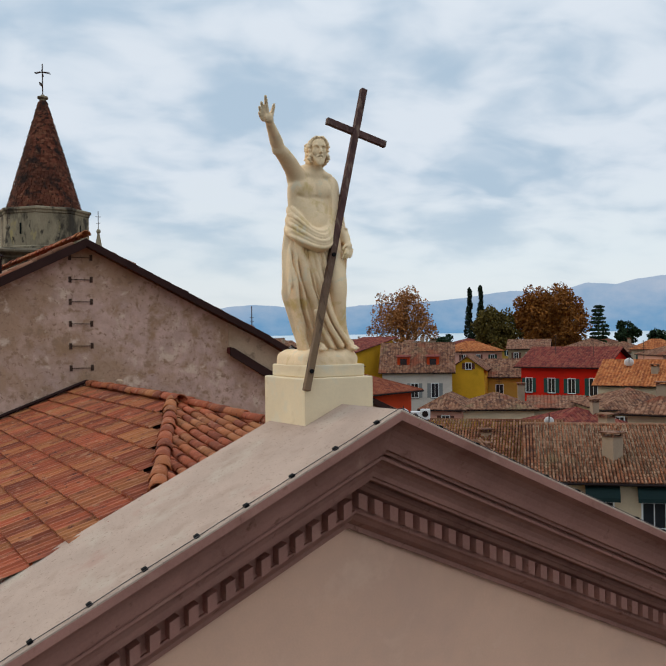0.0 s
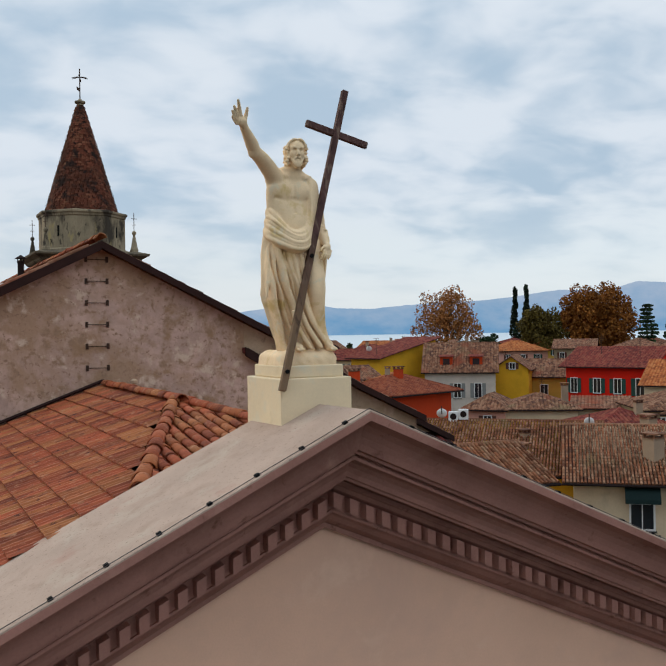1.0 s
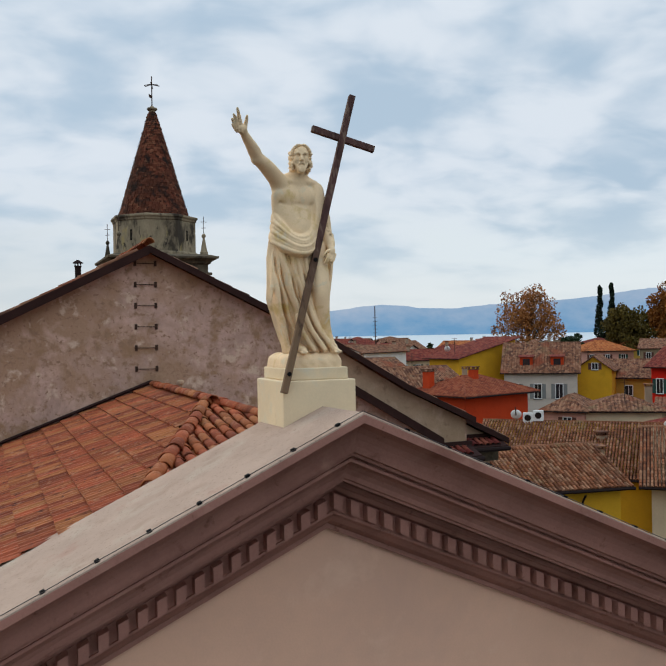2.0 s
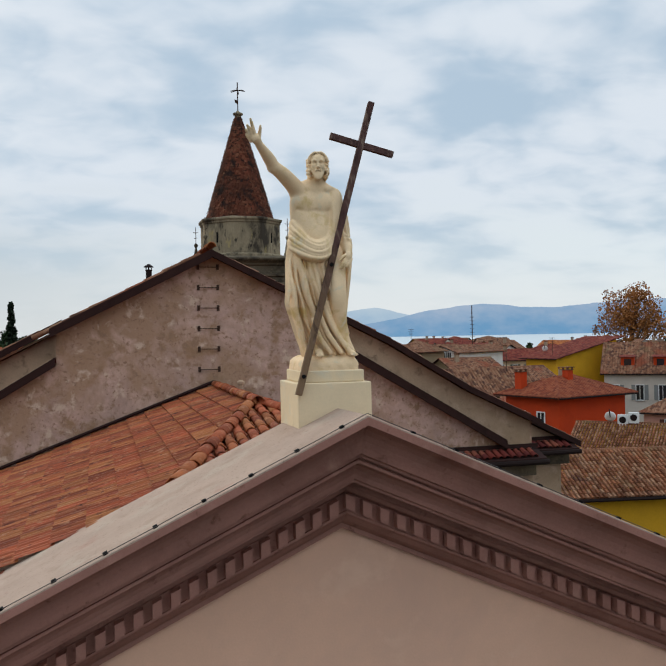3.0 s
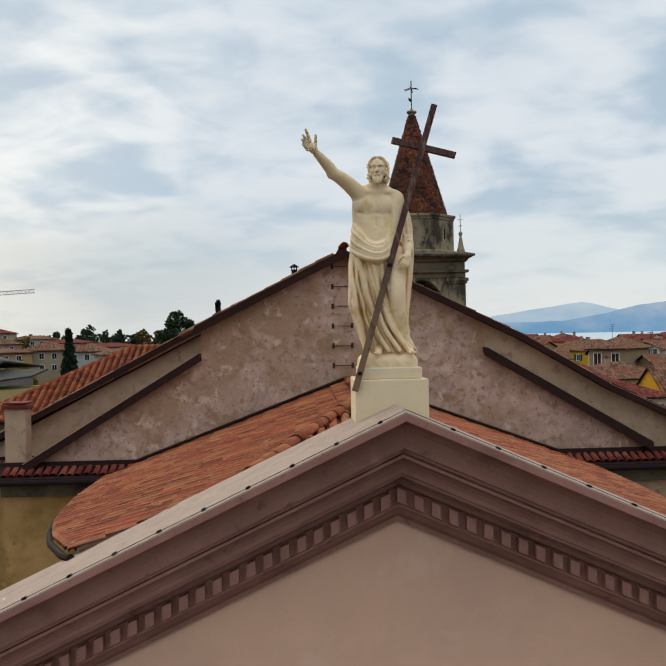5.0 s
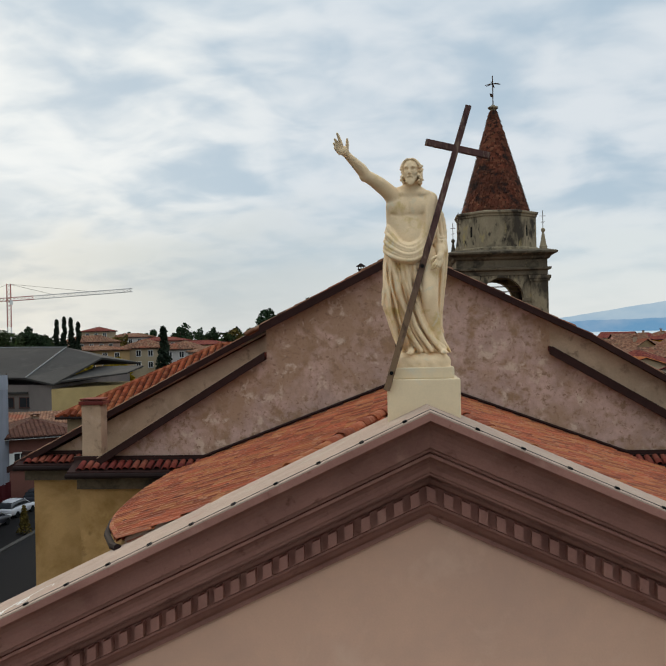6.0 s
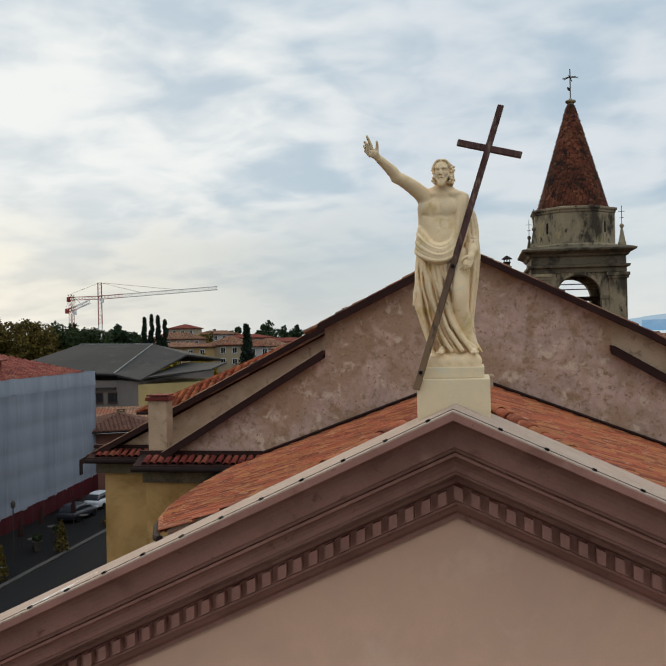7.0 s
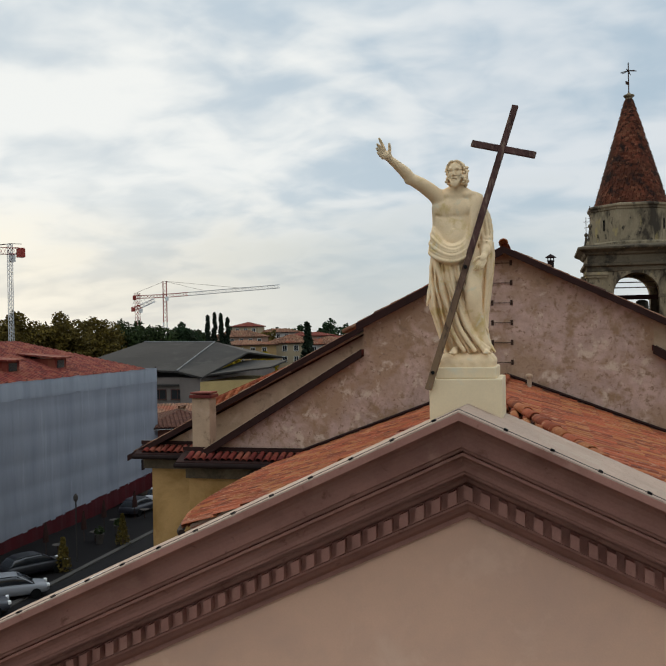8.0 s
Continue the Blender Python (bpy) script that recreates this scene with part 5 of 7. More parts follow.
tagged(part("spire_tiles", scales, M_SPIRE, tower), kind="stuff")
part("finial", Mesh().lathe([(0.20, 25.72), (0.19, 25.80), (0.155, 25.95), (0.165, 26.10), (0.25, 26.16), (0.27, 26.20), (0.26, 26.25), (0.12, 26.28), (0.07, 26.36)], (TX, TY), 12), M_TOWERSTONE, tower)
iron = new("iron_cross", rod((TX, TY, 26.3), (TX, TY, 27.88), 0.028).data("iron_cross", M_IRON))
iron.parent = tower
for ang, lean in ((12, 0.05), (72, -0.04), (132, 0.03)):
    c, q = math.cos(radians(ang)), math.sin(radians(ang))
    part("bar", Mesh().tube([(TX - 0.40 * c, TY - 0.40 * q, 27.42 - lean), (TX - 0.12 * c, TY - 0.12 * q, 27.46), (TX + 0.12 * c, TY + 0.12 * q, 27.46), (TX + 0.42 * c, TY + 0.42 * q, 27.40 + lean)], 0.022, 6), M_IRON, iron)
part("vane", Mesh().prism([(TX - 0.14, TY, 26.82), (TX - 0.02, TY, 26.75), (TX - 0.02, TY, 26.92), (TX - 0.16, TY, 26.98)], (0, 0.02, 0)), M_IRON, iron)
for sx in (-1, 1):
    for sy in (-1, 1):
        cx, cy = TX + sx * 2.08, TY + sy * 2.08
        pin = part("pinnacle", Mesh().lathe([(0.20, 18.52), (0.20, 18.72), (0.17, 18.75), (0.06, 19.36), (0.05, 19.40), (0.10, 19.47), (0.11, 19.54), (0.07, 19.60), (0.02, 19.64)], (cx, cy), 8, 0.4), M_TOWERSTONE, tower)
        part("iron_stem", rod((cx, cy, 19.6), (cx, cy, 20.50), 0.016), M_IRON, pin)
        part("iron_bar", rod((cx - 0.14, cy, 20.22), (cx + 0.14, cy, 20.22), 0.014), M_IRON, pin)
        part("iron_bar", rod((cx - 0.10, cy, 19.90), (cx + 0.10, cy, 19.93), 0.013), M_IRON, pin)
bell = part("bell", Mesh().lathe([(0.50, 15.05), (0.46, 15.15), (0.36, 15.35), (0.32, 15.7), (0.28, 15.88), (0.12, 15.96)], (TX + 0.45, TY), 16), M_BRONZE, tower, "dark bronze bell", smooth=True)
part("bell_beam", Mesh().box((TX - H, TY - 0.12, 15.98), (TX + H, TY + 0.12, 16.2)), M_FASCIA, tower)
for z in (16.5, 16.75):
    part("tie_bar", rod((TX - aw - 0.2, TY - H + 0.3, z), (TX + aw + 0.2, TY - H + 0.3, z), 0.03), M_IRON, tower)

# ---- far distance: lake and mountains ----
def far_ring(name, dist, profile, az0, az1, mat, label):
    m = Mesh()
    n = int((az1 - az0) * 14)
    lo, hi = [], []
    for i in range(n + 1):
        a = az0 + (az1 - az0) * i / n
        q = radians(a)
        h = 14.5 + dist * math.tan(radians(max(profile(a), -0.2)))
        lo.append((dist * math.sin(q), dist * math.cos(q), GROUND - 5))
        hi.append((dist * math.sin(q), dist * math.cos(q), h))
    m.rings([lo, hi], False, False)
    return tagged(part(name, m, mat), label, "mountains", kind="structure")


def ragged(a, k, amp):
    return amp * (noise.noise((a * 0.35, k, 0)) + 0.5 * noise.noise((a * 0.9, k + 3, 0)) + 0.25 * noise.noise((a * 2.3, k + 7, 0)) + 0.22 * noise.noise((a * 5.1, k + 9, 0)) + 0.10 * noise.noise((a * 12.0, k + 11, 0)))


def haze_glow_mat(name, low, high, z_mid):
    """Far slopes that glow: haze and soft ravine shading painted in, paler higher up."""
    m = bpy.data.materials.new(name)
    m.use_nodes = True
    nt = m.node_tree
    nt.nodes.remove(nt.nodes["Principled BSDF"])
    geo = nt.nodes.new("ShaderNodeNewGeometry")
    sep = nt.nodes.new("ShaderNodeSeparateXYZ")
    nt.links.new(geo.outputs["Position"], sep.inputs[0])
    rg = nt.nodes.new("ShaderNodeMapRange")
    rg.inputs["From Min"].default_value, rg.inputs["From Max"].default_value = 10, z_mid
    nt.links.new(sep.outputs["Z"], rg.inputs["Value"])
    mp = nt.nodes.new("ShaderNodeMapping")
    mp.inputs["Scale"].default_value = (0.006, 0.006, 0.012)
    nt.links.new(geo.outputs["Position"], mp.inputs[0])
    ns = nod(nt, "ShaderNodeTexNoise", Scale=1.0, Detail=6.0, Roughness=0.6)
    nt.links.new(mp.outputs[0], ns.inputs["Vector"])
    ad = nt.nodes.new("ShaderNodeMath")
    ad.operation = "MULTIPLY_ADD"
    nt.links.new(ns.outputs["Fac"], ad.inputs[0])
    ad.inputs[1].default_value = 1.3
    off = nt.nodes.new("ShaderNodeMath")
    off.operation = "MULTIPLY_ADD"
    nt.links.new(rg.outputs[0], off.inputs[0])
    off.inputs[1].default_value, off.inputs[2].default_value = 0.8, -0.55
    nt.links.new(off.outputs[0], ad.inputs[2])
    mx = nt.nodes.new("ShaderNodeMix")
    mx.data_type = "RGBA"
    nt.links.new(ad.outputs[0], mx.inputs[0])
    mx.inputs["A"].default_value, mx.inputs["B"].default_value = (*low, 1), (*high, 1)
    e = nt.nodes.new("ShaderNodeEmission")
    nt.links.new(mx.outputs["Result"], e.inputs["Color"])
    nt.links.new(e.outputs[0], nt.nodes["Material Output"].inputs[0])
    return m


# skylines: bearing and height in degrees
FAR_LINE = ((4, -0.2), (9, 0.5), (12, 0.9), (15.2, 1.40), (16.6, 1.58), (18, 1.74), (19, 1.55), (20.2, 1.22), (22, 1.0), (75, 0.8))
NEAR_LINE = ((10, 0.45), (17, 0.6), (19.5, 1.0), (21.2, 1.42), (23.4, 1.72), (25, 1.85), (26.6, 1.68), (27.4, 1.53), (30, 1.50), (32, 1.72), (37.3, 1.95), (38.9, 2.1), (41.7, 2.50), (44.5, 2.30), (46.4, 2.85), (48.2, 2.72), (49.4, 3.08), (51, 3.22), (60, 3.0), (80, 2.4))


def skyline(line, k, amp):
    xs, hs = zip(*line)
    return lambda a: float(np.interp(a, xs, hs)) + ragged(a, k, amp)


# both ranges give off their own colour, with the distance haze painted into it
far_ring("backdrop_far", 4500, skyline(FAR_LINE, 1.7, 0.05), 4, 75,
         haze_glow_mat("pale_haze_slopes", (0.30, 0.45, 0.60), (0.50, 0.60, 0.68), 200), "pale hazy snow-dusted mountains beyond the lake")
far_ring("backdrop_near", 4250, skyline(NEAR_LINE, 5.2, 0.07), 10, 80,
         haze_glow_mat("blue_haze_slopes", (0.15, 0.32, 0.52), (0.42, 0.49, 0.60), 260), "hazy blue mountains on the far lake shore")

m = Mesh()
arc = [radians(a) for a in range(8, 78, 2)]
m.rings([[(r * math.sin(a), r * math.cos(a), GROUND + 0.05) for a in arc] for r in (420, 4400)], False, False)
M_WATER = material("lake_water", (0.50, 0.55, 0.56), 0.35, 0.1, 0.02, 0.3, 0.03, spec=0.5)
tagged(part("water", m, M_WATER), "pale still lake water reflecting the bright sky", "lake", kind="structure")

# ---- the street beside the church ----
flat("road", -29.6, 10, -12, 140, GROUND + 0.01, M_ASPHALT, "dark grey asphalt street beside the church", "road")
k = Mesh().box((-30.0, 20, GROUND - 0.02), (-29.6, 110, GROUND + 0.10))
tagged(part("kerb", k, material("kerb_stone", (0.07, 0.065, 0.06), 0.9, 0.2, 0.8, 20, 0.2, spec=0.1)), "pale stone kerb along the street", "kerb", kind="structure")
flat("pavement", -38.5, 20, -30.0, 110, GROUND + 0.06, material("dark_paving", (0.009, 0.008, 0.008), 0.9, 0.3, 0.6, 8, 0.2, spec=0.08), "dark paved strip before the scaffolded house", "pavement")


# ---- houses ----
def ribbed(mesh, e0, e1, r0, r1, pitch=0.42, course=0.0, high=0.09):
    """Tiles on one roof plane: eaves e0 to e1, ridge r0 to r1 (shorter on a hip); half-round ribs run straight up."""
    e0, e1, r0, r1 = (Vector(p) for p in (e0, e1, r0, r1))
    along = (e1 - e0)
    width = along.length
    u = along / width
    s0, s1 = (r0 - e0).dot(u), (r1 - e0).dot(u)
    up = r0 - e0 - u * s0
    nrm = u.cross(up).normalized()
    if nrm.z < 0:
        nrm = -nrm
    n = max(2, int(width / pitch))
    step = width / n
    for i in range(n):
        a = step * (i + 0.5)
        if a < s0:
            top_f = a / max(s0, 1e-6)
        elif a > s1:
            top_f = (width - a) / max(width - s1, 1e-6)
        else:
            top_f = 1.0
        if top_f < 0.03:
            continue
        c = max(1, int(up.length * top_f / course)) if course else 1
        for j in range(c):
            f0, f1 = top_f * j / c, top_f * (j + 1) / c
            rise = Vector(nrm) * (0.03 if course else 0.0)
            p, q = e0 + u * a + up * f0 + rise, e0 + u * a + up * f1
            h = nrm * high
            w = u * step * (0.40 if course else 0.5)
            mesh.add([p - w, p - w * 0.55 + h, p + w * 0.55 + h, p + w, q - w, q - w * 0.55 + h, q + w * 0.55 + h, q + w],
                     [(0, 1, 5, 4), (1, 2, 6, 5), (2, 3, 7, 6), (0, 3, 2, 1)])


def window(parent, x, y, z, w, h, shutters=None, frame_mat=None, lintel=None):
    """A window in a wall that faces -y at y; z is its sill."""
    win = part("window", Mesh().box((x - w / 2, y - 0.01, z), (x + w / 2, y + 0.06, z + h)), M_GLASS, parent)
    t = 0.09
    f = Mesh()
    for a, b, c, d in ((-w / 2 - t, z - t, -w / 2 + 0.02, z + h + t), (w / 2 - 0.02, z - t, w / 2 + t, z + h + t), (-w / 2, z + h - 0.02, w / 2, z + h + t), (-w / 2, z - t, w / 2, z + 0.02), (-0.03, z, 0.03, z + h)):
        f.box((x + a, y - 0.05, b), (x + c, y + 0.03, d))
    part("frame", f, frame_mat or M_WHITE, win)
    part("sill", Mesh().box((x - w / 2 - 0.16, y - 0.16, z - t - 0.08), (x + w / 2 + 0.16, y + 0.03, z - t)), M_PAVE, win)
    if shutters:
        for s in (-1, 1):
            a = x + s * (w / 2 + t)
            part("shutter", Mesh().box((min(a, a + s * w * 0.55), y - 0.08, z - 0.02), (max(a, a + s * w * 0.55), y - 0.02, z + h + 0.02)), shutters, win)
    return win


def chimney(parent, x, y, z0, z1, w=0.6, mat=None):
    st = part("chimney", Mesh().box((x - w / 2, y - w / 2, z0), (x + w / 2, y + w / 2, z1)), mat or paint("chimney_render", (0.30, 0.23, 0.17)), parent)
    part("chimney_cap", Mesh().box((x - w * 0.68, y - w * 0.68, z1 + 0.22), (x + w * 0.68, y + w * 0.68, z1 + 0.30)).box((x - w * 0.6, y - w * 0.6, z1), (x + w * 0.6, y + w * 0.6, z1 + 0.05)), M_TILE_OLD, st)
    for sx in (-1, 1):
        for sy in (-1, 1):
            part("chimney_post", Mesh().box((x + sx * w * 0.42 - 0.07, y + sy * w * 0.42 - 0.07, z1), (x + sx * w * 0.42 + 0.07, y + sy * w * 0.42 + 0.07, z1 + 0.24)), M_TILE_OLD, st)
    return st


def house(label, x, y, turn, w, d, ze, rise, wall, roof_mat, kind="gable", axis="x", windows=(), sides=(), over=0.5, pitch=0.42, course=0.0, chimneys=(), group="houses of the old town", category="house"):
    """A house whose front (width w) faces local -y, with its foot on the ground; windows: (x, sill height, w, h, shutter material)."""
    t = thing("house", label, category, group, at=Matrix.Translation((x, y, 0)) @ Matrix.Rotation(radians(turn), 4, "Z"))
    hw = w / 2
    if course and roof_mat is M_TILE_OLD:
        roof_mat = M_TILE_NEAR
    body = Mesh()
    if kind == "gable" and axis == "x":
        body.prism([(-hw, 0, GROUND), (-hw, d, GROUND), (-hw, d, ze), (-hw, d / 2, ze + rise), (-hw, 0, ze)], (w, 0, 0))
    elif kind == "gable":
        body.prism([(-hw, 0, GROUND), (hw, 0, GROUND), (hw, 0, ze), (0, 0, ze + rise), (-hw, 0, ze)], (0, d, 0))
    elif kind == "shed":
        body.prism([(-hw, 0, GROUND), (-hw, d, GROUND), (-hw, d, ze + rise), (-hw, 0, ze)], (w, 0, 0))
    else:
        body.box((-hw, 0, GROUND), (hw, d, ze))
    wl = part("wall", body, wall, t)
    o = over
    rf = Mesh()
    under = Mesh()
    if kind == "gable" and axis == "x":
        k = rise / (d / 2)
        planes = [((-hw - o, -o, ze - o * k), (hw + o, -o, ze - o * k), (-hw - o, d / 2, ze + rise), (hw + o, d / 2, ze + rise)),
                  ((hw + o, d + o, ze - o * k), (-hw - o, d + o, ze - o * k), (hw + o, d / 2, ze + rise), (-hw - o, d / 2, ze + rise))]
        ridge_line = ((-hw - o, d / 2, ze + rise), (hw + o, d / 2, ze + rise))
    elif kind == "gable":
        k = rise / hw
        planes = [((-hw - o, d + o, ze - o * k), (-hw - o, -o, ze - o * k), (0, d + o, ze + rise), (0, -o, ze + rise)),
                  ((hw + o, -o, ze - o * k), (hw + o, d + o, ze - o * k), (0, -o, ze + rise), (0, d + o, ze + rise))]
        ridge_line = ((0, -o, ze + rise), (0, d + o, ze + rise))
    elif kind == "shed":
        k = rise / d
        planes = [((-hw - o, -o, ze - o * k), (hw + o, -o, ze - o * k), (-hw - o, d + o, ze + rise + o * k), (hw + o, d + o, ze + rise + o * k))]
        ridge_line = None
    else:
        r = min(w, d) / 2
        if w >= d:
            a, b = (-hw + r, d / 2, ze + rise), (hw - r, d / 2, ze + rise)
        else:
            a, b = (0, r, ze + rise), (0, d - r, ze + rise)
        zz = ze - o * rise / r
        A, B, C, D = (-hw - o, -o, zz), (hw + o, -o, zz), (hw + o, d + o, zz), (-hw - o, d + o, zz)
        planes = [(A, B, a, b if w >= d else a), (C, D, b, a if w >= d else b), (B, C, b if w >= d else a, b), (D, A, a if w >= d else b, a)]
        ridge_line = (a, b)
    for e0, e1, r0, r1 in planes:
        up3 = Vector((0, 0, 0.10))
        under.add([Vector(p) for p in (e0, e1, r1, r0)] + [Vector(p) - up3 for p in (e0, e1, r1, r0)],
                  [(0, 1, 2, 3), (7, 6, 5, 4), (0, 4, 5, 1), (1, 5, 6, 2), (2, 6, 7, 3), (3, 7, 4, 0)])
        lift = Vector((0, 0, 0.004))
        ribbed(rf, Vector(e0) + lift, Vector(e1) + lift, Vector(r0) + lift, Vector(r1) + lift, pitch, course, pitch * (0.42 if course else 0.25))
    roof_p = part("roof", under, M_FASCIA, t)
    tagged(part("tile_cover", rf, roof_mat, roof_p), kind="stuff")
    if ridge_line and (Vector(ridge_line[0]) - Vector(ridge_line[1])).length > 0.5:
        part("ridge", Mesh().tube(ridge_line, 0.13, 6), roof_mat, roof_p)
    if kind == "hip":
        for c, q in ((A, a), (B, b if w >= d else a), (C, b), (D, a if w >= d else b)):
            part("hip_ridge", Mesh().tube([c, q], 0.13, 6), roof_mat, roof_p)
    part("gutter", Mesh().tube([Vector(planes[0][0]) + Vector((0, -0.06, -0.06)), Vector(planes[0][1]) + Vector((0, -0.06, -0.06))], 0.08, 6), M_GUTTER, roof_p)
    for wx, wz, ww, wh, sh in windows:
        window(t, wx, 0.0, wz, ww, wh, sh)
    for side, wy, wz, ww, wh, sh in sides:
        win = window(t, 0, 0, wz, ww, wh, sh)
        win.matrix_basis = Matrix.Translation((side * hw, wy, 0)) @ Matrix.Rotation(radians(90 * side), 4, "Z")
    for c in chimneys:
        chimney(t, *c)
    return t


M_TILE_BROWN = material("roof_tile_russet", (0.185, 0.060, 0.037), 0.92, 0.25, 0.4, 14, 0.3, per_piece=0.10, spec=0.1, cells=(0.3, (0.23, 0.09, 0.056), (0.11, 0.036, 0.026)))
SH_GREEN = paint("shutter_green", (0.025, 0.055, 0.045), 0.6)
SH_GREY = paint("shutter_grey", (0.20, 0.20, 0.19), 0.6)
SH_BROWN = paint("shutter_brown", (0.09, 0.04, 0.03), 0.6)
RED, ORANGE = paint("red_render", (0.52, 0.045, 0.035)), paint("orange_red_render", (0.40, 0.066, 0.036))
YEL, OCH = paint("yellow_render", (0.55, 0.325, 0.08)), paint("ochre_render", (0.46, 0.295, 0.10))
GRY, CRM = paint("grey_white_render", (0.52, 0.46, 0.40)), paint("cream_render", (0.60, 0.485, 0.35))
PNK, STN = paint("pink_render", (0.52, 0.30, 0.24)), paint("rubble_stone", (0.27, 0.21, 0.14))
BEI, WHT = paint("beige_render", (0.42, 0.35, 0.26)), paint("white_render", (0.68, 0.66, 0.62))

# red house with dark shutters
house("bright red three-storey house with dark roof and green shutters", 93.5, 92.3, -66, 13.2, 13, 8.9, 2.6, RED, M_TILE_DARK, "gable", "x",
      [(-5.3, 4.6, 1.0, 2.2, SH_GREEN), (-1.6, 4.6, 1.1, 2.2, SH_GREEN), (1.6, 4.6, 1.1, 2.2, SH_GREEN), (5.0, 4.3, 1.2, 2.6, SH_GREEN)], over=0.9)
# ochre-yellow pair
house("long ochre-yellow house with dentilled eaves", 96.3, 106.5, -46, 10.5, 9, 6.7, 2.6, OCH, M_TILE_OLD, "gable", "x",
      [(-2.2, 3.5, 1.2, 1.6, None), (3.0, 3.2, 1.3, 2.0, SH_BROWN)], over=0.6)
house("small yellow gabled house with a square attic window", 87.6, 107.8, -46, 5.6, 9, 8.1, 2.0, YEL, M_TILE_OLD, "gable", "y", [(0.2, 8.0, 0.9, 1.0, SH_BROWN)], over=0.5)
# grey-white house with dormers
gh = house("grey-white house with grey shutters and red roof dormers", 78.7, 109.7, -38, 11.3, 11, 8.1, 4.3, GRY, M_TILE_OLD, "gable", "x",
           [(-0.4, 3.6, 1.1, 2.3, SH_GREY), (2.9, 3.6, 1.1, 2.3, SH_GREY), (-4.0, 3.6, 1.1, 2.3, SH_GREY)], over=0.6, chimneys=[(2.5, 6.5, 9.6, 12.8, 1.0)])
for dx in (-2.2, 2.6):
    dm = part("dormer", Mesh().box((dx - 1.0, 0.9, 8.4), (dx + 1.0, 3.5, 10.2)), ORANGE, gh)
    part("dormer_window", Mesh().box((dx - 0.55, 0.86, 8.9), (dx + 0.55, 0.92, 9.9)), M_GLASS, dm)
    part("dormer_roof", Mesh().prism([(dx - 1.2, 0.6, 10.15), (dx + 1.2, 0.6, 10.15), (dx + 1.2, 3.9, 10.5), (dx - 1.2, 3.9, 10.5)], (0, 0, 0.12)), M_TILE_DARK, dm)
# low pink and cream house
house("low pink house with brown tile hipped roof", 59.2, 77.4, -50, 4.8, 8, 5.3, 1.4, PNK, M_TILE_OLD, "hip", windows=[(0.4, 2.6, 0.9, 1.7, SH_BROWN)], over=0.5)
house("low cream house with a brown tile roof", 64.6, 73.6, -36, 8.4, 8, 5.2, 1.5, CRM, M_TILE_OLD, "hip", windows=[(-2.6, 1.8, 1.0, 1.8, None)], over=0.5, chimneys=[(3.2, 4.5, 5.5, 7.6, 0.8)])
house("small beige annexe under a brown tile roof", 71.5, 71.0, -44, 6.5, 6, 5.0, 0.9, BEI, M_TILE_OLD, "shed", over=0.4)
# cream houses to the side, orange roof
house("cream house with orange tile roof and white eaves", 89.3, 72.5, -62, 13.0, 11, 7.1, 2.9, CRM, M_TILE_BRIGHT, "gable", "x",
      [(-3.6, 3.4, 1.2, 2.2, SH_BROWN), (-1.0, 3.4, 1.2, 2.2, SH_BROWN), (2.6, 3.6, 1.2, 2.0, None)], over=0.7, chimneys=[(0.5, 2.5, 7.5, 9.3, 0.9)])
house("cream house with a row of dark-framed windows", 63.0, 47.4, -62, 8.4, 8, 6.8, 1.7, CRM, M_TILE_OLD, "hip",
      windows=[(-3.1, 3.7, 1.0, 1.4, SH_GREY), (-1.0, 3.7, 1.0, 1.4, None), (1.2, 3.7, 1.0, 1.4, SH_GREY)], over=0.9, chimneys=[(-1.6, 3.0, 7.0, 9.0, 1.0)])
# broad brown roof near the church
near = house("broad house with brown barrel-tile hipped roof and dark awnings", 39.5, 28.2, -42, 17, 13, 5.5, 2.5, CRM, M_TILE_OLD, "gable", "x",
             [(-4.6, 2.5, 1.3, 1.5, None), (-1.6, 2.5, 1.3, 1.5, None), (1.8, 2.5, 1.3, 1.5, None)], over=0.7, pitch=0.21, course=0.36)
AWN = paint("awning_green", (0.008, 0.018, 0.017), 0.8)
for dx in (-4.6, -1.6, 1.8, 5.0):
    for z in (4.15, 1.2):
        rings = [[(dx - 1.0, -0.02 - 0.85 * math.sin(q), z + 0.95 * math.cos(q)), (dx + 1.0, -0.02 - 0.85 * math.sin(q), z + 0.95 * math.cos(q))] for q in [math.pi / 2 * i / 6 for i in range(7)]]
        aw_p = part("awning", Mesh().rings(rings, False, False), AWN, near, "dark green curved fabric awning")
        sd = aw_p.modifiers.new("thick", "SOLIDIFY")
        sd.thickness = 0.03
near2 = house("adjoining house with brown barrel-tile roof and hipped end", 32.6, 40.8, -44, 13, 12, 5.1, 2.7, YEL, M_TILE_OLD, "gable", "x", over=0.6, pitch=0.21, course=0.36)


def stack(x, y, z, h=1.5, w=0.75):
    t = thing("roof_chimney", "rendered brick chimney with tile cap on a roof", "chimney", "town chimneys")
    chimney(t, x, y, z - 0.9, z + h, w)


stack(38.3, 32.4, 6.5, 1.2, 0.9), stack(42.4, 36.6, 7.4, 0.9, 0.8), stack(34.0, 39.9, 5.9, 0.7, 0.75), stack(36.6, 42.6, 6.6, 0.5, 0.6), stack(38.3, 38.6, 6.4, 0.4, 0.7)

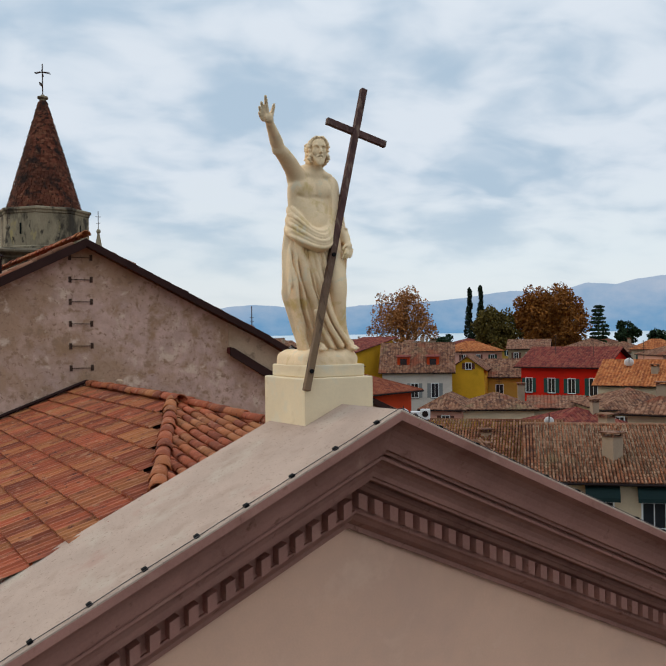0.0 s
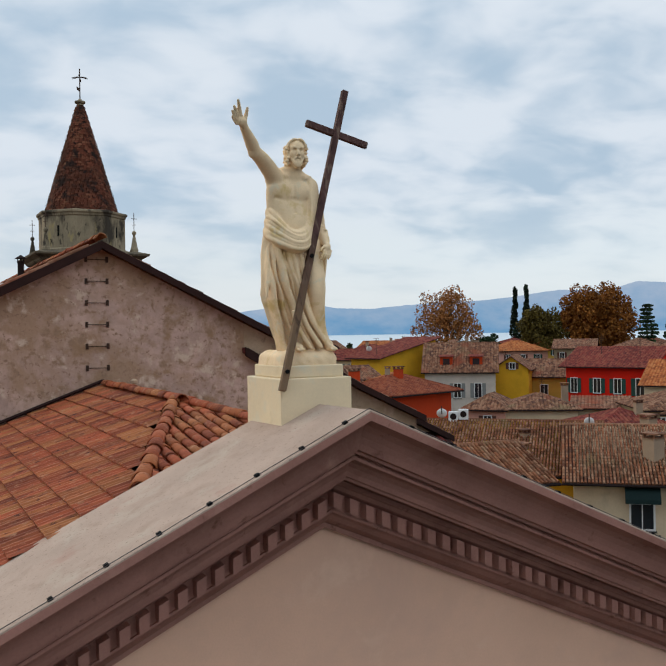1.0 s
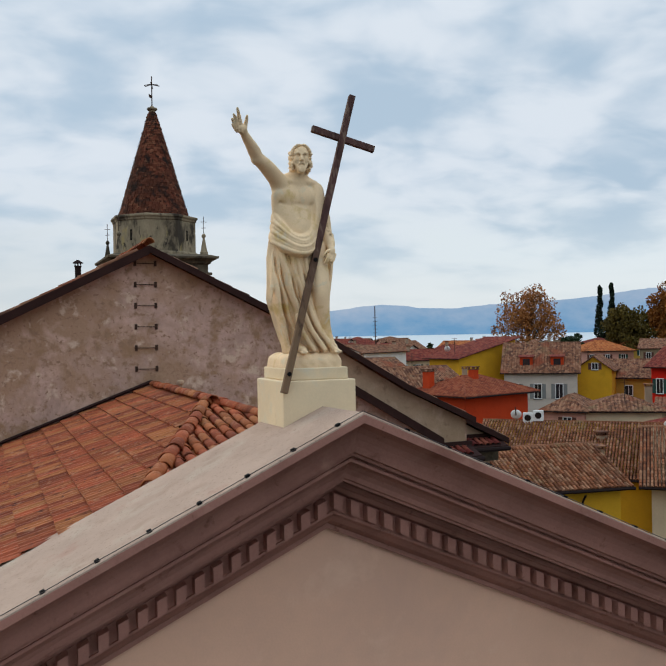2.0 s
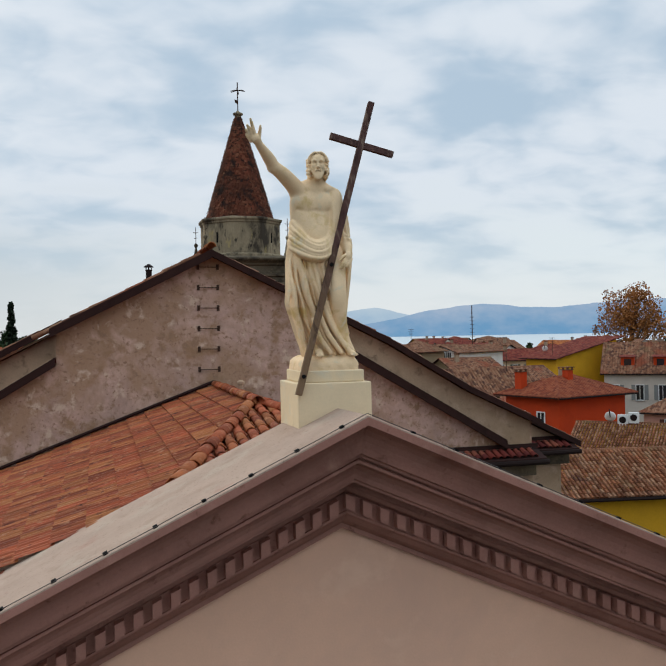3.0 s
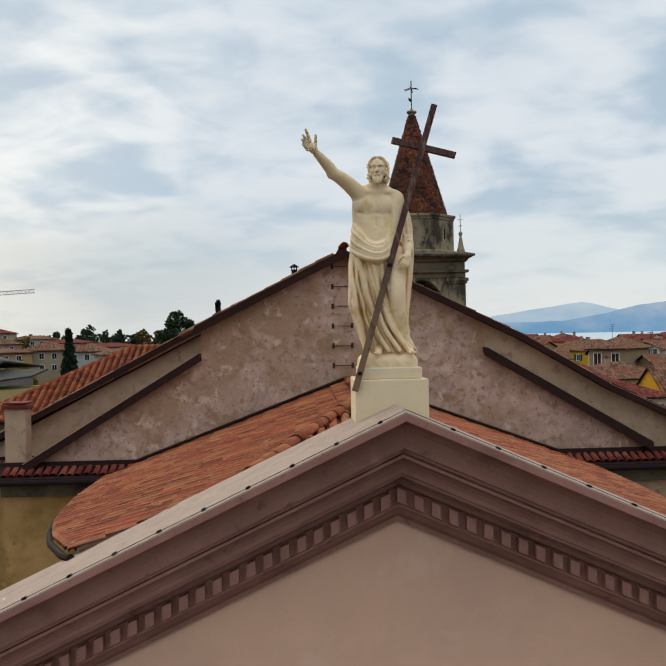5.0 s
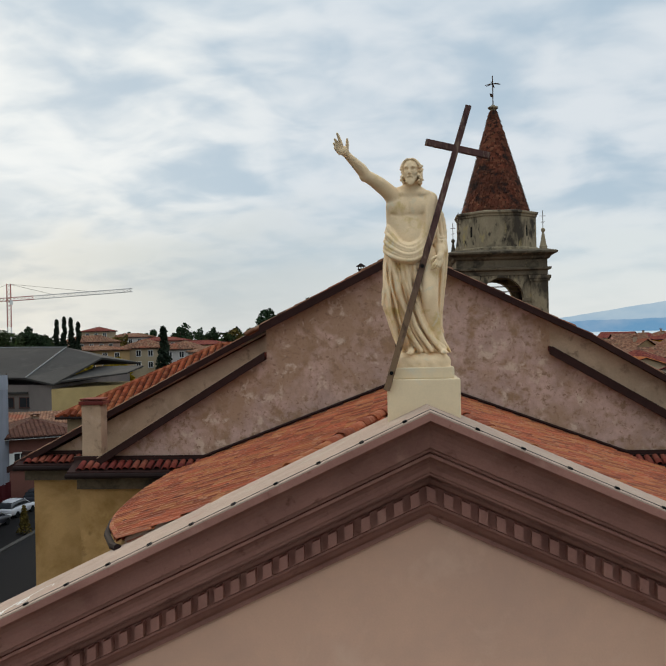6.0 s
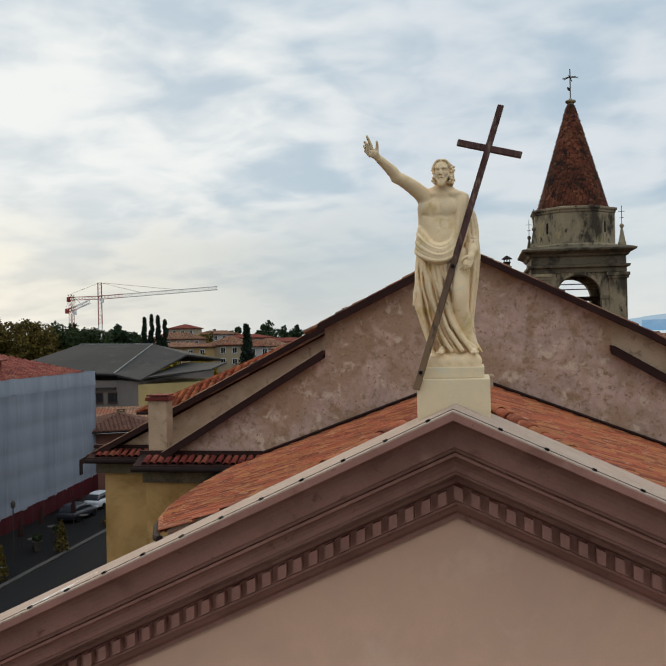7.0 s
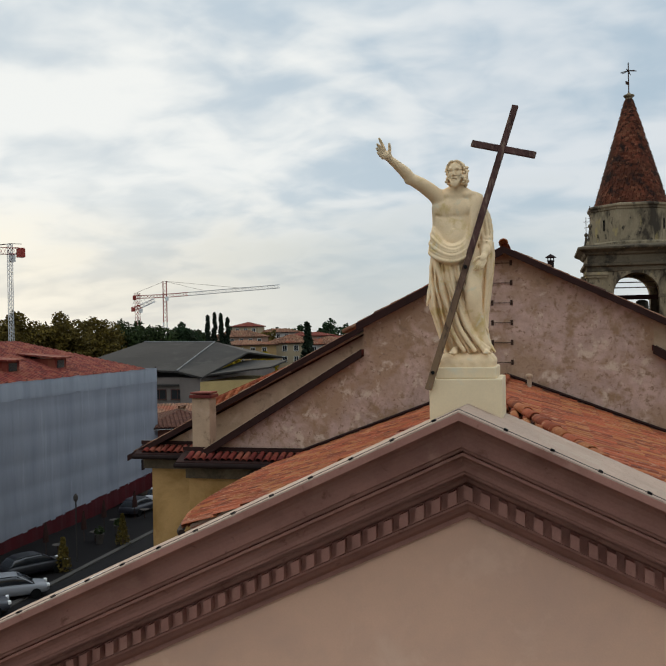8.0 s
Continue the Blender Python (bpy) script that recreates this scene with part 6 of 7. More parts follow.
# orange-red house
house("orange-red house with low red hipped roof", 39.24, 59.97, 18, 8.6, 6.2, 9.2, 1.2, ORANGE, M_TILE_BROWN, "hip", over=0.8, pitch=0.3,
      sides=[(-1, 2.0, 5.6, 0.8, 1.9, None), (-1, 4.3, 5.6, 0.8, 1.9, None), (-1, 6.6, 5.6, 0.8, 1.9, None)], chimneys=[(-0.2, 2.6, 9.6, 11.0, 0.65, ORANGE), (-3.6, 5.0, 9.3, 10.9, 0.75, ORANGE)])
# near yellow house
yn = house("yellow house with old barrel-tile roof and dark downpipe", 22.8, 29.6, -8, 8.2, 7.0, 6.7, 1.5, YEL, M_TILE_OLD, "gable", "x", over=0.5, pitch=0.22, course=0.36)
part("downpipe", Mesh().tube([(1.9, -0.42, 6.2), (1.9, -0.10, 5.8), (1.9, -0.10, GROUND)], 0.06, 6), M_GUTTER, yn)
# yellow house with a slanting maroon roof, and the roofs between
house("bright yellow house with a slanting maroon roof", 67.7, 121.2, -78, 7.4, 13, 10.2, 3.0, YEL, M_TILE_DARK, "shed", over=0.8)
house("old rubble-stone house with two arched openings", 48.1, 131.6, -50, 6.2, 8, 11.6, 1.5, STN, M_TILE_OLD, "hip", windows=[(-1.6, 8.6, 1.3, 2.0, None), (1.6, 8.6, 1.3, 2.0, None)], over=0.6)
house("white gabled house with four small windows and a long brown roof", 57.5, 138.2, -58, 6.2, 15, 11.1, 1.1, WHT, M_TILE_OLD, "gable", "y", [(-1.3, 9.4, 0.7, 1.6, SH_GREY), (0.2, 9.4, 0.7, 1.6, SH_GREY), (1.5, 9.4, 0.7, 1.6, None)], over=0.6)
ys = house("yellow shop house with old brown tile roof and striped awning", 44.8, 88.6, 4, 10.6, 8, 7.0, 3.0, YEL, M_TILE_OLD, "gable", "x", [(2.4, 3.2, 1.2, 2.6, SH_BROWN)], over=0.3)
part("awning", Mesh().prism([(-4.6, -0.05, 6.3), (-1.6, -0.05, 6.3), (-1.6, -1.5, 5.7), (-4.6, -1.5, 5.7)], (0, 0, 0.06)), M_WHITE, ys, "pale folded awning")

# ---- more roofs of the old town, farther off ----
random.seed(77)
WALLS = [BEI, CRM, OCH, PNK, STN, GRY, WHT, YEL]
ROOFS = [M_TILE_OLD, M_TILE_OLD, M_TILE_OLD, M_TILE_DARK, M_TILE_BRIGHT]
TAKEN = [(94.7, 92.5), (94.5, 110.5), (88, 106), (83, 115), (66, 103), (60, 76), (64, 73), (91, 69), (66, 47), (41, 29), (33, 41), (44, 58), (24, 30), (69, 121), (50, 133), (59, 139), (44, 90)]


def filler(az, dist, w, ze, rise, ek=8):
    x, y = -3.0 + dist * math.sin(radians(az)), -7.0 + dist * math.cos(radians(az))
    if min((x - a) ** 2 + (y - b) ** 2 for a, b in TAKEN) < 9.0 ** 2:
        return
    TAKEN.append((x, y))
    wall, roof_m = random.choice(WALLS), random.choice(ROOFS)
    words = {BEI: "beige", CRM: "cream", OCH: "ochre", PNK: "pink", STN: "stone-grey", GRY: "grey-white", WHT: "white", YEL: "yellow"}[wall]
    wins = [(q, ze - 2.4, 0.9, 1.4, random.choice([SH_GREEN, SH_GREY, SH_BROWN, None])) for q in (-w * 0.3, 0.0, w * 0.3)]
    house(f"{words} town house with a weathered brown tile roof", x, y, -az + random.uniform(-35, 35), w, random.uniform(8, 11), ze, rise, wall, roof_m,
          random.choice(["gable", "gable", "hip"]), random.choice("xxy"), wins, over=0.5, pitch=0.36,
          chimneys=[(random.uniform(-w / 3, w / 3), 3.5, ze, ze + rise + 0.6, 0.6)] if random.random() < 0.6 else [])


for az in range(12, 58, 3):
    for dist in (108, 128, 150, 175, 205, 245) + ((275, 300, 325) if az < 30 else ()):
        a, d = az + random.uniform(-1.2, 1.2), dist + random.uniform(-9, 9)
        if a > 32 and d < 178:
            continue
        top = min(6.0 + 0.030 * d, 11.7 if d < 262 else 12.7) + random.uniform(-0.5, 0.5)
        rise = random.uniform(1.5, 2.2)
        filler(a, d, random.uniform(8, 12), top - rise, rise)
for az, d in ((29.5, 98), (33.0, 104), (26, 86), (23, 80), (34.5, 84), (46, 78), (49, 100)):
    filler(az, d, 9.5, 5.2 + 0.012 * d - 0.6, 1.7)

# ---- trees ----
def leafmat(name, col, spread=0.45):
    return material(name, col, 0.8, 0.25, 0.3, 3.0, 0.0, per_piece=spread, spots=[(tuple(c * 0.55 for c in col), 0.35, 0.52, 0.15)])


L_AUTUMN = leafmat("autumn_leaves", (0.27, 0.125, 0.055))
L_RUST = leafmat("rust_leaves", (0.215, 0.09, 0.032))
L_OLIVE = leafmat("olive_leaves", (0.095, 0.071, 0.023))
L_GREEN = leafmat("dark_green_leaves", (0.030, 0.042, 0.016))
L_PINE = leafmat("pine_needles", (0.022, 0.038, 0.017))
L_CYP = leafmat("cypress_leaves", (0.014, 0.022, 0.012))
L_YELLOW = leafmat("yellow_leaves", (0.26, 0.19, 0.04))
M_BARK = material("bark", (0.09, 0.065, 0.045), 0.95, 0.3, 2, 12, 0.4)


def leaves(centres, radii, count, size, seed, flatten=1.0):
    """Small bent leaf sprays scattered in clumps."""
    rng = np.random.default_rng(seed)
    vs, fs = [], []
    for (cx, cy, cz), r in zip(centres, radii):
        d = rng.normal(size=(count, 3))
        d /= np.linalg.norm(d, axis=1)[:, None]
        rr = r * rng.uniform(0.35, 1.0, size=(count, 1)) ** 0.6
        p = d * rr * np.array([1, 1, flatten]) + np.array([cx, cy, cz])
        a = rng.normal(size=(count, 3))
        a /= np.linalg.norm(a, axis=1)[:, None]
        b = np.cross(a, rng.normal(size=(count, 3)))
        b /= np.linalg.norm(b, axis=1)[:, None]
        s = size * rng.uniform(0.6, 1.3, size=(count, 1))
        quad = np.stack([p - a * s - b * s * 0.6, p + a * s * 0.2 - b * s, p + a * s + b * s * 0.5, p - a * s * 0.3 + b * s], axis=1)
        n = len(vs)
        vs += [tuple(q) for q in quad.reshape(-1, 3).tolist()]
        fs += [(n + 4 * i, n + 4 * i + 1, n + 4 * i + 2, n + 4 * i + 3) for i in range(count)]
    m = Mesh()
    m.v, m.f = vs, fs
    return m


def tree(label, x, y, h, w, leaf, seed, name="tree", low=0.25, clumps=46, per=60, size=0.32, group="trees", bare=0.0):
    t = thing(name, label, "tree", group, at=Matrix.Translation((x, y, GROUND)))
    rng = random.Random(seed)
    trunk = part("trunk", Mesh().tube([(0, 0, 0), (0.05 * w, 0, h * 0.2), (0.0, 0.03 * w, h * 0.45), (0.03 * w, 0, h * 0.75)], [0.035 * h, 0.026 * h, 0.018 * h, 0.006 * h], 8), M_BARK, t)
    cs, rs = [], []
    mid, hz = h * (1 + low) / 2, h * (1 - low) / 2 * 0.9
    for k in range(clumps):
        d = Vector((rng.gauss(0, 1), rng.gauss(0, 1), rng.gauss(0, 1))).normalized() * rng.random() ** 0.42
        f = 0.86 * rng.uniform(0.85, 1.08)
        cs.append((d.x * w * 0.5 * f, d.y * w * 0.5 * f, mid + d.z * hz * f + 0.06 * h * (1 - d.x * d.x - d.y * d.y)))
        rs.append(w * rng.uniform(0.085, 0.135))
    for k in range(0, clumps, max(1, clumps // 12)):
        c = cs[k]
        part("limb", Mesh().tube([(0, 0, max(h * 0.2, c[2] * 0.55)), (c[0] * 0.5, c[1] * 0.5, c[2] * 0.85), c], [0.010 * h, 0.006 * h, 0.002 * h], 5), M_BARK, t)
    part("crown", leaves(cs, rs, per, size, seed), leaf, t)
    return t


def cypress(label, x, y, h, w, seed, group="cypresses"):
    t = thing("cypress", label, "tree", group, at=Matrix.Translation((x, y, GROUND)))
    part("trunk", Mesh().tube([(0, 0, 0), (0, 0, h * 0.8)], [0.02 * h, 0.004 * h], 6), M_BARK, t)
    rng = random.Random(seed)
    cs, rs = [], []
    for k in range(44):
        f = k / 43
        r = w * 0.5 * (math.sin(math.pi * min(1, 0.15 + 0.85 * f)) ** 0.7 if f < 0.35 else (1 - f) ** 0.65 * 1.15)
        a = rng.uniform(0, 6.28)
        cs.append((r * 0.45 * math.cos(a), r * 0.45 * math.sin(a), h * (0.06 + 0.93 * f)))
        rs.append(max(0.16 * w, r * 0.95))
    part("crown", leaves(cs, rs, 80, 0.05 * w + 0.1, seed, 1.5), L_CYP, t)
    return t


def spot(az, dist):
    return -3.0 + dist * math.sin(radians(az)), -7.0 + dist * math.cos(radians(az))


# autumn planes and evergreens by the lake
tree("tall plane tree with thin rust-brown autumn leaves", 126.8, 182.9, 28.0, 20.0, L_AUTUMN, 1, low=0.22, clumps=130, per=75, size=0.22)
tree("large rust-brown autumn tree", 168.6, 168.2, 28.8, 18, L_RUST, 2, low=0.15, clumps=150, per=120, size=0.27)
tree("rust-brown autumn tree with dense crown", 163, 172, 28.5, 13, L_RUST, 3, low=0.15, clumps=130, per=110, size=0.27)
tree("olive-brown leafy tree beside autumn trees", 152.6, 176.6, 23.0, 14, L_OLIVE, 4, low=0.12, clumps=120, per=110, size=0.27)
tree("olive-green leafy tree beside cypresses", 144, 186, 14.5, 11, L_PINE, 5, low=0.15, clumps=50, per=80, size=0.36)
cypress("tall slim dark green cypress tree", 159.6, 195.6, 27.3, 3.7, 1), cypress("tall slim dark green cypress tree", 162.2, 193.8, 28.0, 3.5, 2)


def cedar(label, x, y, h, w, seed):
    t = thing("cedar", label, "tree", "trees", at=Matrix.Translation((x, y, GROUND)))
    part("trunk", Mesh().tube([(0, 0, 0), (0, 0, h * 0.98)], [0.02 * h, 0.003 * h], 6), M_BARK, t)
    rng = random.Random(seed)
    for k in range(17):
        f = k / 16
        cs, rs = [], []
        for j in range(9):
            a = rng.uniform(0, 6.28)
            r = w * 0.5 * (1.05 - f * 0.88) * rng.uniform(0.2, 1) * (0.8 + 0.25 * (k % 2))
            cs.append((r * math.cos(a), r * math.sin(a), h * (0.25 + 0.72 * f)))
            rs.append(w * 0.09)
        part("branch_layer", leaves(cs, rs, 45, 0.28, seed * 20 + k, 0.35), L_PINE, t)


cedar("dark tiered cedar tree", 164.1, 150.3, 21.5, 9, 3)
for sx, sy, hh, ww, sd in ((176, 152, 17.0, 9, 31), (184, 148, 15.0, 9, 32), (190, 135, 14.5, 8, 33), (131, 172, 13.0, 9, 34)):
    tree("round dark umbrella pine", sx, sy, hh, ww, L_PINE, sd, "pine", low=0.55, clumps=34, per=80, size=0.28)

M_TILE_RED = material("roof_tile_deep_red", (0.185, 0.056, 0.033), 0.9, 0.3, 0.8, 14, 0.3, per_piece=0.3, tint=(0.265, 0.105, 0.058), spec=0.1, spots=[((0.09, 0.035, 0.025), 0.9, 0.58, 0.15)])
# left of the church: a tile-roofed neighbour, trees, blocks of flats
house("house behind the church with orange-red barrel-tile hipped roof", -8.35, 42.4, 0, 23.1, 15.5, 10.25, 3.78, STN, M_TILE_RED, "hip", over=0.5, pitch=0.40, course=0.42, group="houses behind the church")
x, y = spot(-7.4, 200)
tree("broad round dark green stone pine", x, y, 21.5, 12.0, L_PINE, 41, "pine", low=0.2, clumps=64, per=110, size=0.3)
tree("grey-green conifer beside the stone pine", *spot(-5.9, 205), 19.5, 4.5, L_GREEN, 42, "conifer", low=0.2, clumps=34, per=70, size=0.3)
cypress("dark slim cypress above the church roof", *spot(-4.86, 180), 22.6, 3.2, 5)
for k, az in enumerate((-21.09, -20.63, -20.22, -19.79)):
    cypress("dark cypress in a close group", *spot(az, 225), (20.2, 20.8, 20.6, 19.6)[k], 2.7, 10 + k, "group of cypresses")
cypress("dark columnar cypress beside a pale house", *spot(-14.3, 175), 17.2, 3.6, 20)
for k, (az, d, hh, ww, lf) in enumerate(((-44, 120, 17, 14, L_OLIVE), (-41, 130, 17, 13, L_GREEN), (-38.5, 140, 18.5, 14, L_OLIVE), (-35.5, 150, 18, 13, L_OLIVE), (-33, 190, 21, 16, L_OLIVE), (-30.5, 200, 21, 16, L_OLIVE), (-28, 210, 21.0, 17, L_OLIVE),
                                         (-26, 215, 20.0, 15, L_GREEN), (-24.2, 218, 19.6, 14, L_GREEN), (-22.6, 222, 19.4, 12, L_PINE), (-9.6, 230, 12.5, 9, L_PINE), (-12.8, 210, 10.5, 8, L_OLIVE), (-11.2, 200, 10.0, 8, L_GREEN), (-47, 115, 20, 14, L_RUST), (-50, 110, 19, 14, L_GREEN), (-36, 128, 16, 11, L_OLIVE), (-19.5, 200, 11.5, 9, L_YELLOW), (-17.4, 205, 11, 8, L_YELLOW), (-21.6, 190, 12, 8, L_YELLOW))):
    tree("leafy tree in the belt beyond the street", *spot(az, d), hh, ww, lf, 50 + k, low=0.10, clumps=110, per=120, size=0.26, group="tree belt")
random.seed(91)
for k in range(34):
    az, d = random.uniform(-34, 8), random.uniform(300, 420)
    tree("small distant dark tree", *spot(az, d), random.uniform(16.5, 20.8), random.uniform(9, 16), random.choice([L_GREEN, L_PINE, L_OLIVE]), 100 + k, low=0.1, clumps=22, per=60, size=0.5, group="distant trees")
for k in range(44):
    az, d = random.uniform(-24, 3), random.uniform(330, 430)
    tree("small distant dark tree", *spot(az, d), random.uniform(17.5, 20.8), random.uniform(9, 18), random.choice([L_GREEN, L_PINE, L_PINE]), 300 + k, low=0.1, clumps=22, per=60, size=0.5, group="distant trees")
for k in range(26):
    az, d = random.uniform(8, 58), random.uniform(270, 330)
    tree("small distant dark tree", *spot(az, d), random.uniform(8.0, 11.0) + (2.0 if az < 28 else 0.0), random.uniform(8, 14), random.choice([L_GREEN, L_OLIVE]), 200 + k, low=0.1, clumps=18, per=34, size=0.6, group="distant trees")

# pale blocks of flats in the distance
random.seed(15)
FLAT = [paint("flats_cream", (0.34, 0.28, 0.20)), paint("flats_ochre", (0.33, 0.23, 0.13)), paint("flats_white", (0.40, 0.38, 0.36)), paint("flats_pink", (0.30, 0.20, 0.16))]
for az, d, w, ze, mi in ((-18.4, 232, 15, 11.6, 1), (-15.9, 236, 12, 12.0, 0), (-13.5, 228, 9, 11.6, 2), (-19.0, 300, 18, 13.6, 3), (-18.9, 330, 10, 17.4, 0), (-16.8, 335, 16, 15.0, 2), (-12.0, 300, 20, 11.9, 1), (-14.5, 330, 18, 13.4, 3), (-9.5, 320, 18, 11.6, 0),
                         (-6.5, 300, 18, 10.5, 1), (-3.5, 320, 20, 11.0, 2), (3.0, 300, 18, 10.6, 3), (7.0, 290, 18, 10.0, 0), (10.5, 270, 16, 10.4, 1), (13.0, 250, 14, 9.8, 3), (-10.6, 205, 12, 11.0, 2)):
    wins = [(-w / 2 + 2 + 3.2 * i, ze - 2.3 - 3.0 * j, 1.2, 1.5, None) for i in range(int((w - 3) / 3.2) + 1) for j in range(2)]
    house("pale block of flats with rows of windows", *spot(az, d), -az + random.uniform(-18, 18), w, 11, ze, random.uniform(1.0, 2.0), FLAT[mi], random.choice([M_TILE_OLD, M_TILE_DARK]), "hip", windows=wins, pitch=0.9, group="blocks of flats", category="building")

# big grey metal-roofed hall
hall = thing("hall", "low hall with a wide dark grey sheet-metal roof", "hall")
RL, RR = (-71.3, 140.0, 13.4), (-57.4, 140.0, 13.2)                      # ridge
EL, EM, EC, ET = (-76.0, 122.0, 9.6), (-57.0, 122.0, 8.8), (-51.0, 118.0, 8.0), (-49.7, 136.0, 11.4)      # eaves
BL, BR = (-76.0, 160.0, 9.6), (-50.5, 160.0, 9.8)
hr = Mesh()
for face in ((EL, EM, RR, RL), (EM, EC, ET, RR), (RL, RR, BR, BL), (RR, ET, BR), (EL, RL, BL)):
    hr.add(list(face), [tuple(range(len(face)))])
ro = part("roof", hr, M_METALROOF, hall, "dull dark grey sheet-metal roof with a pale seam")
so = ro.modifiers.new("thick", "SOLIDIFY")
so.thickness, so.offset = 0.3, -1
M_SEAM = material("zinc_seam", (0.16, 0.16, 0.155), 0.6, 0.3, 1, 8, 0.05)
part("seam", Mesh().tube([Vector(EM) + Vector((0, 0, .05)), Vector(RR) + Vector((0, 0, .05))], 0.12, 6), M_SEAM, ro)
part("ridge_cap", Mesh().tube([RL, RR], 0.16, 6), M_SEAM, ro)
part("wall", Mesh().prism([(-75.5, 123, GROUND), (-56.9, 122.9, GROUND), (-51.8, 119.4, GROUND), (-51.8, 158, GROUND), (-75.5, 158, GROUND)], (0, 0, 8.7)), paint("hall_wall", (0.19, 0.165, 0.15)), hall)
part("cream_wall", Mesh().prism([(-51.7, 118.9, GROUND), (-43.5, 128.0, GROUND), (-44.5, 138, GROUND), (-51.7, 138, GROUND)], (0, 0, 8.2)), paint("hall_cream", (0.40, 0.31, 0.17)), hall, "pale yellow side wall")
part("lean_to_roof", Mesh().prism([(-51.4, 119.2, 8.0), (-42.8, 127.4, 8.9), (-43.5, 139, 9.6), (-51.4, 139, 9.6)], (0, 0, 0.25)), M_METALROOF, hall)
for dx in (-60.1, -56.95):
    window(hall, dx - 0.3, 122.85, 4.2, 2.2, 1.5, None, SH_BROWN)
part("ledge", Mesh().box((-75.5, 122.4, 6.3), (-57.0, 123.0, 6.6)), M_METALROOF, hall)
part("low_wall", Mesh().box((-75.5, 116.5, GROUND), (-47.0, 117.0, 3.6)), paint("hall_low_wall", (0.22, 0.18, 0.15)), hall)

# small house with a low dark roof
M_TILE_UMBER = material("roof_tile_umber", (0.085, 0.042, 0.032), 0.92, 0.3, 0.5, 14, 0.3, per_piece=0.12, spec=0.1, cells=(0.3, (0.11, 0.056, 0.042), (0.06, 0.03, 0.024)))
pink_house = house("small dull pink house with low brown tile roof", -35.3, 74.5, 30, 6.5, 8, 5.6, 1.0, paint("dull_red_render", (0.17, 0.085, 0.07)), M_TILE_UMBER, "hip", windows=[(-1.6, 2.2, 1.1, 1.5, M_WHITE), (1.3, 2.2, 1.1, 1.5, M_WHITE)], over=1.0, chimneys=[(0.3, 4, 5.6, 6.8, 0.7)], group="houses behind the church")
part("eave_board", Mesh().box((-4.27, -1.09, 5.12), (4.27, -1.02, 5.24)), M_WHITE, pink_house, "white eave board")
house("long plain beige house behind the street", -50, 98, 20, 22, 9, 3.9, 0.8, BEI, M_TILE_OLD, "shed", over=0.3, group="houses behind the church")

# ---- scaffolded house with white sheeting ----
sc = thing("scaffolded_house", "large house wrapped in pale grey scaffold sheeting with red skirt", "building")
SX, SY0, SY1, SZ = -37.5, 28.0, 73.0, 11.3
part("wall", Mesh().box((SX - 16, SY0, GROUND), (SX - 1.4, SY1 - 1.2, 11.0)), BEI, sc)
random.seed(3)
ny, nz = 180, 40


def sheet_foot(y):
    return -0.30 + 1.3 * max(0.0, min(1.0, (y - 44) / 29))


def sheet_x(y, z):
    """Held at the poles and at each lift, slightly blown out between."""
    return SX + 0.05 * abs(math.sin(math.pi * (y - SY0) / 2.5)) + 0.05 * abs(math.sin(math.pi * (z - 1.2) / 2.0)) ** 0.7 + 0.05 * noise.noise((y * 0.5, z * 0.35, 1)) + 0.02 * noise.noise((y * 2.4, z * 0.3, 5))


TOPBAND = SZ - 1.25
for z_a, z_b, mat in ((None, TOPBAND, M_SHEET), (TOPBAND - 0.1, SZ, M_SHEETTOP)):
    rows_s = []
    for j in range(nz + 1):
        r = []
        for i in range(ny + 1):
            y = SY0 + (SY1 - SY0) * i / ny
            z0 = sheet_foot(y) if z_a is None else z_a
            z = z0 + (z_b - z0) * j / nz
            r.append((sheet_x(y, z) + (0.0 if z_a is None else 0.03), y, z + (0.10 * noise.noise((y * 0.6, 0, 3)) if j in (0, nz) else 0)))
        rows_s.append(r)
    part("sheeting", Mesh().rings(rows_s, False, False), mat, sc, "pale grey translucent sheeting with soft vertical creases" if z_a is None else "whiter top band of sheeting", smooth=True)
end = Mesh()
end.rings([[(SX - 3.0 * i / 8 + 0.05, SY1 + 0.06 * math.sin(i * 2.0), z) for i in range(9)] for z in (1.2, 4, 7.5, SZ)], False, False)
part("sheeting", end, M_SHEETTOP, sc)
skirt_m = Mesh()
ys_ = [SY0 + (SY1 - SY0) * i / 90 for i in range(91)]
skirt_m.rings([[(SX + 0.10 + 0.05 * math.sin(i * 1.7), y, max(GROUND + 0.02, sheet_foot(y) + dz)) for i, y in enumerate(ys_)] for dz in (-1.4, -0.5, 0.12)], False, False)
part("skirt", skirt_m, M_SHEETRED, sc, "dark red fabric skirt along the scaffold foot")
for i in range(19):
    y = SY0 + 2.5 * i
    part("scaffold_pole", rod((SX - 0.06, y, GROUND), (SX - 0.06, y, SZ + 0.15), 0.035), M_IRON, sc)
for z in (3.2, 5.2, 7.2, 9.2, 11.1):
    part("scaffold_rail", rod((SX - 0.05, SY0, z), (SX - 0.05, SY1, z), 0.03), M_IRON, sc)
part("opening", Mesh().box((SX + 0.10, SY1 - 3.9, 1.6), (SX + 0.16, SY1 - 3.3, 2.6)), M_GLASS, sc)
rp_ = Mesh()
ribbed(rp_, (SX - 0.6, SY1 - 0.5, 11.15), (SX - 0.6, SY0, 11.15), (SX - 9.5, SY1 - 9.5, 14.2), (SX - 9.5, SY0, 14.2), 0.45, 0, 0.1)
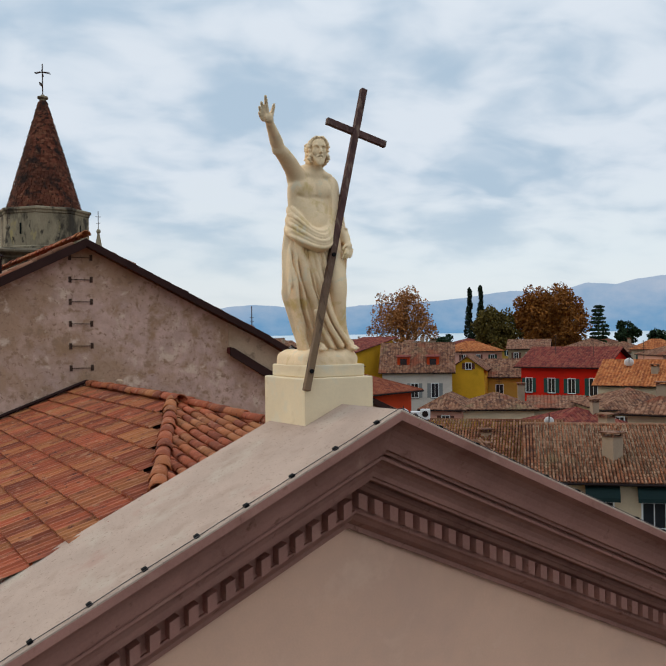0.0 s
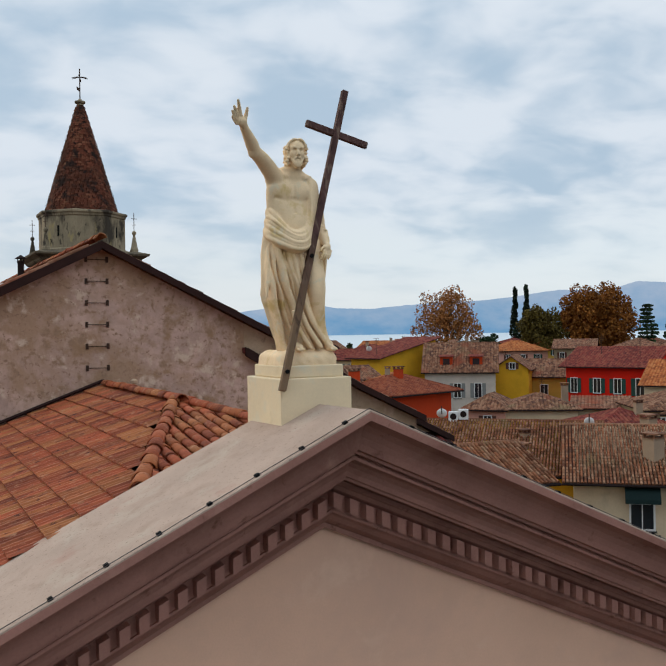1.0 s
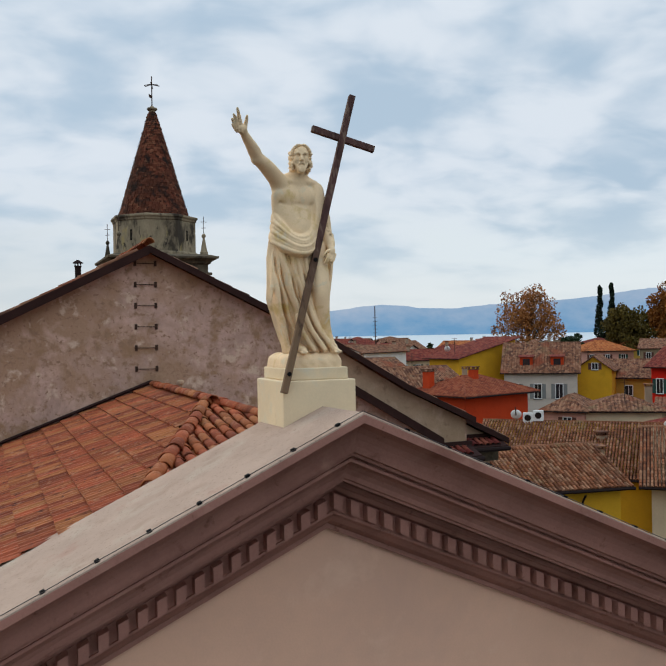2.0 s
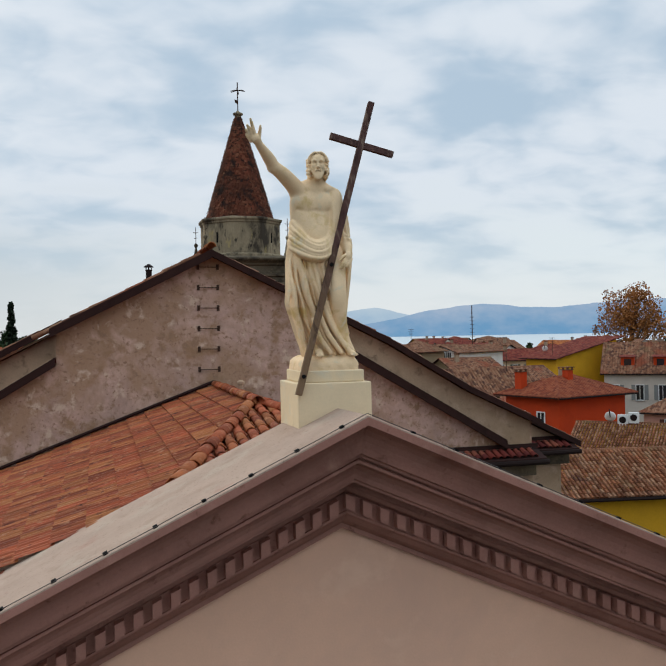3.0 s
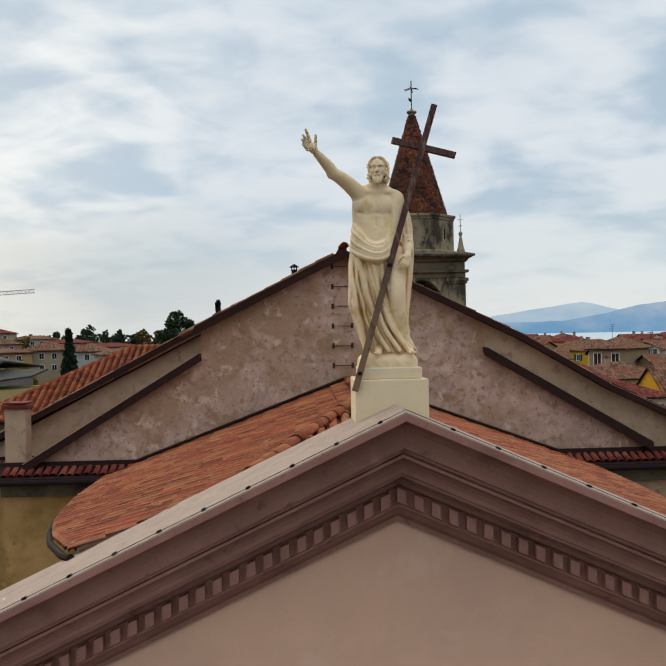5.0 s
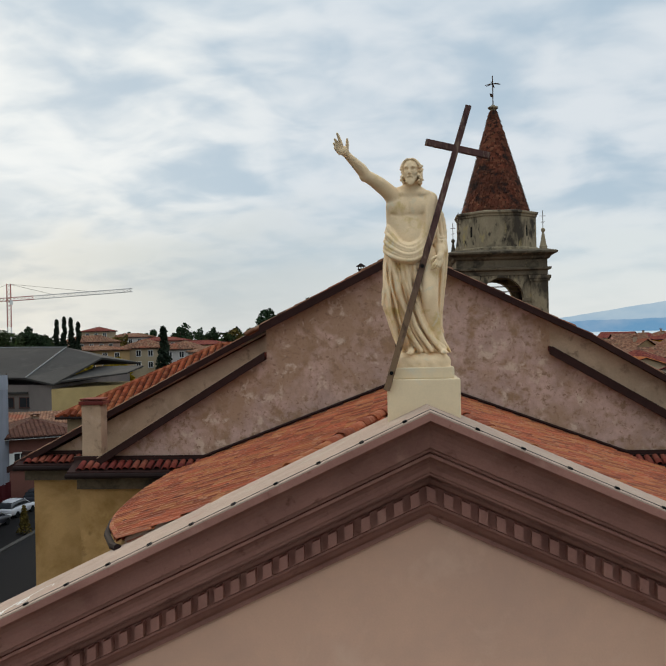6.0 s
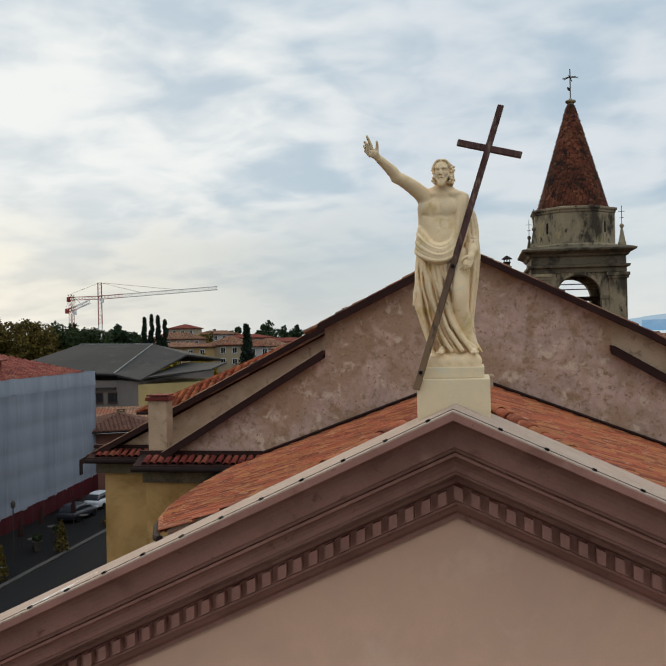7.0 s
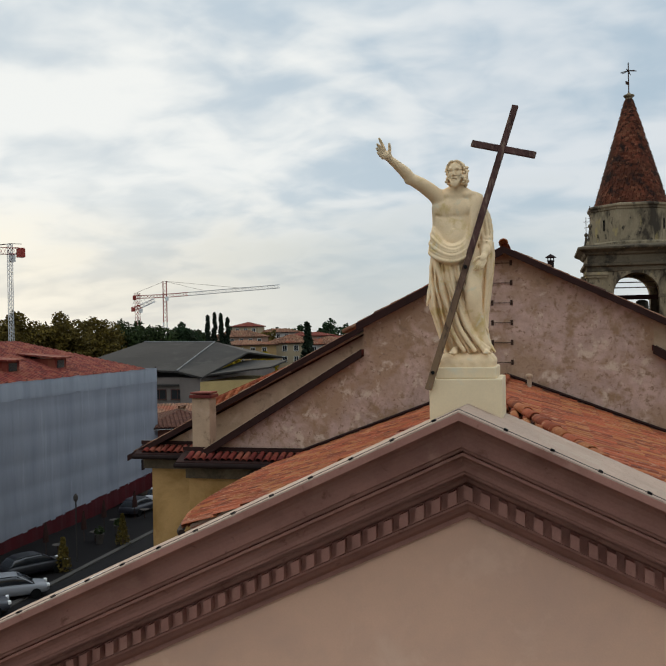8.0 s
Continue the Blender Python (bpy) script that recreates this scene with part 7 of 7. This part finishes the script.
ribbed(rp_, (SX - 18, SY1 - 0.5, 11.15), (SX - 0.6, SY1 - 0.5, 11.15), (SX - 9.6, SY1 - 9.5, 14.2), (SX - 9.5, SY1 - 9.5, 14.2), 0.45, 0, 0.1)
under_ = Mesh().add([(SX - 0.6, SY1 - 0.5, 11.1), (SX - 0.6, SY0, 11.1), (SX - 9.5, SY0, 14.15), (SX - 9.5, SY1 - 9.5, 14.15), (SX - 18, SY1 - 0.5, 11.1)], [(0, 1, 2, 3), (0, 3, 4)])
sr = part("roof", under_, M_TILE_DARK, sc)
tagged(part("tile_cover", rp_, M_TILE_DARK, sr), kind="stuff")
for y in (47.0, 52.5, 59.5):
    dm = part("dormer", Mesh().box((SX - 5.2, y - 0.9, 11.8), (SX - 2.6, y + 0.9, 12.75)), M_TILE_DARK, sc)
    part("dormer_roof", Mesh().prism([(SX - 2.2, y - 1.2, 12.75), (SX - 2.2, y + 1.2, 12.75), (SX - 6.2, y + 1.2, 13.1), (SX - 6.2, y - 1.2, 13.1)], (0, 0, 0.12)), M_TILE_DARK, dm)
    part("dormer_window", Mesh().box((SX - 2.62, y - 0.55, 11.95), (SX - 2.57, y + 0.55, 12.6)), M_GLASS, dm)
for y, w in ((50.5, 1.2), (56.0, 1.6)):
    chimney(sc, SX - 9.0, y, 13.4, 15.0, w, paint("old_brick", (0.17, 0.06, 0.045)))


# ---- tower cranes ----
M_CRANER, M_CRANEW = paint("crane_red", (0.26, 0.06, 0.05), 0.6), paint("crane_white", (0.50, 0.50, 0.50), 0.6)


def crane(az, dist, ztop, turn, jib, back, peak=5.0, mast_paint=None):
    x, y = spot(az, dist)
    t = thing("tower_crane", "tall red and white lattice tower crane", "crane", "tower cranes", at=Matrix.Translation((x, y, 0)) @ Matrix.Rotation(radians(turn), 4, "Z"))
    s = 0.30 if dist < 200 else 0.60

    def lattice(a, b, mat, w=s, tri=False):
        m = Mesh()
        a, b = Vector(a), Vector(b)
        d = (b - a).normalized()
        side = Vector((0, 1, 0)) if abs(d.y) < 0.5 else Vector((1, 0, 0))
        up = d.cross(side).normalized()
        cs = [side * w + up * w, side * w - up * w, -side * w - up * w, -side * w + up * w]
        for c in cs:
            m.tube([a + c, b + c], 0.055 if dist < 200 else 0.09, 4)
        n = max(2, int((b - a).length / (2 * w)))
        for i in range(n):
            p, q = a + (b - a) * i / n, a + (b - a) * (i + 1) / n
            for k in range(4):
                m.tube([p + cs[k], q + cs[(k + 1) % 4]], 0.03 if dist < 200 else 0.05, 4)
        return m

    half = ztop - 9
    part("mast", lattice((0, 0, GROUND), (0, 0, half), M_CRANEW), M_CRANEW, t)
    part("mast_top", lattice((0, 0, half), (0, 0, ztop + peak), M_CRANER), mast_paint or M_CRANER, t)
    n = 5
    for i in range(n):
        part("jib_section", lattice((jib * i / n, 0, ztop + 0.55 * i), (jib * (i + 1) / n, 0, ztop + 0.55 * (i + 1)), M_CRANEW, 0.55), M_CRANER if i == 0 else M_CRANEW, t)
    part("counter_jib", lattice((0, 0, ztop), (-back, 0, ztop - 0.3), M_CRANER, 0.5), M_CRANER, t)
    part("counterweight", Mesh().box((-back - 0.2, -0.5, ztop - 1.3), (-back + 0.8, 0.5, ztop + 0.1)), M_CRANER, t)
    part("cab", Mesh().box((0.3, -1.1, ztop - 1.7), (1.3, -0.4, ztop - 0.3)), M_WHITE, t)
    for q in (jib * 0.35, jib * 0.7, -back):
        part("stay", rod((0, 0, ztop + peak), (q, 0, ztop + 0.8 + max(q, 0) * 0.05), 0.05, 4), M_IRON, t)


crane(-24.0, 299, 27.9, 18, 39, 10.5)
crane(-25.75, 300, 24.0, 60, 7, 2)
crane(-33.0, 147, 28.6, 150, 30, 4.0, 1.2, M_CRANEW)

# radio mast and aerials over the roofs
ms = thing("radio_mast", "thin dark radio mast over the town roofs", "mast", at=Matrix.Translation((92.2, 202.2, GROUND)))
part("pole", rod((0, 0, 0), (0, 0, 22.5), 0.14), M_IRON, ms)
for i in range(6):
    part("arm", rod((-0.6, 0, 14.5 + i), (0.6, 0, 14.5 + i), 0.06), M_IRON, ms)
random.seed(6)


def aerial(x, y, z, h=2.6):
    t = thing("roof_aerial", "thin metal television aerial on a house roof", "aerial", "roof aerials", at=Matrix.Translation((x, y, z)) @ Matrix.Rotation(random.uniform(0, 3), 4, "Z"))
    part("pole", rod((0, 0, -1.0), (0, 0, h), 0.04), M_IRON, t)
    for i in range(4):
        part("rod", rod((-0.5 + 0.04 * i, 0, h - 0.1 - 0.3 * i), (0.5 - 0.04 * i, 0, h - 0.1 - 0.3 * i), 0.025), M_IRON, t)


def dish(x, y, z, r, az):
    t = thing("satellite_dish", "round pale satellite dish on a roof", "satellite dish", "satellite dishes", at=Matrix.Translation((x, y, z)) @ Matrix.Rotation(radians(-az), 4, "Z") @ Matrix.Rotation(radians(-68), 4, "X"))
    part("bowl", Mesh().lathe([(r * 0.05, -0.16 * r), (r * 0.4, -0.12 * r), (r * 0.75, -0.04 * r), (r, 0.06 * r), (r * 0.98, 0.09 * r), (r * 0.72, 0.0)], (0, 0), 20), M_WHITE, t, smooth=True)
    part("feed_arm", rod((0, -r * 0.9, 0), (0, 0, r * 0.8), 0.03), M_IRON, t)
    part("stand", rod((0, 0, -0.1), (0, -1.0, -0.8), 0.04), M_IRON, t)


def rest_on_roof(x, y):
    """Height of what stands at x, y."""
    bpy.context.view_layer.update()
    hit, place, *_ = scene.ray_cast(bpy.context.evaluated_depsgraph_get(), Vector((x, y, 60)), Vector((0, 0, -1)))
    return place.z if hit else GROUND


for dx_, dy_, r_, az_ in ((39.6, 39.3, 0.48, 43), (52.9, 104.7, 0.8, 28), (33.3, 48.1, 0.55, 36), (91, 77, 0.9, 47), (87.6, 70.6, 0.75, 50), (90.0, 69.3, 0.75, 50), (70, 124, 0.7, 33)):
    dish(dx_, dy_, rest_on_roof(dx_, dy_) + 0.6, r_ * 0.72, az_)
for ax, ay in ((96, 96), (84, 119), (89, 111), (70, 121.5), (60, 143), (50, 134), (94, 77), (98, 90), (47, 92), (44, 60), (66, 75)):
    aerial(ax, ay, rest_on_roof(ax, ay), random.uniform(2, 3.4))

# pair of pale air units on the roof beside the dish
for i in range(2):
    ac = thing("air_unit", "white metal air-conditioning unit on a tile roof", "air conditioner", "air units", at=Matrix.Translation((34.0 + 0.62 * i, 47.6 - 0.42 * i, rest_on_roof(34.0 + 0.62 * i, 47.6 - 0.42 * i))) @ Matrix.Rotation(radians(-40), 4, "Z"))
    part("case", Mesh().box((-0.36, -0.18, -0.1), (0.36, 0.18, 0.68)), M_WHITE, ac, soft=0.02)
    part("fan_grille", Mesh().lathe([(0.24, 0.0), (0.24, 0.03)], (0, 0), 16), M_GUTTER, ac, at=Matrix.Translation((0, -0.18, 0.32)) @ Matrix.Rotation(radians(90), 4, "X"))


# ---- street furniture and cars ----
def car(label, x, y, turn, col, seed):
    t = thing("car", label, "car", "parked cars", at=Matrix.Translation((x, y, GROUND + 0.02)) @ Matrix.Rotation(radians(turn), 4, "Z"))
    body = material("car_paint", col, 0.35, 0.05, 1, 20, 0.0, spec=0.35)

    def loft(stations, power):
        rings = []
        for x_, z0, z1, hw_ in stations:
            ring = []
            for k in range(20):
                a = 2 * math.pi * k / 20
                c, q = math.cos(a), math.sin(a)
                ring.append((x_, hw_ * math.copysign(abs(c) ** power, c), (z0 + z1) / 2 + (z1 - z0) / 2 * math.copysign(abs(q) ** power, q)))
            rings.append(ring)
        return Mesh().rings(rings)

    part("body", loft([(-2.12, 0.42, 0.72, 0.60), (-2.02, 0.30, 0.90, 0.78), (-1.6, 0.24, 0.97, 0.86), (-0.6, 0.22, 0.96, 0.88), (0.6, 0.22, 0.95, 0.88), (1.4, 0.24, 0.88, 0.86), (1.95, 0.28, 0.76, 0.78), (2.12, 0.38, 0.60, 0.58)], 0.45), body, t, smooth=True)
    part("glasshouse", loft([(-1.95, 0.85, 0.95, 0.66), (-1.55, 0.8, 1.36, 0.68), (-0.9, 0.8, 1.46, 0.69), (0.1, 0.8, 1.46, 0.69), (0.6, 0.8, 1.32, 0.70), (1.25, 0.8, 0.92, 0.72)], 0.5), M_GLASS, t, smooth=True)
    part("roof_panel", loft([(-1.5, 1.33, 1.37, 0.5), (-1.2, 1.38, 1.47, 0.58), (-0.4, 1.40, 1.50, 0.60), (0.2, 1.38, 1.47, 0.58), (0.35, 1.36, 1.40, 0.5)], 0.6), body, t, smooth=True)
    for sx in (-1, 1):
        for x_ in (-1.3, 1.3):
            part("wheel", Mesh().tube([(x_, sx * 0.70, 0.31), (x_, sx * 0.88, 0.31)], 0.31, 14), M_CLIP, t)
        part("headlight", Mesh().box((1.95, sx * 0.6 - 0.17, 0.62), (2.12, sx * 0.6 + 0.17, 0.76)), M_WHITE, t)
        part("pillar", rod((0.30, sx * 0.60, 1.40), (1.15, sx * 0.70, 0.92), 0.035), body, t)
    return t


car("silver-grey hatchback parked in the street", -30.6, 37.8, 40, (0.20, 0.205, 0.215), 1)
car("dark grey car parked in the street", -30.8, 34.2, 40, (0.05, 0.053, 0.062), 2)
car("black car parked by the scaffold", -32.2, 42.6, 60, (0.012, 0.012, 0.014), 3)
for i, (cx, cy, cc) in enumerate(((-34.2, 62.0, (0.02, 0.02, 0.025)), (-34.4, 67.5, (0.5, 0.5, 0.52)), (-34.5, 73.0, (0.03, 0.03, 0.035)), (-35.0, 79.0, (0.55, 0.55, 0.56)))):
    car("small car parked along the dark paved strip", cx, cy, 85, cc, 10 + i)
for cx, cy in ((-30.6, 43.6), (-30.2, 51.2), (-30.4, 60.0)):
    c = thing("conical_shrub", "clipped conical olive-green shrub at the kerb", "shrub", "clipped shrubs", at=Matrix.Translation((cx, cy, GROUND)))
    part("crown", leaves([(0, 0, 0.25 + 0.22 * k) for k in range(10)], [0.62 * (1 - k / 11.0) for k in range(10)], 90, 0.07, int(cx * -10), 0.8), L_OLIVE, c)
    part("stem", rod((0, 0, 0), (0, 0, 0.6), 0.06), M_BARK, c)
for cx, cy in ((-32.0, 51.0), (-32.0, 54.0)):
    pt = thing("planter", "pale stone street planter with a small plant", "planter", "street planters", at=Matrix.Translation((cx, cy, GROUND + 0.06)))
    part("pot", Mesh().lathe([(0.22, 0), (0.34, 0.65), (0.37, 0.68), (0.37, 0.74), (0.30, 0.74)], (0, 0), 14), M_PAVE, pt)
    part("plant", leaves([(0, 0, 0.95)], [0.35], 120, 0.09, int(cy)), L_GREEN, pt)
sl = thing("street_lamp", "thin grey street lamp post on the kerb", "street lamp", at=Matrix.Translation((-31.0, 46.0, GROUND)))
part("post", rod((0, 0, 0), (0, 0, 4.2), 0.05), M_METALROOF, sl)
part("lantern", Mesh().lathe([(0.06, 4.2), (0.16, 4.35), (0.16, 4.6), (0.03, 4.75)], (0, 0), 8), M_PAVE, sl)
for i in range(4):
    tb = thing("cafe_parasol", "folded dark parasol and tables on the paved strip", "parasol", "street parasols", at=Matrix.Translation((-34.0 + 0.6 * (i % 2), 47.0 + 4.2 * i, GROUND + 0.06)))
    part("pole", rod((0, 0, 0), (0, 0, 2.3), 0.03), M_IRON, tb)
    part("cloth", Mesh().lathe([(0.22, 1.0), (0.20, 1.5), (0.05, 2.4)], (0, 0), 10), M_FASCIA, tb)
    part("table", Mesh().lathe([(0.4, 0.72), (0.4, 0.76)], (0.7, 0.4), 12), M_PAVE, tb)
    part("table_leg", rod((0.7, 0.4, 0), (0.7, 0.4, 0.73), 0.04), M_IRON, tb)
